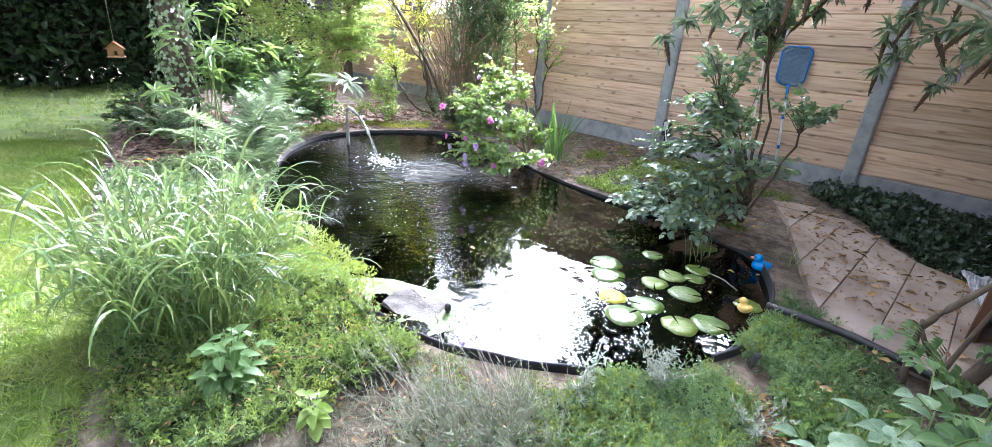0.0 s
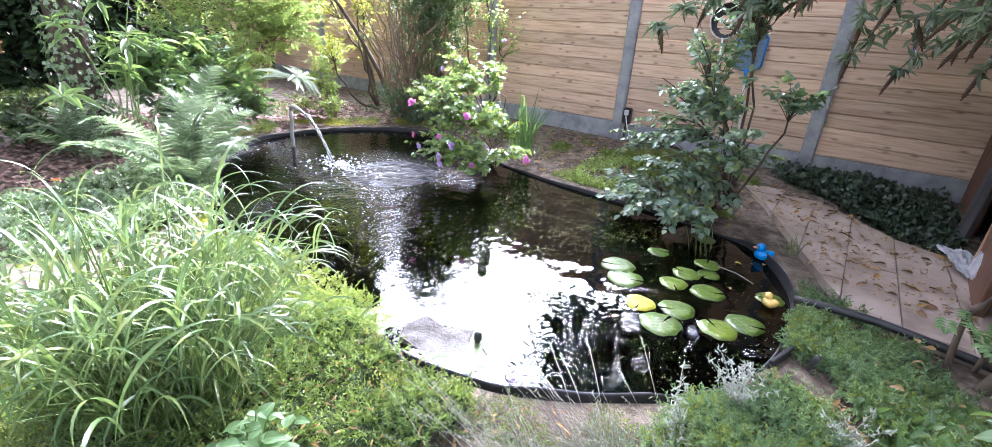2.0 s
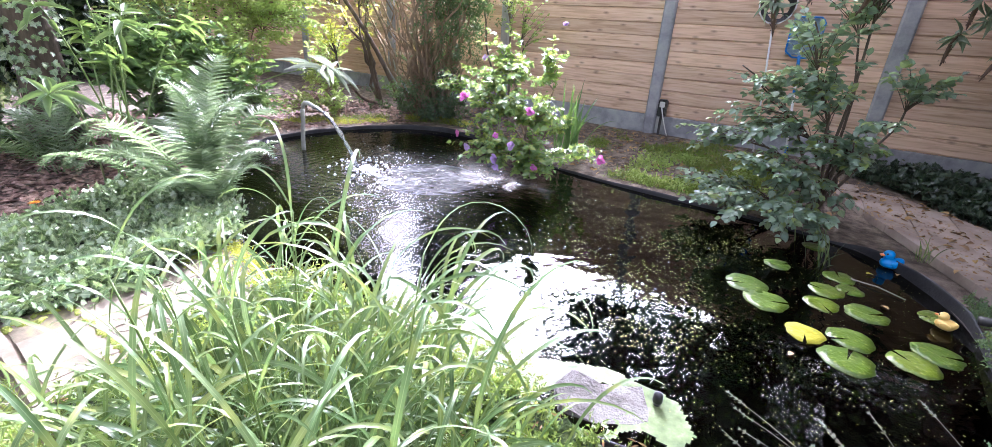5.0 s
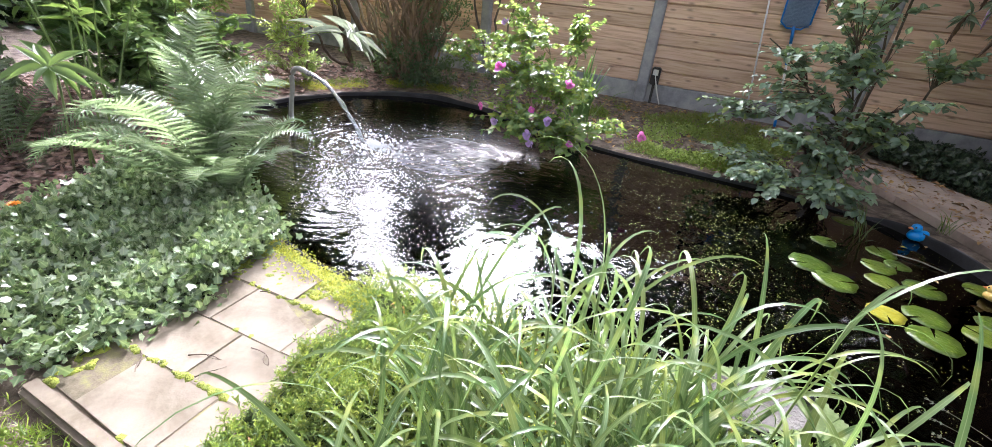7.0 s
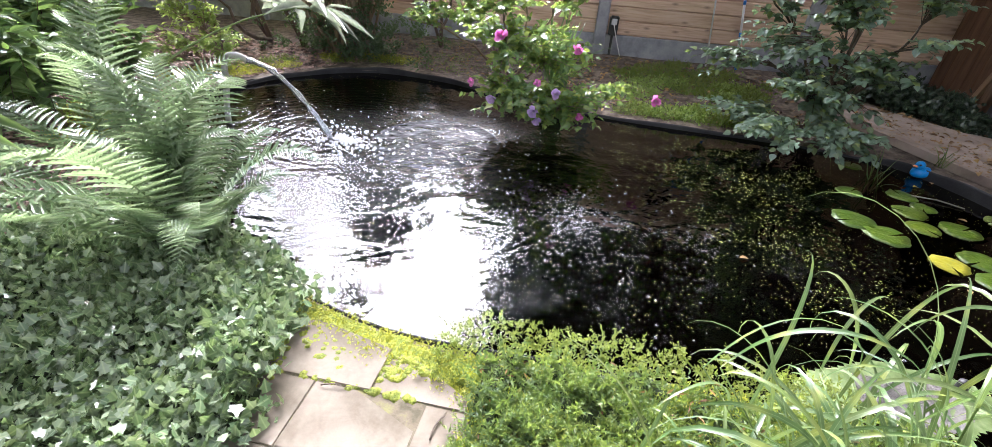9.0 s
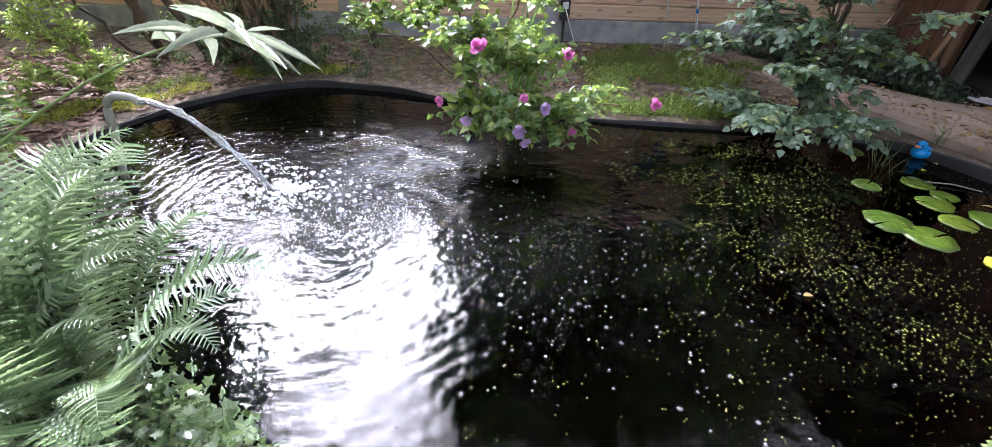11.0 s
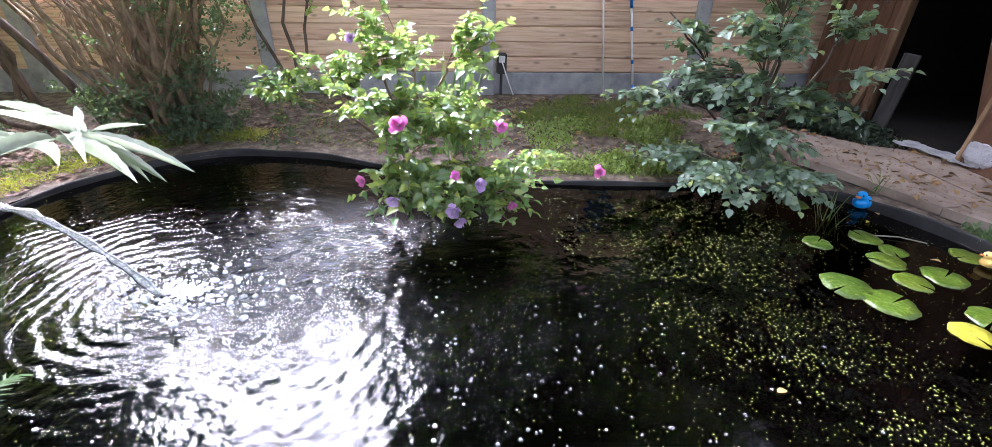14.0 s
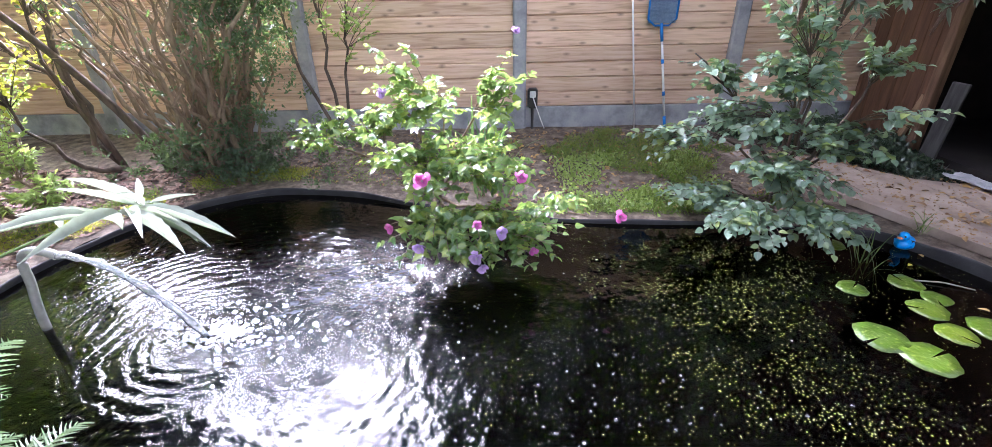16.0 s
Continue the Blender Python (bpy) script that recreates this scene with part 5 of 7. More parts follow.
NEAR_A = [(-0.2, -4.38), (0.3, -4.3), (1.0, -4.38), (1.35, -4.34), (1.5, -4.44), (1.42, -4.8), (1.5, -5.2), (1.1, -5.32), (0.2, -5.24), (-0.17, -5.12), (-0.17, -4.6)]
NEAR_B = [(1.95, -4.3), (1.98, -3.98), (2.22, -3.5), (2.42, -3.6), (2.5, -4.1), (2.35, -4.6), (2.0, -4.75), (1.85, -4.6)]
NEAR_C = [(2.24, -3.28), (2.23, -2.92), (2.4, -2.9), (2.62, -2.9), (2.78, -3.1), (2.85, -3.4), (2.7, -3.75), (2.52, -3.6), (2.42, -3.4), (2.32, -3.3)]
PIPE_STRIP = [(2.24, -2.82), (2.2, -2.6), (2.4, -2.7), (2.6, -2.79), (2.6, -2.82)]
LAWN = [(1.35, -5.3), (1.2, -5.4), (0.4, -5.24), (-0.1, -5.12), (-0.3, -5.2), (-0.8, -5.2), (-1.6, -5.1), (-2.3, -4.98), (-3.2, -4.85), (-4.2, -4.6), (-5.2, -4.0), (-8.6, -2.8), (-9.2, -12.0), (9.0, -12.0), (9.0, -4.3), (3.3, -4.75), (2.5, -5.05), (1.9, -5.2)]
IVY_LEFT = [(-1.72, -4.98), (-1.5, -5.02), (-0.76, -5.1), (-0.66, -4.75), (-0.8, -4.25), (-1.25, -4.0), (-1.75, -3.8), (-1.9, -4.1), (-1.8, -4.5)]
IVY_FENCE = [(1.75, -0.12), (1.75, -0.42), (2.2, -0.85), (2.62, -1.35), (2.95, -1.5), (2.98, -0.12)]
FAR_BANK = [(-0.35, -0.15), (1.5, -0.2), (1.75, -0.9), (1.75, -1.9), (0.8, -1.85), (-0.3, -1.7)]

cushion("thyme_mat", NEAR_A, 0.025, 0.115, THYME_BED, "low cushion of green thyme along the pond", "ground cover", seed=1.0, lumps=4.5)
carpet("thyme_sprigs", NEAR_A, 62000, (0.022, 0.0075), SMALL, L_THYME, "fresh green thyme sprigs on the near bank", "ground cover", 0.12, 14, seed=1.0, bare=0.8, sprig=0.08, lumps=4.5)
carpet("clover_leaves", NEAR_A, 3200, (0.02, 0.013), OVATE, L_FRINGE, "light green clover leaves among the thyme", "ground cover", 0.1, 4, seed=1.0, bare=-0.05, spread=0.02)
carpet("moss_tips", NEAR_A, 9000, (0.012, 0.005), SMALL, L_YELLOW, "yellow moss between the thyme cushions", "moss", 0.075, 6, seed=17.0, bare=-0.15, lumps=4.5)
MOUND = [(-0.2, -4.48), (0.0, -4.4), (0.28, -4.42), (0.34, -4.7), (0.22, -4.95), (0.0, -5.06), (-0.17, -5.08), (-0.19, -4.75)]
cushion("thyme_mound", MOUND, 0.025, 0.17, THYME_BED, "high cushion of thyme beside the pavers", "ground cover", seed=15.0, lumps=4.0)
carpet("thyme_sprigs", MOUND, 26000, (0.018, 0.0065), SMALL, L_THYME, "bushy green thyme sprigs beside the pavers", "ground cover", 0.16, 14, seed=15.0, sprig=0.065, lumps=4.0)
carpet("young_tips", MOUND, 5000, (0.016, 0.006), SMALL, L_FRINGE, "pale young tips on the thyme cushion", "ground cover", 0.17, 8, seed=15.0, sprig=0.045, lumps=4.0, bare=0.3)
FRINGE = [(-0.34, -4.46), (-0.32, -4.2), (-0.1, -4.17), (0.3, -4.16), (0.6, -4.2), (0.86, -4.24), (0.9, -4.46)]
carpet("thyme_fringe", FRINGE, 13000, (0.016, 0.006), SMALL, L_FRINGE, "yellow green thyme hanging over the pond rim", "ground cover", 0.075, 12, gap=-0.085, seed=13.0, sprig=0.05, lumps=5.0)
cushion("thyme_mat", NEAR_B, 0.025, 0.1, THYME_BED, "dense thyme mound by the pond edge", "ground cover", gap=0.02, seed=4.0)
carpet("thyme_sprigs", NEAR_B, 34000, (0.025, 0.0075), SMALL, L_SAVORY, "dense green thyme sprigs by the pond corner", "ground cover", 0.1, 14, gap=0.0, seed=4.0, sprig=0.085)
cushion("savory_mat", NEAR_C, 0.025, 0.07, THYME_BED, "green cushion plants beside the black pipe", "ground cover", gap=0.02, seed=6.0)
carpet("savory_sprigs", NEAR_C, 26000, (0.03, 0.009), SMALL, L_SAVORY, "leafy green cushion plants beside the slabs", "ground cover", 0.085, 14, gap=-0.01, seed=6.0, sprig=0.085, bare=0.85)
carpet("savory_sprigs", PIPE_STRIP, 2600, (0.026, 0.008), SMALL, L_SAVORY, "green sprigs between hose and slabs", "ground cover", 0.06, 14, gap=0.0, seed=6.0, sprig=0.06)
carpet("young_tips", NEAR_C, 9000, (0.026, 0.009), SMALL, L_FRINGE, "pale young tips on the cushion plants", "ground cover", 0.1, 8, gap=0.0, seed=6.0, sprig=0.06, bare=0.45)
carpet("young_tips", NEAR_B, 9000, (0.024, 0.008), SMALL, L_FRINGE, "pale young tips on the thyme mound", "ground cover", 0.115, 8, gap=0.03, seed=4.0, sprig=0.06, bare=0.35)
carpet("weed_leaves", NEAR_C, 1800, (0.04, 0.026), OVATE, L_BROAD, "broader weed leaves among the cushions", "ground cover", 0.09, 4, seed=6.0, bare=0.1, spread=0.03)
cushion("lawn", LAWN, 0.08, 0.02, LAWN_BED, "sunny mown lawn beside the pond bed", "lawn", seed=2.0)
NEAR_LAWN = [(1.35, -5.3), (1.2, -5.4), (0.4, -5.24), (-0.1, -5.12), (-0.8, -5.2), (-1.6, -5.1), (-2.3, -4.98), (-3.2, -4.85), (-3.5, -5.5), (-2.6, -6.3), (-0.9, -6.6), (0.8, -6.4), (1.8, -5.9), (1.9, -5.3)]
carpet("lawn_grass", NEAR_LAWN, 90000, (0.045, 0.0035), BLADE, L_LAWN, "short green and straw lawn blades", "lawn", 0.015, 5, spread=0.012, seed=2.0)
carpet("lawn_grass", LAWN, 80000, (0.055, 0.008), BLADE, L_LAWN, "mown lawn grass stretching to the hedge", "lawn", 0.015, 5, spread=0.03, seed=2.0)
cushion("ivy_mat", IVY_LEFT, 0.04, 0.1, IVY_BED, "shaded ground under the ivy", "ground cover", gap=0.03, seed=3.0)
carpet("ivy", IVY_LEFT, 18000, (0.033, 0.031), IVY, L_IVY, "green ivy covering the bank below the fern", "ivy", 0.12, 3, gap=-0.07, spread=0.03, seed=3.0)
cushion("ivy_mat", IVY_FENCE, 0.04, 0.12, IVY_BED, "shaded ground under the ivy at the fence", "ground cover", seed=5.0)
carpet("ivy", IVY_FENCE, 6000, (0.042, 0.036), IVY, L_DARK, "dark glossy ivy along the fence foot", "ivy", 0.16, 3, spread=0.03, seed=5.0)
carpet("bank_grass", FAR_BANK, 11000, (0.06, 0.0045), BLADE, L_LAWN, "sparse grass on the bare bank by the fence", "grass", 0.012, 8, spread=0.02, bare=-0.08, seed=8.0)
LEFT_BANK = [(-1.3, -1.28), (-1.75, -1.2), (-2.2, -1.3), (-2.6, -1.75), (-2.8, -2.4), (-2.75, -3.05), (-2.4, -3.5), (-2.6, -3.75), (-3.1, -3.2), (-3.2, -2.3), (-2.8, -1.4), (-2.1, -1.0), (-1.4, -1.05)]
carpet("bank_moss", LEFT_BANK, 9000, (0.016, 0.007), SMALL, L_YELLOW, "yellow green moss and weeds along the liner", "moss", 0.02, 6, gap=0.02, spread=0.02, bare=0.0, seed=8.0)
carpet("bank_grass", LEFT_BANK, 5000, (0.05, 0.004), BLADE, L_LAWN, "thin grass on the mulched bank", "grass", 0.012, 8, spread=0.02, bare=-0.1, seed=18.0)
carpet("bank_clover", [(0.2, -0.9), (1.4, -0.8), (1.3, -1.85), (0.3, -1.8)], 3600, (0.028, 0.018), OVATE, L_LIGHT, "bright clover and young weeds on the bank", "weeds", 0.02, 5, spread=0.03, bare=0.2, seed=21.0)
carpet("bank_weeds", FAR_BANK, 1800, (0.03, 0.018), SMALL, L_THYME, "small weeds on the bank", "weeds", 0.02, 5, spread=0.03, bare=-0.05, seed=8.0)
MOSSY = [(-0.86, -4.22), (-0.5, -4.3), (-0.2, -4.36), (0.5, -4.32), (0.95, -4.36), (0.9, -4.5), (0.3, -4.5), (-0.2, -4.52), (-0.5, -4.44), (-0.8, -4.34)]
cushion("moss_edge", MOSSY, 0.02, 0.035, MOSS, "yellow green moss along the pond edge", "moss", gap=0.025, lumps=6.0, seed=9.0)
carpet("moss_tips", MOSSY, 9000, (0.012, 0.005), SMALL, L_YELLOW, "bright mossy tips along the pond edge", "moss", 0.04, 5, gap=0.03, seed=9.0, lumps=6.0)


def litter(name, poly, n, size, mat, label, z=0.0, kind=OVATE, category="leaf litter", flat=None):
    xy = scatter(poly, n, lambda x, y: ~wet(x, y, 0.04))
    acc = Acc()
    way = rand_dirs(n)
    way[:, 2] *= 0.15
    s = rng.uniform(0.5, 1.2, n)
    nrm = rand_dirs(n)
    nrm[:, 2] = 1.6
    leaves(acc, np.c_[xy, ground_z(xy[:, 0], xy[:, 1]) + z if flat is None else np.full(len(xy), flat)], way, unit(nrm), s * size[0], s * size[1], kind)
    return tagged(part(name, acc, mat), label, category, kind="stuff")


CHIP = outline((0, 0.5, 1.0), (0.35, 0.5, 0.3), 0.15, 0.05)
litter("dry_stalks", NEAR_A, 500, (0.03, 0.006), LITTER, "dry brown bits lying on the thyme", 0.085)
litter("fallen_leaves", FAR_BANK, 520, (0.045, 0.026), LITTER, "dry fallen leaves on the bank", 0.012)
litter("fallen_leaves", [(1.4, -0.4), (2.3, -2.5), (3.3, -2.8), (3.3, -1.7), (2.6, -1.4), (1.8, -0.5)], 190, (0.055, 0.03), LITTER, "brown and yellow fallen leaves on the slabs", flat=0.091)
litter("slab_crumbs", [(1.4, -0.4), (2.3, -2.5), (3.3, -2.8), (3.3, -1.7), (2.6, -1.4), (1.8, -0.5)], 1600, (0.014, 0.009), LITTER, "small dry crumbs of leaf and soil on the slabs", 0.0, CHIP, flat=0.089)
litter("fallen_leaves", [(2.3, -2.95), (2.75, -3.0), (2.8, -3.5), (2.5, -3.6)], 14, (0.04, 0.022), LITTER, "brown leaves caught on the cushion plants", 0.1)
litter("fallen_leaves", [(2.2, -3.5), (2.6, -3.5), (2.7, -4.6), (2.3, -4.6)], 1100, (0.032, 0.017), LITTER, "dead leaves on bare soil between the cushions", 0.012)
litter("fallen_leaves", [(1.4, -4.35), (1.95, -4.05), (1.9, -4.6), (1.45, -4.9)], 140, (0.025, 0.013), LITTER, "dry litter on the bare soil patch", 0.012)
litter("bark_mulch", [(-1.7, -5.0), (-2.3, -4.95), (-3.4, -4.75), (-4.6, -4.1), (-4.6, -1.0), (-1.5, -0.9), (-2.2, -1.35), (-2.75, -2.2), (-2.75, -3.0), (-2.3, -3.6), (-1.8, -4.2)], 11000, (0.05, 0.026), CHIPS, "reddish bark mulch round the far bank", 0.006, CHIP, "mulch")
BACK_BANK = [(-2.3, -0.25), (0.0, -0.2), (0.0, -1.55), (-0.7, -1.5), (-1.25, -1.3), (-1.75, -1.22), (-2.3, -1.2)]
litter("fallen_leaves", BACK_BANK, 700, (0.03, 0.016), LITTER, "small dry leaves and husks on the bare bank", 0.012)
carpet("bank_moss", BACK_BANK, 2600, (0.016, 0.007), SMALL, L_THYME, "thin green weeds on the bare bank", "weeds", 0.015, 5, gap=0.04, spread=0.02, bare=-0.1, seed=28.0)
litter("soil_crumbs", [(-2.0, -0.2), (1.6, -0.2), (1.6, -1.8), (-1.2, -1.3), (-2.0, -1.2)], 4500, (0.022, 0.016), SOIL, "loose soil crumbs on the bank", 0.004, CHIP, "soil")


def lavender():
    """Grey lavender: thin stalks all leaning to one side over the rim, leafy at the foot."""
    b = empty("lavender", 2.02, -4.4, 0.05, "grey half-dry lavender leaning over the pond rim", "lavender")
    st, lf, hd = Acc(), Acc(), Acc()
    for k in range(95):
        foot = np.array((rng.uniform(-0.22, 0.1), rng.uniform(-0.14, 0.14), 0.0))
        flowering = k % 4 == 0
        if flowering:
            way = rng.normal(0.15, 0.3)
            reach = rng.uniform(0.22, 0.5)
            end = foot + np.array((-reach * math.cos(way), reach * math.sin(way) + 0.05, rng.uniform(0.1, 0.22)))
        else:
            way = rng.normal(0.1, 0.9)
            reach = rng.uniform(0.08, 0.28)
            end = foot + np.array((-reach * math.cos(way), reach * math.sin(way), rng.uniform(0.04, 0.13)))
        p = curve(foot, foot + (end - foot) * 0.4 + np.array((0, 0, 0.07)), end, 7)
        tube(st, p, 0.0013, 0.0006, 3)
        if not flowering:
            m = 22
            i = rng.integers(1, 6, m)
            tan = unit(p[i] - p[i - 1])
            leaves(lf, p[i] + rng.normal(size=(m, 3)) * 0.01, unit(tan + rand_dirs(m, 0.3) * 0.7), rand_dirs(m), rng.uniform(0.018, 0.034, m), 0.0032, BLADE)
        else:
            tan = unit(p[-1] - p[-2])
            m = 20
            q = p[-1] - tan * (rng.integers(0, 5, (m, 1)) * 0.012)
            leaves(hd, q, rand_dirs(m) + tan, rand_dirs(m), 0.009, 0.005, SMALL)
    tagged(part("stalk_mass", st, PALE_TWIG, b), kind="stuff")
    part("foliage", lf, L_LAV, b)
    tagged(part("seed_head_mass", hd, L_LAV, b, "dry grey flower heads"), kind="stuff")


def silver_plant(x, y, n, h, label):
    b = empty("silver_plant", x, y, ground_z(x, y), label, "plant", "silver plants by the rim")
    st, lf = Acc(), Acc()
    for k in range(n):
        a = rng.uniform(0, 2 * np.pi)
        end = np.array((0.12 * rng.random() * math.cos(a), 0.12 * rng.random() * math.sin(a) + 0.03, h * rng.uniform(0.5, 1.1)))
        p = curve(rng.normal(size=3) * 0.03 * np.array((1, 1, 0)), end * np.array((0.3, 0.3, 0.6)), end, 7)
        tube(st, p, 0.0022, 0.001, 4)
        m = 34
        i = rng.integers(1, 7, m)
        d = rand_dirs(m, 0.7)
        leaves(lf, p[i] + rng.normal(size=(m, 3)) * 0.006, d, rand_dirs(m), rng.uniform(0.015, 0.03, m), 0.005, BLADE)
    tagged(part("stalk_mass", st, PALE_TWIG, b), kind="stuff")
    tagged(part("foliage", lf, L_SILVER, b), kind="stuff")


def leafy_plant(name, x, y, stems, leaf, h, mat, label, per=9, spread=0.12, group=""):
    """A low plant with broad leaves as parts."""
    b = empty(name, x, y, float(ground_z(x, y)), label, "plant", group)
    kinds = []
    for k in range(3):
        a = Acc()
        tv, tt, tu = outline((0, 0.06, 0.2, 0.4, 0.6, 0.8, 0.93, 1.0), (0.02, 0.2, 0.42, 0.5, 0.44, 0.28, 0.12, 0.0), 0.28, 0.2 + 0.15 * k)
        a.add(tv * np.array((leaf, leaf * 0.72, leaf)), tt, tu)
        kinds.append(a.mesh("leaf", True))
    for s in range(stems):
        a = rng.uniform(0, 2 * np.pi)
        end = np.array((spread * math.cos(a) * rng.random(), spread * math.sin(a) * rng.random(), h * rng.uniform(0.55, 1.05)))
        acc = Acc()
        p = curve((0.02 * math.cos(a), 0.02 * math.sin(a), -0.02), end * np.array((0.3, 0.3, 0.7)), end, 7)
        tube(acc, p, 0.004, 0.002, 5)
        st = part("stem", acc.mesh("stem", True), GREEN_STEM, b)
        for i in range(per):
            u = 0.3 + 0.7 * (i + 1) / per
            q = p[min(6, int(u * 6))]
            sc = rng.uniform(0.6, 1.1) * (1.1 - 0.5 * u ** 3)
            m = Matrix.Translation(q) @ pose(0, 0, 0, 0, 0, 137.5 * i + rng.uniform(-25, 25)) @ pose(0.01, 0, 0, rng.uniform(-20, 20), -30 * u + rng.uniform(-5, 30), 0) @ Matrix.Diagonal((sc, sc, sc, 1))
            part("leaf", kinds[i % 3], mat, st, at=m)
    return b


lavender()
for dx, dy, turn in ((-0.12, -0.17, 14),):
    copy_thing(bpy.data.objects["lavender"], pose(2.02 + dx, -4.4 + dy, 0.045, 0, 0, turn))
carpet("dry_grass", [(1.4, -4.36), (1.9, -4.05), (2.05, -4.5), (1.9, -5.0), (1.4, -5.1)], 4500, (0.03, 0.0025), BLADE, L_LAV, "dry grass and moss on the bare soil patch", "grass", 0.015, 8, spread=0.02, bare=0.4, seed=11.0)
carpet("moss_tips", [(1.4, -4.36), (1.9, -4.05), (2.05, -4.5), (1.9, -5.0), (1.4, -5.1)], 7000, (0.012, 0.005), SMALL, L_THYME, "creeping green thyme on the bare soil patch", "ground cover", 0.03, 8, spread=0.02, bare=0.15, seed=12.0)
silver_plant(2.12, -3.8, 16, 0.2, "silvery grey herb with spiky shoots by the rim")
silver_plant(2.0, -4.1, 9, 0.2, "tall silvery herb shoots before the water")
silver_plant(2.45, -3.75, 9, 0.1, "low silvery herb on bare soil")
leafy_plant("leafy_plant", 1.2, -4.98, 11, 0.07, 0.28, L_BROAD, "bushy green plant with broad oval leaves", 9, 0.14)
leafy_plant("leafy_plant", 1.5, -4.83, 4, 0.06, 0.13, L_LIGHT, "small yellow green seedling on the thyme", 8, 0.07)
leafy_plant("hydrangea", 2.72, -3.95, 5, 0.12, 0.44, L_HYDR, "hydrangea-like plant with large pale green leaves", 6, 0.24)
leafy_plant("hydrangea", 2.84, -3.62, 4, 0.1, 0.36, L_BROAD, "dark green plant with large soft leaves", 7, 0.26)
leafy_plant("hydrangea", 2.95, -3.5, 4, 0.08, 0.5, L_HYDR, "leafy green plant beside the grey trunk", 8, 0.25)

def compound_plant(x, y, n, label):
    """Arching shoots with paired round leaflets."""
    b = empty("briar", x, y, float(ground_z(x, y)), label, "plant", "briars by the slabs")
    for k in range(n):
        a = 2 * math.pi * k / n + rng.normal() * 0.4
        end = np.array((0.38 * math.cos(a) * rng.uniform(0.5, 1), 0.38 * math.sin(a) * rng.uniform(0.5, 1), rng.uniform(0.12, 0.4)))
        p = curve((0, 0, -0.02), end * np.array((0.3, 0.3, 1.1)), end, 9)
        acc = Acc()
        tube(acc, p, 0.004, 0.0015, 5)
        st = part("shoot", acc.mesh("shoot", True), GREEN_STEM, b)
        fol = Acc()
        for i in range(2, 9):
            tan = unit(p[i] - p[i - 1])
            side = unit(np.cross(tan, Z)) * (1 if i % 2 else -1)
            rib = p[i] + side * np.linspace(0.0, 0.1, 5)[:, None] + Z * 0.01
            for w in (-1, 1):
                leaves(fol, rib[1:], unit(tan * w + side * 0.4), Z, 0.034, 0.027, OVATE)
            leaves(fol, rib[-1:], side, Z, 0.038, 0.03, OVATE)
        tagged(part("leaflet_mass", fol, L_BROAD, st), kind="stuff")


compound_plant(2.95, -3.2, 5, "briar with paired round leaflets beside the slabs")
compound_plant(3.15, -3.75, 7, "briar shoots in the planting by the shed")

# ---- pond things ----
def lily_pad(x, y, r, turn, mat, label, curl=0.0):
    bm = bmesh.new()
    n = 26
    ring0, ring1, low = [], [], []
    notch = 0.09
    for k in range(n):
        a = notch + (2 * math.pi - 2 * notch) * k / (n - 1)
        w = 1 + 0.045 * math.sin(3 * a + x * 9) + 0.03 * math.sin(7 * a + y * 5) + 0.018 * math.sin(17 * a + x * 4)
        ring0.append(bm.verts.new((0.55 * r * w * math.cos(a), 0.55 * r * w * math.sin(a), 0.0008 + 0.0004 * math.sin(3 * a + y * 7))))
        ring1.append(bm.verts.new((r * w * math.cos(a), r * w * math.sin(a), 0.0008 + curl * max(0, math.sin(a * 1.5 + x)) + 0.0006 * math.sin(7 * a))))
        low.append(bm.verts.new((r * w * 0.99 * math.cos(a), r * w * 0.99 * math.sin(a), -0.0025)))
    c = bm.verts.new((0.06 * r, 0, 0.0004))
    for k in range(n - 1):
        bm.faces.new((c, ring0[k], ring0[k + 1]))
        bm.faces.new((ring0[k], ring1[k], ring1[k + 1], ring0[k + 1]))
        bm.faces.new((ring1[k], low[k], low[k + 1], ring1[k + 1]))
    for f in bm.faces:
        f.smooth = f.calc_center_median().z > -0.0003
    uvl = bm.loops.layers.uv.new("UVMap")
    for f in bm.faces:
        for lo in f.loops:
            a = math.atan2(lo.vert.co.y, lo.vert.co.x)
            lo[uvl].uv = (0.5, 0.5 + 0.12 * abs(math.sin(a * 5)))
    tagged(part("lily_pad", bm, mat, at=pose(x, y, 0.0015, 0, 0, turn)), label, "lily pad", "lily pads")


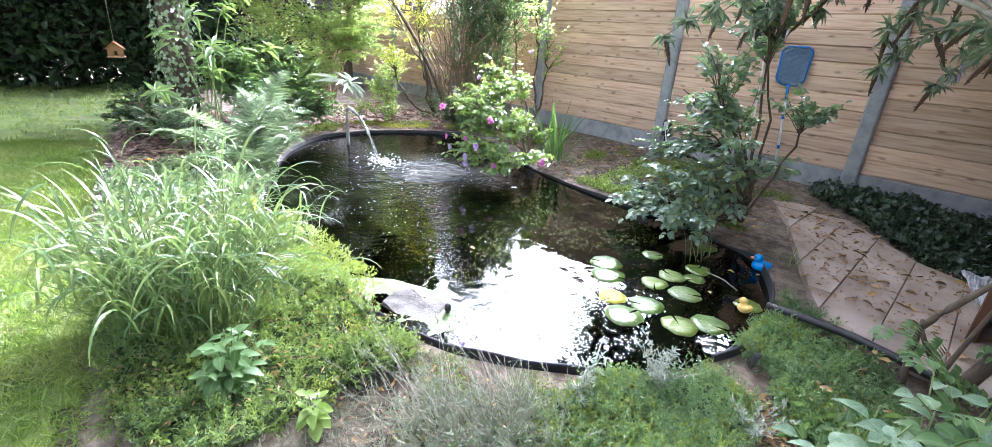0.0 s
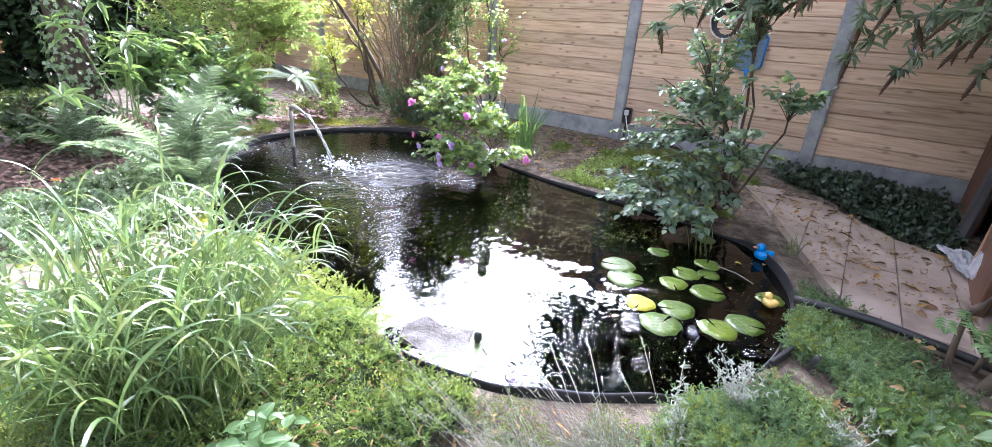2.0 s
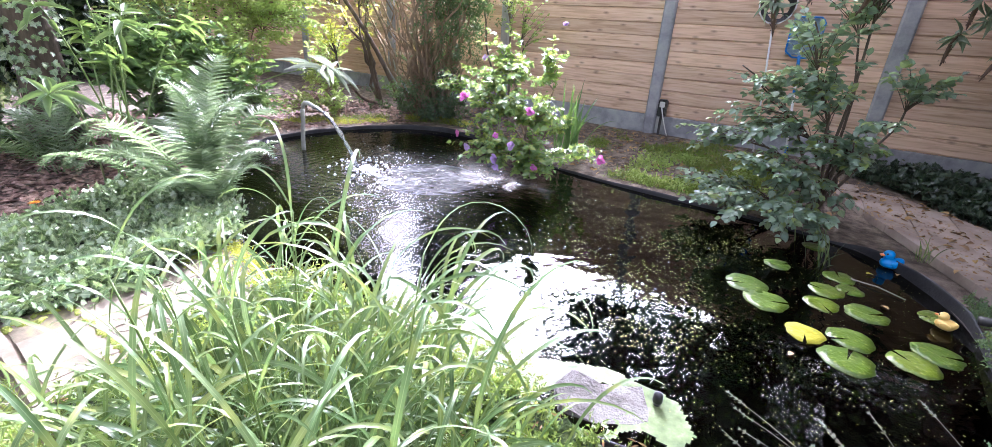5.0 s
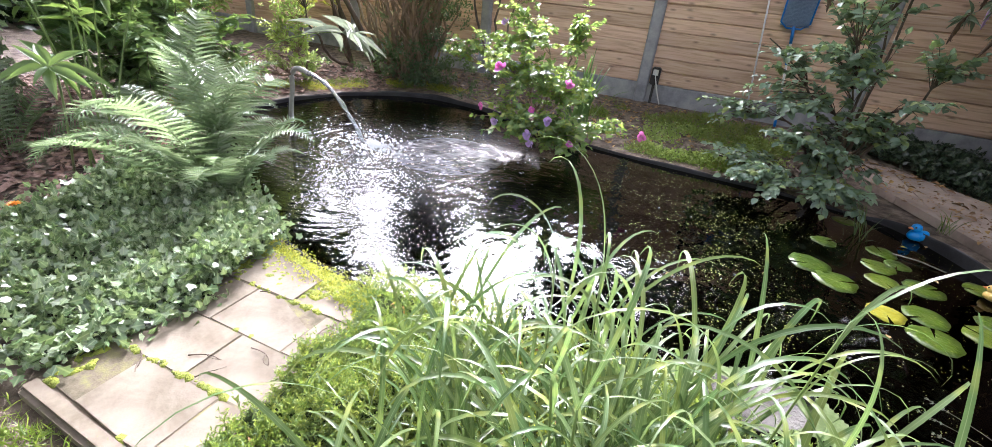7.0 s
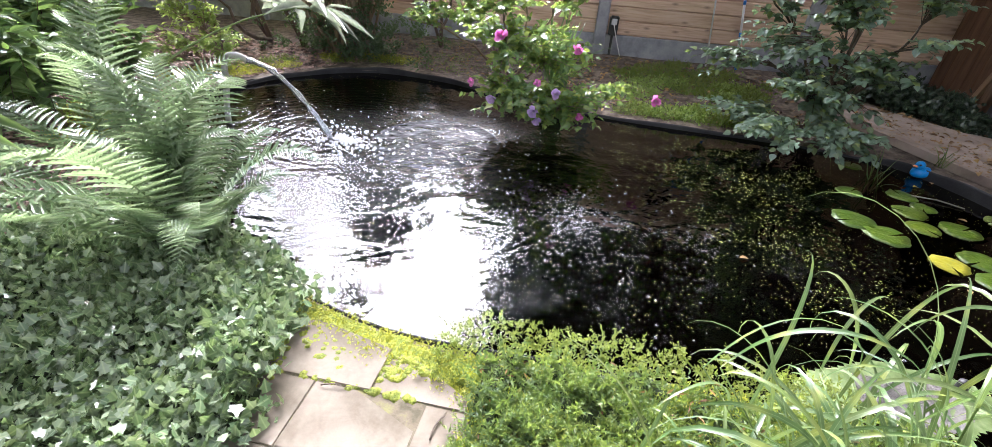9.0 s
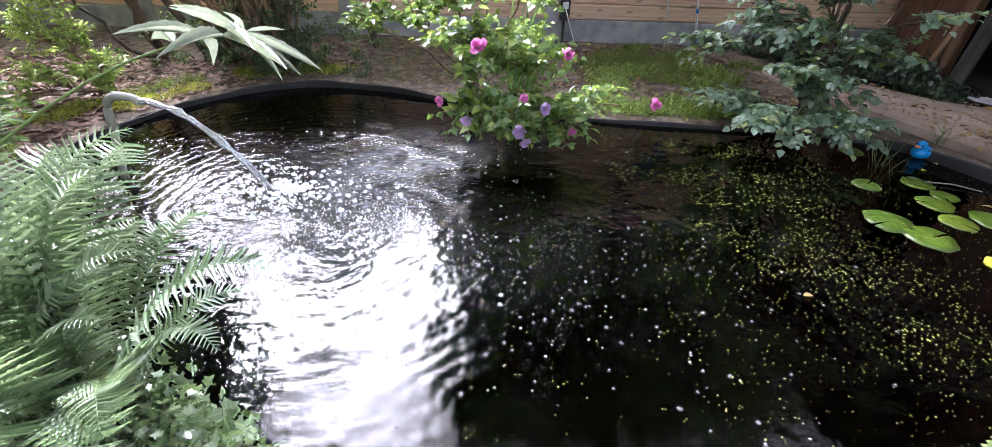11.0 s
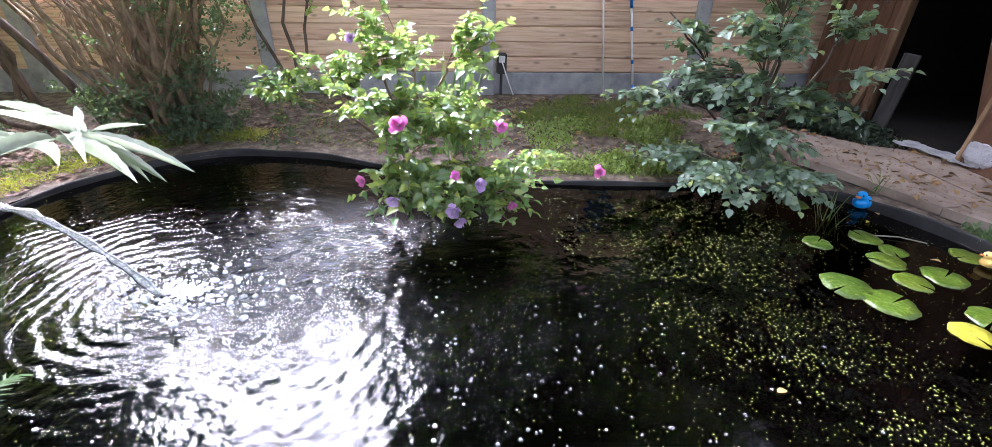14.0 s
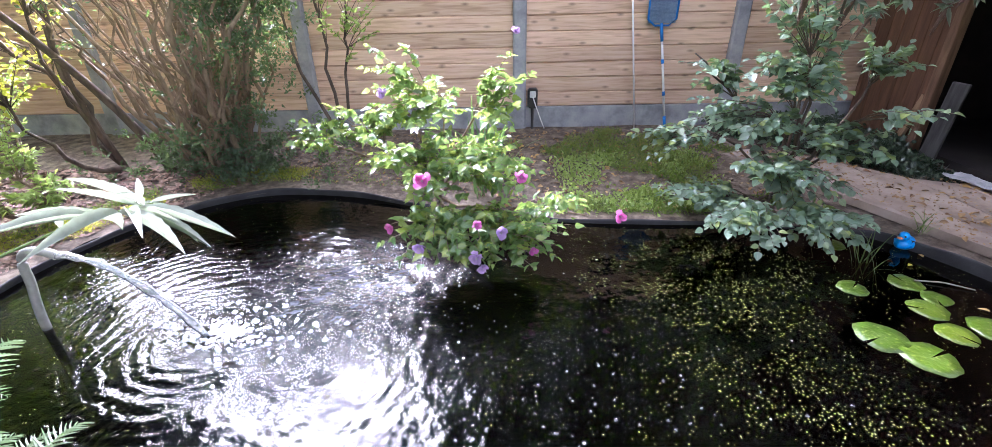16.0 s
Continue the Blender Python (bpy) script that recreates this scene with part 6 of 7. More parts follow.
GREEN_PAD = "green water lily pad floating on the pond"
for x, y, r, turn, mat, lab, cu in ((1.46, -2.62, 0.075, 40, L_PAD, "bright green water lily pad near the reeds", 0.003), (1.345, -2.965, 0.112, 200, L_PAD, GREEN_PAD, 0.0), (1.44, -3.09, 0.112, 20, L_PAD, GREEN_PAD, 0.0), (1.74, -2.58, 0.085, 100, L_PAD, GREEN_PAD, 0.0), (1.78, -2.71, 0.07, 250, L_PAD, GREEN_PAD, 0.0),
                                  (1.68, -2.79, 0.09, 160, L_PAD, GREEN_PAD, 0.0), (1.66, -2.955, 0.085, 300, L_PAD, GREEN_PAD, 0.0), (1.83, -2.93, 0.1, 30, L_PAD, GREEN_PAD, 0.003), (1.74, -3.39, 0.11, 80, L_PAD, "large spotted green water lily pad", 0.0), (1.76, -3.21, 0.1, 210, L_PAD, GREEN_PAD, 0.0),
                                  (1.96, -3.25, 0.1, 140, L_PAD, GREEN_PAD, 0.0), (2.05, -3.12, 0.1, 10, L_PAD, GREEN_PAD, 0.004), (1.6, -3.28, 0.085, 270, L_PADY, "yellowing water lily pad at the edge of the group", 0.004), (1.63, -2.2, 0.075, 60, L_PAD, GREEN_PAD, 0.0), (2.1, -2.77, 0.08, 190, L_PAD, GREEN_PAD, 0.002)):
    lily_pad(x, y, r * 0.86, turn, mat, lab, cu)


def duck(name, x, y, z, s, turn, body_mat, label):
    d = empty(name, x, y, z, label, "toy duck", "floating toy ducks")
    d.rotation_euler = (0, 0, radians(turn))

    def blob(c, r, squash=None):
        bm = bmesh.new()
        bmesh.ops.create_uvsphere(bm, u_segments=18, v_segments=12, radius=1.0)
        for v in bm.verts:
            q = v.co.copy()
            if squash:
                q = squash(q)
            v.co = Vector((c[0] + q.x * r[0], c[1] + q.y * r[1], c[2] + q.z * r[2])) * s
        for f in bm.faces:
            f.smooth = True
        return bm

    def tail(q):
        q = q.copy()
        if q.x < -0.4:
            q.z += 0.9 * (-q.x - 0.4)
        q.z = max(q.z, -0.65)
        return q
    part("body", blob((0, 0, 0.28), (0.56, 0.42, 0.36), tail), body_mat, d)
    part("head", blob((0.26, 0, 0.76), (0.28, 0.27, 0.27)), body_mat, d)
    part("beak", blob((0.56, 0, 0.72), (0.16, 0.14, 0.06)), BEAK, d, "orange beak")
    for side in (-1, 1):
        part("wing", blob((-0.08, side * 0.4, 0.34), (0.3, 0.08, 0.2)), body_mat, d)
        part("eye", blob((0.44, side * 0.16, 0.84), (0.05, 0.05, 0.06)), BLACK, d)


duck("rubber_duck", 1.982, -2.247, 0.0, 0.098, 200, DUCK_BLUE, "blue rubber duck floating at the pond edge")
duck("rubber_duck", 2.11, -2.86, 0.004, 0.07, 150, DUCK_YELLOW, "small yellow rubber duck against the bank")


def stone_slab():
    pts = [(-0.16, -0.03), (-0.13, 0.07), (-0.02, 0.06), (0.1, 0.13), (0.15, 0.04), (0.16, -0.02), (0.02, -0.11), (-0.09, -0.13)]
    bm = bmesh.new()
    rows = []
    for z, f in ((-0.06, 0.95), (0.018, 1.03), (0.03, 0.97)):
        rows.append([bm.verts.new((x * f + rng.normal() * 0.004, y * f + rng.normal() * 0.004, z + rng.normal() * 0.003)) for x, y in pts])
    for a, b in zip(rows, rows[1:]):
        for i in range(8):
            bm.faces.new((a[i], a[(i + 1) % 8], b[(i + 1) % 8], b[i]))
    bm.faces.new(rows[-1])
    bmesh.ops.triangulate(bm, faces=[f for f in bm.faces if len(f.verts) > 4])
    bmesh.ops.subdivide_edges(bm, edges=bm.edges[:], cuts=2)
    for v in bm.verts:
        v.co.z += 0.006 * float(rough(v.co.x * 12, v.co.y * 12, 1.0, 2.0))
    tagged(part("stone_slab", bm, STONE, at=pose(1.04, -4.14, -0.023)), "flat grey stone lying at the pond edge", "stone")
    # its plinth keeps it up
    tagged(part("support_block", box_bm(-0.12, 0.12, -0.08, 0.08, -0.2, -0.06, 0.01), STONE, at=pose(1.04, -4.14, 0)), "submerged block under the flat stone", "stone")


def nozzle():
    n = empty("fountain_nozzle", 1.2, -4.06, -0.17, "small black fountain nozzle beside the flat stone", "fountain nozzle")
    acc = Acc()
    tube(acc, [(0, 0, 0), (0, 0, 0.19)], 0.01, 0.01, 10)
    part("body", acc.mesh("body", True), BLACK, n)
    acc = Acc()
    tube(acc, [(0, 0, 0.18), (0, 0, 0.19), (0, 0, 0.215), (0, 0, 0.222)], [0.013, 0.017, 0.015, 0.006], 0, 10)
    part("cap", acc.mesh("cap", True), BLACK, n)


def fountain():
    f = empty("spout_pipe", -2.1, -2.88, -0.5, "bent plastic pipe spouting water into the pond", "fountain")
    acc = Acc()
    low = Acc()
    tube(low, curve((-0.1, 0.05, 0), (-0.1, 0.05, 0.3), (-0.09, 0.045, 0.49), 6), 0.017, 0.017, 10)
    part("submerged_pipe", low.mesh("submerged_pipe", True), MURK_PIPE, f, "pipe under water, darkened for the murk")
    pts = np.concatenate([curve((-0.09, 0.045, 0.49), (-0.06, 0.02, 0.6), (0.0, 0.0, 0.76), 6), curve((0.01, -0.005, 0.8), (0.025, -0.02, 0.93), (0.12, -0.035, 0.935), 8), curve((0.16, -0.035, 0.93), (0.18, -0.035, 0.925), (0.2, -0.035, 0.91), 3)])
    tube(acc, pts, 0.017, 0.017, 10)
    part("pipe", acc.mesh("pipe", True), PIPE, f)
    jet = Acc()
    p0 = np.array((0.19, -0.035, 0.915))
    u = np.linspace(0, 1, 22)
    dx, dy = JET[0] + 2.1 - p0[0], JET[1] + 2.88 - p0[1]
    path = np.stack([p0[0] + dx * u, p0[1] + dy * u, p0[2] - 0.01 * u - (p0[2] - 0.5 - 0.01) * u ** 2], 1)
    rad = 0.014 + 0.003 * np.sin(u * 23) + 0.003 * np.sin(u * 41 + 1) + 0.002 * np.sin(u * 77)
    tube(jet, path + rng.normal(size=path.shape) * 0.0015, rad, 0, 8)
    part("water_jet", jet.mesh("water_jet", True), GLASS, f, "clear arc of falling water")
    drops = Acc()
    for k in range(260):
        a, r = rng.uniform(0, 6.28), abs(rng.normal()) * 0.11
        dome(drops, JET[0] + 0.1 + 1.7 * r * math.cos(a), JET[1] + 0.02 + r * math.sin(a), 0.002, rng.uniform(0.004, 0.014), rng.uniform(0.003, 0.01), 6)
    tagged(part("splash_foam", drops.mesh("splash_foam", True), FOAM), "white foam where the jet meets the water", "foam", kind="stuff")


def glass_mat():
    m, n, l, b = nodes("clear water")
    b.inputs["Base Color"].default_value = (0.95, 0.97, 0.97, 1)
    b.inputs["Transmission Weight"].default_value = 0.8
    b.inputs["Roughness"].default_value = 0.12
    b.inputs["IOR"].default_value = 1.33
    f = noise_tex(n, l, 60.0, 2.0)
    bump(n, l, b, f, 0.6, 0.01)
    return m


GLASS = glass_mat()
FOAM = plain_mat("foam", (0.7, 0.72, 0.72), (0.85, 0.86, 0.86), 60.0, 0.4, bump_=0.3)


def floats():
    """Duckweed and petals on the surface."""
    acc = Acc()
    area = [(0.2, -2.08), (1.4, -2.15), (1.4, -2.45), (1.2, -2.7), (1.15, -3.1), (1.3, -3.4), (1.15, -3.85), (0.8, -3.8), (0.6, -3.3), (0.35, -2.9), (0.15, -2.5)]
    n = 1700
    xy = scatter(area, n, lambda x, y: 0.8 * rough(x * 1.0, y * 1.8, 3.0, 5.0) + 0.9 * rough(x, y, 11.0, 2.0) + 1.5 * rng.random(np.shape(x)) > 1.0)
    disc = np.array([(0, 0, 0.001)] + [(math.cos(a), math.sin(a), 0) for a in np.linspace(0, 2 * math.pi, 5, endpoint=False)])
    tri = np.array([(0, 1 + i, 1 + (i + 1) % 5) for i in range(5)])

    def put(acc, xy, lo, hi):
        for (x, y) in xy:
            r = rng.uniform(lo, hi)
            a = rng.uniform(0, 6.28)
            c, s = math.cos(a), math.sin(a)
            v = disc * np.array((r, r * rng.uniform(0.5, 1.0), 1.0))
            v = np.stack([c * v[:, 0] - s * v[:, 1] + x, s * v[:, 0] + c * v[:, 1] + y, v[:, 2] + 0.0015], 1)
            acc.add(v, tri)
    put(acc, xy, 0.0012, 0.0042)
    xy = scatter(EDGE, 4200, lambda x, y: wet(x, y, -0.04) & (rng.random(np.shape(x)) < 0.35 + 0.65 * (x > 0.2)))
    put(acc, xy, 0.001, 0.0028)
    tagged(part("duckweed", acc, L_WEED), "yellow green duckweed flecks on dark water", "duckweed", kind="stuff")
    acc = Acc()
    p = np.array(JET) + rng.normal(size=(300, 2)) * np.array((0.7, 0.6)) + np.array((0.65, -0.1))
    p = p[wet(p[:, 0], p[:, 1], -0.05)]
    for x, y in p:
        r = rng.uniform(0.002, 0.008) * (1.0 if x < -0.3 else 0.65)
        dome(acc, x, y, 0.001, r, r * 0.5, 6)
    tagged(part("bubbles", acc.mesh("bubbles", True), FLECK), "pale bubbles and petals drifting from the jet", "bubbles", kind="stuff")
    acc = Acc()
    p = np.array((-0.2, -3.5)) + rng.normal(size=(230, 2)) * np.array((0.5, 0.38))
    p = p[wet(p[:, 0], p[:, 1], -0.05)]
    for x, y in p:
        r = rng.uniform(0.003, 0.0075)
        dome(acc, x, y, 0.001, r, r * 0.7, 8)
    tagged(part("clear_bubbles", acc.mesh("clear_bubbles", True), GLASS), "clear round bubbles floating on the dark water", "bubbles", kind="stuff")
    # algae by the stone: a thin film with a ragged outline
    step = 0.011
    gx, gy = np.meshgrid(np.arange(0.5, 1.6, step), np.arange(-4.36, -3.9, step), indexing="ij")
    ok = inside([(0.55, -4.3), (0.78, -4.08), (1.0, -3.98), (1.26, -4.0), (1.34, -4.12), (1.3, -4.26), (1.15, -4.34), (0.9, -4.34)], gx, gy) & wet(gx, gy, -0.012) & (rough(gx, gy, 5.0, 1.0) + 0.35 * rough(gx, gy, 23.0, 4.0) > -0.35)
    z = 0.0022 + 0.0012 * rough(gx, gy, 30.0, 2.0)
    idx = np.arange(gx.size).reshape(gx.shape)
    q = ok[:-1, :-1] & ok[1:, :-1] & ok[1:, 1:] & ok[:-1, 1:]
    a, b, c, d = idx[:-1, :-1][q], idx[1:, :-1][q], idx[1:, 1:][q], idx[:-1, 1:][q]
    acc = Acc()
    acc.add(np.stack([gx.ravel(), gy.ravel(), z.ravel()], 1), np.concatenate([np.stack([a, b, c], 1), np.stack([a, c, d], 1)]))
    tagged(part("algae", acc.mesh("algae", True), ALGAE), "pale green algae film round the flat stone", "algae", kind="stuff")


def floating_bits():
    acc = Acc()
    tube(acc, [(1.79, -2.57, 0.006), (1.9, -2.6, 0.012), (2.0, -2.66, 0.008)], 0.004, 0.003, 5)
    tagged(part("floating_stalk", acc, PALE_TWIG), "pale dead stalk floating by the lily pads", "stalk")
    for k, (x, y, a, m) in enumerate(((1.86, -2.44, 20, L_PADY), (1.92, -2.82, 130, LITTER), (1.55, -3.5, 70, LITTER), (0.7, -3.5, 10, LITTER), (2.0, -2.36, 80, LITTER))):
        acc = Acc()
        leaves(acc, [(0, 0, 0)], [(1, 0, 0.08)], (0, 0, 1), 0.04, 0.022, OVATE)
        tagged(part("floating_leaf", acc, m, at=pose(x, y, 0.006, 0, 0, a)), "yellowed fallen leaf floating on the water", "leaf", "floating leaves")


def marigold(x, y):
    b = empty("marigold", x, y, float(ground_z(x, y)), "orange flower growing through the ivy", "flower")
    acc = Acc()
    tube(acc, curve((0, 0, 0), (0.01, 0, 0.08), (0.02, -0.01, 0.16), 6), 0.003, 0.002, 5)
    part("stem", acc, GREEN_STEM, b)
    head = Acc()
    for ring, (n, r, up) in enumerate(((12, 0.026, 0.3), (9, 0.019, 0.8), (6, 0.012, 1.6))):
        a = np.linspace(0, 2 * np.pi, n, endpoint=False) + ring
        d = unit(np.c_[np.cos(a), np.sin(a), np.full(n, up)])
        leaves(head, np.tile((0.02, -0.01, 0.16), (n, 1)), d, Z, r, 0.012, SMALL)
    part("flower", head, ORANGE, b, "orange petals")


ORANGE = leaf_mat("orange petal", [(0.7, 0.22, 0.01), (0.8, 0.34, 0.02)], (0.9, 0.4, 0.02), 0.5, 0.0, 0.3)
floating_bits()
bloom = empty("fallen_flower", 1.46, -4.18, 0.02, "small fallen lilac blossom floating at the pond rim", "flower")
flower(bloom, 1.46, -4.18, 0.02, (0.2, -0.3, 1.0), 0.032, LILAC)
marigold(-1.6, -4.74)
stone_slab()
nozzle()
fountain()
floats()


def black_pipe():
    acc = Acc()
    pts = np.concatenate([curve((2.2, -2.84, 0.075), (2.32, -2.85, 0.095), (2.5, -2.845, 0.095), 6), curve((2.56, -2.85, 0.095), (2.75, -2.88, 0.09), (3.1, -2.97, 0.085), 6)])
    tube(acc, pts, 0.02, 0.02, 12)
    tagged(part("black_pipe", acc.mesh("black_pipe", True), BLACK), "black plastic hose lying along the slabs", "pipe")
    tagged(part("liner_corner", box_bm(-0.008, 0.008, -0.09, 0.09, 0, 0.045, 0.003), LINER, at=pose(2.22, -3.36, 0.02, 0, 0, -18)), "grey edge board at the pond corner", "edging")
    acc = Acc()
    tube(acc, [(0, 0, -0.02), (0, 0, 0.05), (0, 0, 0.065), (0, 0, 0.075)], [0.006, 0.012, 0.014, 0.007], 0, 10)
    tagged(part("garden_spotlight", acc.mesh("garden_spotlight", True), GREYBOARD, at=pose(2.32, -3.36, 0.05, 15, 10, 0)), "small grey garden spotlight in the planting", "lamp")


def nets():
    # leaf skimmer: blue frame on a white and blue pole
    n = empty("pond_net", 1.36, -0.14, 0.06, "blue pond skimmer net leaning on the fence", "net")
    acc = Acc()
    top = np.array((-0.13, 0.09, 0.92))
    tube(acc, [(0, 0, 0), top], 0.011, 0.011, 8)
    part("pole", acc.mesh("pole", True), WHITE, n)
    for a, b in ((0.0, 0.16), (0.36, 0.4), (0.66, 0.7), (0.86, 1.02)):
        acc = Acc()
        tube(acc, [top * a, top * b], 0.014, 0.014, 8)
        part("sleeve", acc.mesh("sleeve", True), BLUE, n, "blue plastic sleeve")
    bm = bmesh.new()
    w, h = 0.12, 0.34
    outl = [(-0.06, 0), (0.06, 0), (w, 0.05), (w * 1.05, h - 0.04), (w - 0.03, h), (-w + 0.03, h), (-w * 1.05, h - 0.04), (-w, 0.05)]
    acc = Acc()
    loop = np.array([(x, 0, z) for x, z in outl] + [(outl[0][0], 0, outl[0][1])]) + top
    tube(acc, loop, 0.009, 0.009, 6)
    bm.free()
    part("frame", acc.mesh("frame", True), BLUE, n)
    acc = Acc()
    for k in range(22):
        x = -w + 2 * w * (k + 0.5) / 22
        tube(acc, [top + (x, 0.006, 0.02), top + (x, 0.03, h * 0.5), top + (x, 0.006, h - 0.01)], 0.0016, 0.0016, 3)
    for k in range(30):
        z = 0.02 + (h - 0.03) * k / 29
        tube(acc, [top + (-w, 0.006, z), top + (0, 0.03 * math.sin(math.pi * k / 29), z), top + (w, 0.006, z)], 0.0016, 0.0016, 3)
    acc2 = Acc()
    v = []
    for i in range(7):
        for j in range(7):
            x, z = -w + 2 * w * i / 6, 0.02 + (h - 0.03) * j / 6
            v.append(top + (x, 0.008 + 0.03 * math.sin(math.pi * i / 6) * math.sin(math.pi * j / 6), z))
    t = []
    for i in range(6):
        for j in range(6):
            a = i * 7 + j
            t += [(a, a + 7, a + 8), (a, a + 8, a + 1)]
    acc2.add(v, t)
    part("mesh_bag", acc2, NETTING, n, "fine blue mesh")
    part("mesh_threads", acc, NETTING, n)
    # landing net: white pole, open fork and black bag
    n = empty("landing_net", 1.08, -0.12, 0.06, "black landing net on a thin white pole", "net")
    top = np.array((-0.13, 0.07, 1.2))
    acc = Acc()
    tube(acc, [(0, 0, 0), top], 0.008, 0.008, 8)
    part("pole", acc.mesh("pole", True), WHITE, n)
    acc = Acc()
    a = np.linspace(-0.5 * math.pi, 1.5 * math.pi, 20)
    tube(acc, np.stack([0.15 * np.cos(a), 0 * a, 0.16 + 0.17 * np.sin(a)], 1) + top, 0.006, 0.006, 6)
    part("hoop", acc.mesh("hoop", True), WHITE, n)
    acc = Acc()
    v, t = [], []
    for i in range(9):
        for j in range(12):
            b = 2 * math.pi * j / 12
            r = 0.145 * math.cos(i / 8 * 1.45)
            v.append(top + (r * math.cos(b), 0.02 + 0.05 * math.sin(i / 8 * 1.5), 0.16 + r * 1.1 * math.sin(b) - 0.06 * i / 8))
    for i in range(8):
        for j in range(12):
            p, q = i * 12 + j, i * 12 + (j + 1) % 12
            t += [(p, q, q + 12), (p, q + 12, p + 12)]
    acc.add(v, t)
    part("bag", acc.mesh("bag", True), BLACK, n, "black mesh bag")


def socket():
    s = empty("garden_socket", 0.12, -0.06, 0.09, "grey outdoor socket on a stake with a white cable", "socket")
    part("stake", box_bm(-0.012, 0.012, -0.01, 0.01, -0.05, 0.25, 0.003), GREYBOARD, s)
    part("housing", box_bm(-0.045, 0.045, -0.035, 0.035, 0.2, 0.38, 0.01, 2), BLACK, s)
    part("socket_face", box_bm(-0.028, 0.028, -0.044, -0.036, 0.3, 0.36, 0.004, 2), WHITE, s, "white socket face")
    acc = Acc()
    tube(acc, curve((0, -0.05, 0.31), (0.05, -0.09, 0.16), (0.11, -0.06, 0.02), 10), 0.006, 0.006, 6)
    part("cable", acc.mesh("cable", True), WHITE, s)


black_pipe()
nets()
socket()


# ---- shed ----
def shed():
    s = empty("shed", 3.08, -1.6, 0.06, "dark brown wooden shed with an open doorway", "shed")

    def wall(y0, y1, z0=0.0, z1=2.2, x=0.0, lean=0.0):
        y = y0
        while y < y1 - 0.01:
            w = min(0.125, y1 - y)
            bm = box_bm(x, x + 0.022, y - s.location.y + 0.002, y - s.location.y + w - 0.002, z0 - 0.02, z1, 0.003)
            for v in bm.verts:
                v.co.y += lean * v.co.z
            part("board", bm, SHED, s)
            y += w
    wall(-0.86, -0.06)
    wall(-3.4, -1.79, lean=0.32)
    wall(-1.12, -0.86, 1.95, 2.2)
    part("corner_post", box_bm(-0.075, -0.005, 0.66, 0.73, -0.02, 2.2, 0.006), SHEDPOST, s, "raw timber post")
    part("rear_wall", box_bm(1.9, 1.93, -1.8, 1.55, -0.05, 2.2), UNLIT_INSIDE, s)
    part("side_wall", box_bm(0.03, 1.9, -1.83, -1.8, -0.05, 2.2), UNLIT_INSIDE, s)
    part("fence_side_wall", box_bm(0.03, 1.9, 1.51, 1.54, -0.05, 2.2), UNLIT_INSIDE, s)
    part("floor_board", box_bm(0.03, 1.9, -1.8, 1.51, -0.02, 0.05), UNLIT_INSIDE, s)
    # Unseen roof; its wide overhang is added to shade the fence panel.
    bm = box_bm(-0.8, 2.05, -1.95, 1.6, 2.2, 2.26, 0.01)
    part("roof", bm, GREYBOARD, s)
    # door leaf swung out of the doorway, leaning a little
    bm = box_bm(0, 0.04, -0.55, 0.0, 0.0, 1.95, 0.005)
    part("door", bm, SHED, s, at=pose(-0.14, -0.24, 0.0, 4, 0, -4))
    part("door_edge", box_bm(-0.006, 0.05, 0.0, 0.03, 0.0, 1.95, 0.004), RAW, s, "pale worn door edge", at=pose(-0.14, -0.238, 0.0, 4, 0, -4))
    bm = box_bm(-0.055, 0.055, -0.012, 0.012, 0.0, 0.57, 0.005)
    for v in bm.verts:
        v.co.x += 0.02 * math.sin(v.co.z * 5)
    tagged(part("grey_board", bm, GREYBOARD, at=pose(2.98, -1.12, 0.09, 0, 3, -70)), "weathered grey board leaning in the shed doorway", "board")
    tagged(part("timber_offcut", box_bm(-0.016, 0.016, -0.026, 0.026, 0.0, 0.44, 0.004), RAW, at=pose(3.03, -0.74, 0.08, 12, 4, 0)), "pale sawn timber piece leaning on the shed wall", "timber")
    # plastic bag by the door
    bm = bmesh.new()
    bmesh.ops.create_icosphere(bm, subdivisions=4, radius=1.0)
    for v in bm.verts:
        q = v.co.copy()
        k = 1 + 0.18 * noise.noise(q * 2.2) + 0.1 * noise.noise(q * 6)
        v.co = Vector((q.x * 0.07 * k, q.y * 0.2 * k, max(-0.1, q.z * 0.13 * k)))
    for f in bm.faces:
        f.smooth = False
    tagged(part("plastic_bag", bm, BAGGY, at=pose(2.99, -2.0, 0.185, 0, 0, 4)), "crumpled white translucent plastic bag by the shed", "bag")
    # Pale concrete threshold at the doorway, built as a low uneven strip.
    bm = bmesh.new()
    bmesh.ops.create_grid(bm, x_segments=24, y_segments=14, size=0.5)
    for v in bm.verts:
        v.co = Vector((v.co.x * 0.16, v.co.y * 0.55, 0.012 + 0.018 * noise.noise(Vector((v.co.x * 7, v.co.y * 7, 3))) + 0.01 * noise.noise(v.co * 20)))
    tagged(part("plastic_sheet", bm, CONCRETE, at=pose(2.95, -1.7, 0.098, 0, 0, 10)), "pale grey concrete threshold strip at the shed doorway", "plastic sheet")


def bag_mat():
    m, n, l, b = nodes("white plastic film")
    b.inputs["Base Color"].default_value = (0.62, 0.64, 0.66, 1)
    b.inputs["Transmission Weight"].default_value = 0.35
    b.inputs["Roughness"].default_value = 0.25
    bump(n, l, b, noise_tex(n, l, 18.0, 5.0), 0.8, 0.02)
    return m


BAGGY = bag_mat()
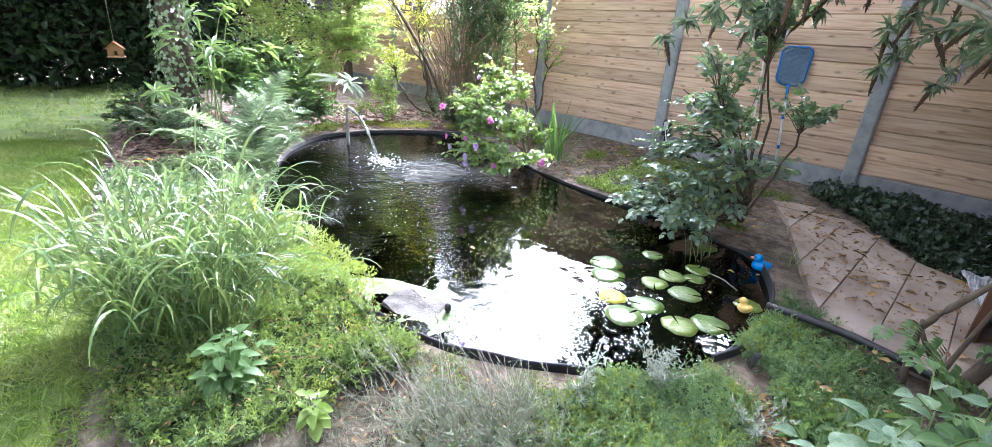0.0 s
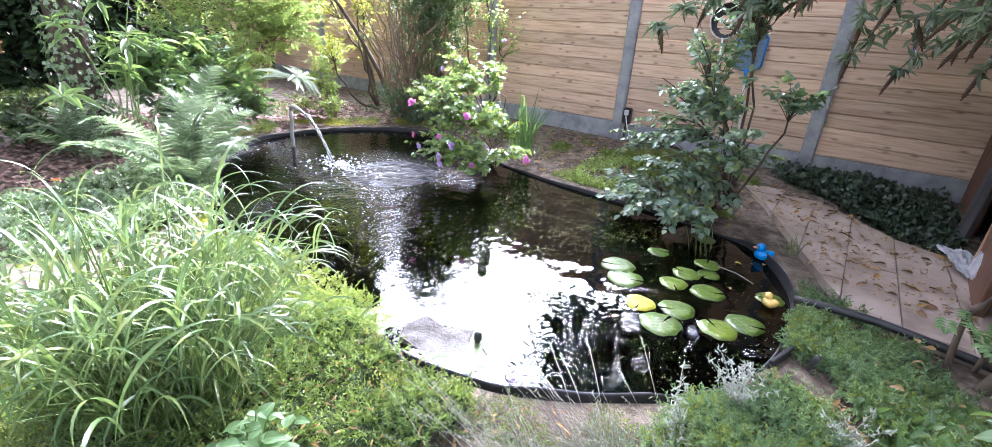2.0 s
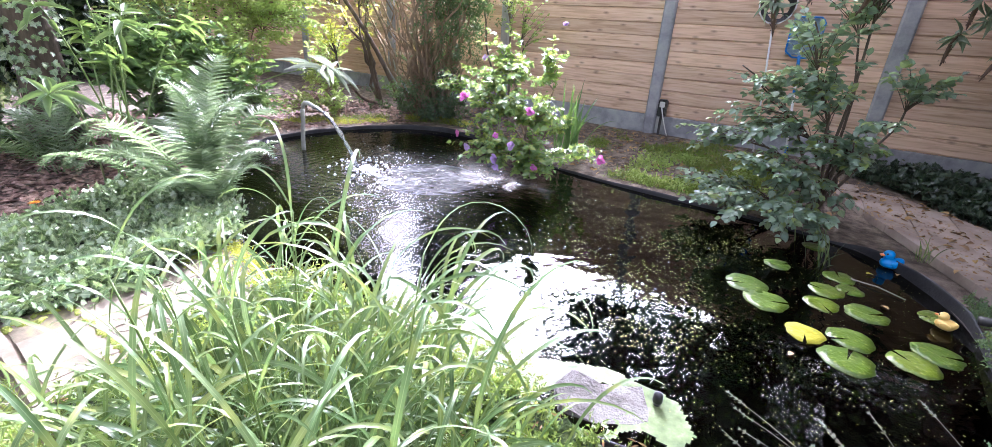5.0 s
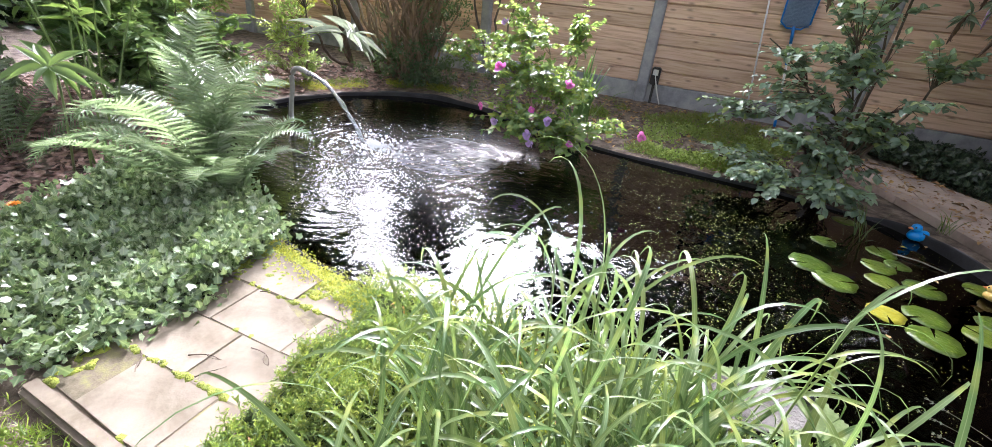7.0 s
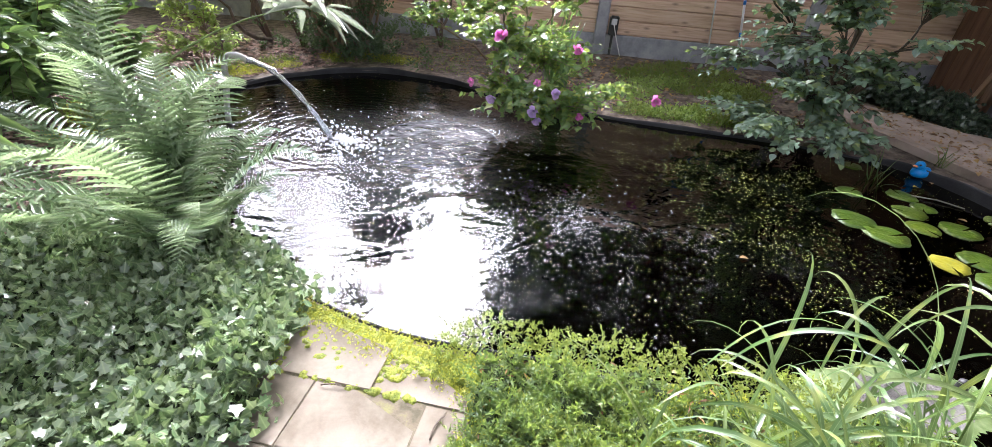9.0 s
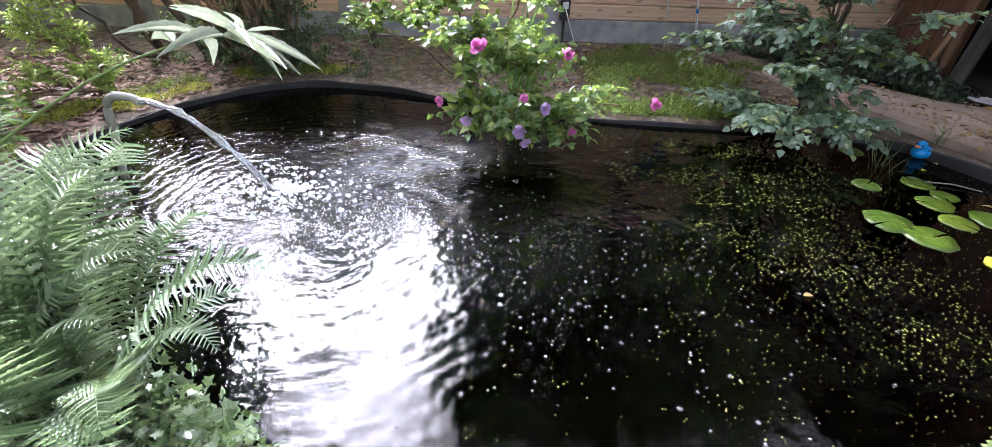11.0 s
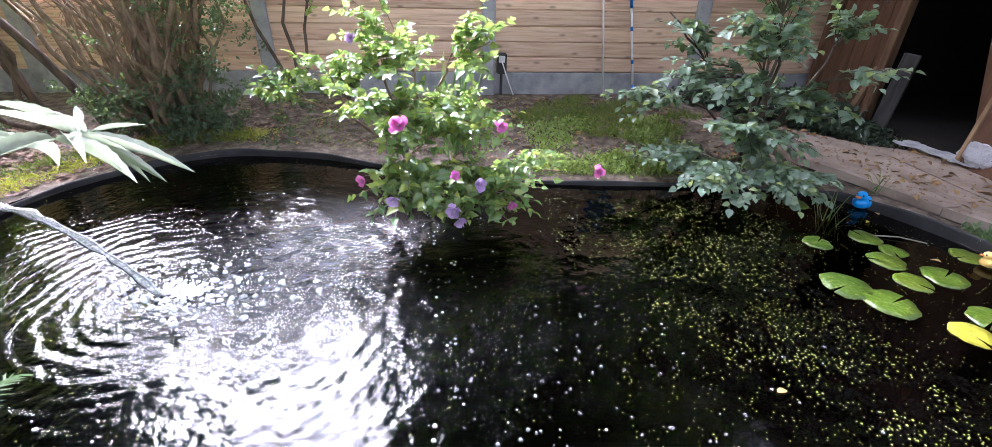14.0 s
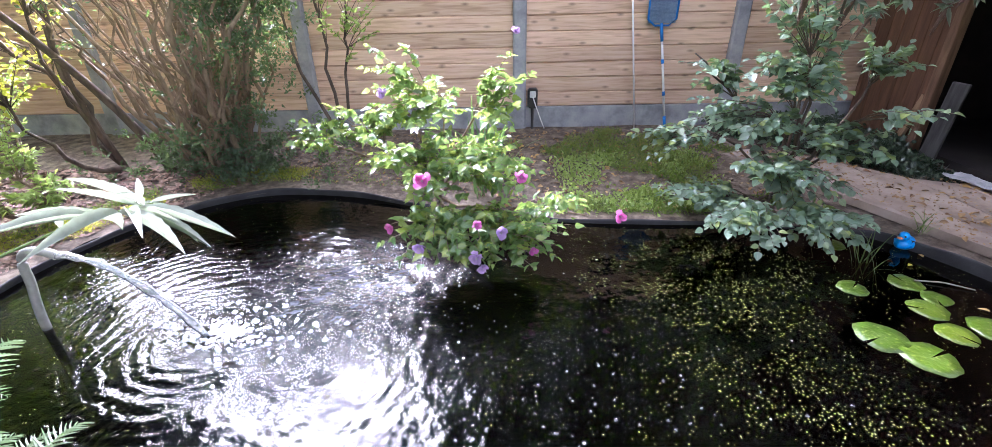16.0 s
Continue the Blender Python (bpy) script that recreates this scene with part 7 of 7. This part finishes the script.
SHEDPOST = plain_mat("brown timber", (0.12, 0.065, 0.035), (0.22, 0.125, 0.07), 9.0, 0.75, bump_=0.4, stretch=(4, 4, 0.5))
# Near-black colour puts the shed's unlit interior into its walls and floor.
UNLIT_INSIDE = plain_mat("boards darkened for the unlit inside", (0.008, 0.006, 0.005), (0.02, 0.015, 0.012), 6.0, 0.9)
shed()


# ---- background ----
def tree(name, x, y, trunk_h, trunk_r, blobs, n, leaf, label, mat=L_WOOD, category="tree"):
    base = np.array((x, y, float(ground_z(x, y)) - 0.05))
    t = empty(name, *base, label, category)
    wood_, fol = Acc(), Acc()
    path = curve((0, 0, 0), (rng.normal() * 0.1, rng.normal() * 0.1, trunk_h * 0.5), (rng.normal() * 0.15, rng.normal() * 0.15, trunk_h), 10)
    path[1:-1, :2] += rng.normal(size=(8, 2)) * trunk_r * 0.1
    tube(wood_, path, trunk_r, trunk_r * 0.5, 12)
    w = np.array([b[3] * b[4] * b[5] for b in blobs])
    w = w ** 0.7 / (w ** 0.7).sum()
    for b, share in zip(blobs, w):
        c = np.array(b[:3]) - base
        start = path[rng.integers(5, 10)]
        limb = curve(start, (start + c) / 2 + np.array((0, 0, 0.3)), c, 8)
        tube(wood_, limb, trunk_r * 0.35, 0.01, 6)
        clumps = max(6, int(n * share / 26))
        d = rand_dirs(clumps) * rng.random((clumps, 1)) ** 0.45
        cc = c + d * np.array(b[3:6])
        for q in cc:
            tube(wood_, curve(limb[rng.integers(3, 8)], (q + c) / 2, q, 4), 0.012, 0.003, 3)
        m = clumps * 26
        pos = np.repeat(cc, 26, 0) + rng.normal(size=(m, 3)) * leaf * 1.7
        s = rng.uniform(0.6, 1.2, m)
        leaves(fol, pos, rand_dirs(m, -0.2), rand_dirs(m, 0.8), s * leaf, s * leaf * 0.6, OVATE if leaf > 0.05 else SMALL)
    part("trunk", wood_.mesh("trunk", True), BARK, t)
    part("crown", fol, mat, t)
    return t


def ivied_trunk():
    t = empty("garden_tree", -3.3, -4.15, 0.02, "tree trunk overgrown with ivy beside the lawn", "tree")
    acc = Acc()
    p = curve((0, 0, -0.05), (0.03, 0.05, 1.2), (-0.1, 0.1, 4.2), 14)
    tube(acc, p, 0.15, 0.1, 14)
    for e in ((1.2, 0.9, 3.6), (-1.0, 1.3, 3.9), (-0.8, -1.2, 3.8), (0.9, -0.9, 3.3), (0.3, 0.2, 4.9), (0.35, -0.55, 2.3), (-1.5, 3.2, 4.9), (-2.6, 2.2, 4.6), (-0.95, 3.05, 3.1), (-1.7, 2.9, 2.95)):
        q = p[8]
        tube(acc, curve(q, (np.array(e) + q) / 2 + np.array((0, 0, 0.3)), e, 8), 0.05, 0.012, 7)
    part("trunk", acc.mesh("trunk", True), BARK, t)
    fol = Acc()
    n = 1500
    u = rng.integers(0, 13, n)
    a = rng.uniform(-2.4, 1.2, n)
    r = 0.15 + rng.uniform(0, 0.05, n)
    pos = p[u] + (p[u + 1] - p[u]) * rng.random((n, 1)) + np.c_[r * np.cos(a), r * np.sin(a), np.zeros(n)]
    out = np.c_[np.cos(a), np.sin(a), np.full(n, -0.4)]
    leaves(fol, pos, unit(out * 0.3 + rand_dirs(n) * 0.5 + np.array((0, 0, -0.6))), out, rng.uniform(0.03, 0.055, n), 0.045, IVY)
    part("ivy", fol, L_IVY, t, "climbing ivy")
    crown = Acc()
    for e in ((1.2, 0.9, 3.6, 0.9), (-1.0, 1.3, 3.9, 1.0), (-0.8, -1.2, 3.8, 1.0), (0.9, -0.9, 3.3, 0.7), (0.3, 0.2, 4.9, 1.1), (-1.5, 3.2, 4.9, 1.35), (-2.6, 2.2, 4.6, 1.3), (-0.95, 3.05, 3.1, 0.8), (-1.7, 2.9, 2.95, 0.9)):
        m = 4200
        pos = np.array(e[:3]) + rand_dirs(m) * (rng.random((m, 1)) ** 0.4) * e[3]
        leaves(crown, pos, rand_dirs(m, -0.3), rand_dirs(m, 0.8), rng.uniform(0.08, 0.13, m), 0.065, OVATE)
    part("crown", crown, L_WOOD, t)


def bird_feeder():
    b = empty("bird_feeder", -2.97, -4.66, 0.83, "small wooden bird house hanging on a cord", "bird feeder")
    b.rotation_euler, b.scale = (0, 0, radians(78)), (0.74, 0.74, 0.74)
    part("floor_board", box_bm(-0.09, 0.09, -0.075, 0.075, -0.005, 0.01, 0.002), RAW, b)
    for y in (-0.06, 0.06):
        bm = bmesh.new()
        prof = [(-0.075, 0.01), (-0.02, 0.01), (-0.02, 0.07), (0.02, 0.07), (0.02, 0.01), (0.075, 0.01), (0.075, 0.1), (0, 0.165), (-0.075, 0.1)]
        a = [bm.verts.new((x, y - 0.005, z)) for x, z in prof]
        c = [bm.verts.new((x, y + 0.005, z)) for x, z in prof]
        bm.faces.new(a)
        bm.faces.new(list(reversed(c)))
        for i in range(9):
            bm.faces.new((a[i], c[i], c[(i + 1) % 9], a[(i + 1) % 9]))
        bmesh.ops.triangulate(bm, faces=bm.faces[:])
        part("gable", bm, FEEDER, b)
    for sgn in (-1, 1):
        part("roof_board", box_bm(-0.005, 0.125, -0.09, 0.09, -0.005, 0.008, 0.002), FEEDER, b, at=pose(0, 0, 0.172, 0, 41, 0) if sgn > 0 else pose(0, 0, 0.172, 0, 41, 180))
    acc = Acc()
    tube(acc, [(0, 0, 0.17), (0.01, 0.02, 0.8), (0.0, 0.0, 1.45)], 0.003, 0.003, 4)
    part("cord", acc, PALE_TWIG, b)


FEEDER = plain_mat("varnished wood", (0.2, 0.08, 0.02), (0.28, 0.13, 0.04), 14.0, 0.5, bump_=0.2, stretch=(1, 1, 4))
ivied_trunk()
bird_feeder()

# low dark shrub by the bark path, bright shrubs behind the pond, arching small tree
shrub("low_shrub", (-3.4, -4.55, 0.04), [(-3.3, -4.6, 0.25, 0.55, 0.3, 0.16, 2), (-3.9, -4.4, 0.3, 0.5, 0.3, 0.18, 2), (-2.9, -4.4, 0.2, 0.3, 0.25, 0.12, 1)], 170, 16, (0.045, 0.03), OVATE, L_WOOD, "low dense dark green shrub at the lawn edge", "shrub", lift=0.8)
shrub("light_shrub", (-4.1, -2.2, 0.06), [(-4.0, -2.2, 1.3, 0.8, 0.7, 0.4, 3), (-4.5, -2.8, 1.3, 0.7, 0.6, 0.5, 3), (-3.6, -1.8, 1.1, 0.6, 0.5, 0.4, 2.5), (-4.3, -1.6, 1.35, 0.6, 0.6, 0.4, 2), (-3.5, -2.6, 0.75, 0.5, 0.4, 0.3, 2), (-4.7, -2.6, 2.0, 0.6, 0.6, 0.45, 3), (-4.15, -1.45, 1.95, 0.65, 0.55, 0.45, 5), (-4.6, -1.9, 2.4, 0.7, 0.6, 0.4, 4)], 760, 18, (0.075, 0.024), LANCE, L_LIGHT, "tall bright shrub with fine light green leaves", "shrub", mains=2, stem=0.014, bend=0.4)
shrub("laurel", (-3.3, -3.3, 0.06), [(-3.2, -3.3, 0.9, 0.5, 0.5, 0.3, 3), (-2.9, -3.0, 0.6, 0.4, 0.4, 0.25, 2), (-2.75, -3.5, 0.45, 0.4, 0.35, 0.3, 2.6), (-2.75, -2.9, 0.32, 0.25, 0.3, 0.2, 1.4), (-2.55, -3.85, 0.75, 0.35, 0.3, 0.3, 2.2)], 330, 14, (0.09, 0.04), OVATE, L_BROAD, "dark green shrub with glossy oval leaves", "shrub", BARK, stem=0.016, bend=0.3)
shrub("small_tree", (-3.15, -0.95, 0.08), [(-3.3, -1.2, 1.7, 0.5, 0.4, 0.4, 2), (-2.9, -1.2, 1.5, 0.4, 0.3, 0.3, 1.5), (-3.8, -1.4, 1.5, 0.5, 0.4, 0.4, 2), (-3.0, -1.4, 2.1, 0.6, 0.5, 0.4, 2), (-3.6, -1.0, 1.0, 0.4, 0.3, 0.3, 1), (-3.1, -1.7, 0.95, 0.35, 0.25, 0.2, 1)], 170, 11, (0.055, 0.024), LANCE, L_YELLOW, "small arching tree with yellow green leaves", "tree", BARK, stem=0.022, bend=0.5, twig_r=0.004)
limb = Acc()
tube(limb, curve((-2.75, -1.0, 0.06), (-2.95, -1.15, 0.95), (-4.1, -1.5, 2.1), 12), 0.032, 0.018, 8)
tagged(part("leaning_branch", limb.mesh("leaning_branch", True), BARK), "thick bare branch leaning up from the mulch", "branch")
shrub("twiggy_shrub", (-1.55, -0.5, 0.08), [(-1.5, -0.6, 1.5, 0.25, 0.2, 0.4, 2), (-1.3, -0.55, 1.2, 0.25, 0.2, 0.3, 1.4), (-1.75, -0.6, 1.8, 0.3, 0.2, 0.4, 1.5)], 70, 10, (0.05, 0.03), OVATE, L_LIGHT, "thin-stemmed shrub against the fence", "shrub", BARK, stem=0.016, bend=0.3)
shrub("edge_shrub", (-3.0, -1.75, 0.06), [(-2.95, -1.85, 0.22, 0.22, 0.2, 0.14, 1), (-3.15, -2.2, 0.25, 0.25, 0.25, 0.15, 1), (-3.3, -1.75, 0.5, 0.3, 0.25, 0.25, 1.6), (-3.45, -1.5, 0.75, 0.35, 0.3, 0.3, 1.6)], 150, 13, (0.055, 0.022), LANCE, L_LIGHT, "loose light green shrub on the mulch", "shrub")

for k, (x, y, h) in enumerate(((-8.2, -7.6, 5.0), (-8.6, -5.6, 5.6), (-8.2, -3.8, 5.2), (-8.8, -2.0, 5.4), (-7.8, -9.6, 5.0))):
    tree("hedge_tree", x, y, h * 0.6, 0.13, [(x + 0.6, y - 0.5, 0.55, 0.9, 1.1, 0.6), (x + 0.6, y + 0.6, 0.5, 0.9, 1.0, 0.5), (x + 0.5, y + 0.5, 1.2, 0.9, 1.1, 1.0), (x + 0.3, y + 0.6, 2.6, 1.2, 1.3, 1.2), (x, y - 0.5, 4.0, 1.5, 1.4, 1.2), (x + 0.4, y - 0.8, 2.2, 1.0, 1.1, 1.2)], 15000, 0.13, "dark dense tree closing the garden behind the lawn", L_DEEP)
# neighbours' trees beyond the fence, mirrored in the water
tree("neighbour_tree", 1.4, 1.35, 3.5, 0.16, [(-0.95, 1.0, 4.1, 0.35, 0.4, 0.5), (-0.95, 0.95, 3.3, 0.3, 0.3, 0.4), (-0.6, 0.95, 2.9, 0.45, 0.4, 0.4), (0.05, 1.0, 3.35, 1.2, 0.7, 0.85), (0.0, 1.1, 4.7, 1.35, 0.8, 0.85), (-0.3, 1.2, 6.0, 1.3, 0.9, 1.0), (-0.6, 1.3, 7.8, 1.6, 1.0, 1.1), (1.6, 1.2, 3.3, 1.4, 0.8, 0.95), (1.7, 1.3, 5.1, 1.5, 0.9, 1.1), (1.4, 1.4, 7.1, 1.7, 1.0, 1.2), (3.2, 1.3, 3.5, 1.4, 0.9, 1.1), (3.4, 1.4, 5.3, 1.5, 1.0, 1.2), (3.0, 1.4, 7.3, 1.6, 1.0, 1.2), (0.6, 1.5, 9.2, 1.8, 1.1, 1.1), (2.4, 1.5, 9.2, 1.7, 1.1, 1.0)], 28000, 0.14, "tall leafy tree standing close beyond the fence")
# Unseen tree, added to cast shade on the far lawn.
tree("garden_tree", -7.0, -0.4, 2.6, 0.12, [(-6.8, -0.9, 3.6, 1.3, 1.0, 0.7), (-7.6, -1.6, 4.0, 1.1, 1.0, 0.8), (-6.0, -0.3, 3.9, 1.0, 0.9, 0.8), (-7.2, -0.4, 4.8, 1.3, 1.1, 0.8)], 9000, 0.1, "leafy tree shading the lawn beside the hedge")
tree("neighbour_tree", -10.2, 3.2, 3.6, 0.16, [(-10.0, 3.0, 4.2, 1.5, 1.4, 1.2), (-10.2, 3.2, 5.6, 1.4, 1.4, 1.3)], 6500, 0.13, "leafy tree beyond the lower fence")


# Unseen; added so the pond mirrors dark crown here instead of bright sky.
tree("neighbour_tree", 5.8, 2.2, 4.0, 0.16, [(5.4, 2.4, 6.4, 1.8, 1.6, 1.6), (6.4, 1.6, 4.8, 1.6, 1.5, 1.5), (5.2, 2.4, 8.8, 1.7, 1.6, 1.5), (7.2, 0.6, 6.6, 1.6, 1.5, 1.6)], 13000, 0.14, "tall tree beyond the fence behind the shed")


def house():
    h = empty("house", -15.5, 4.4, 0, "white rendered house with a grey tiled roof beyond the fence", "house")
    part("wall", box_bm(-3.0, 3.0, -4.0, 4.0, 0, 2.6), HOUSE_WHITE, h)
    bm = bmesh.new()
    pts = [(-3.3, -4.3, 2.55), (3.3, -4.3, 2.55), (3.3, 4.3, 2.55), (-3.3, 4.3, 2.55), (0, -4.3, 4.8), (0, 4.3, 4.8)]
    v = [bm.verts.new(p) for p in pts]
    for f in ((0, 1, 4), (1, 2, 5, 4), (2, 3, 5), (3, 0, 4, 5), (3, 2, 1, 0)):
        bm.faces.new([v[i] for i in f])
    part("roof", bm, ROOF, h)
    for y in (-2.6, 0.4, 2.4):
        w = part("window", box_bm(3.0, 3.05, y - 0.5, y + 0.5, 1.0, 2.1), WHITE, h)
        part("pane", box_bm(3.045, 3.06, y - 0.42, y + 0.42, 1.08, 2.02), BLACK, w, "dark glass")


house()
for x, y, tx, ty, w in ((-12.0, -4, 0, 0, 30),):
    bm = bmesh.new()
    rows = []
    for i in range(41):
        a = radians(100 + i * 6.5)
        rows.append([bm.verts.new((30 * math.cos(a) - 2, 30 * math.sin(a) - 3, z * (1 + 0.25 * math.sin(i * 1.7)))) for z in (-1, 2.2, 4.5)])
    for a, b in zip(rows, rows[1:]):
        for k in range(2):
            bm.faces.new((a[k], a[k + 1], b[k + 1], b[k]))
    tagged(part("backdrop", bm, plain_mat("far woods", (0.03, 0.05, 0.02), (0.07, 0.1, 0.035), 0.8, 0.95)), "distant green woods", "backdrop", kind="structure")
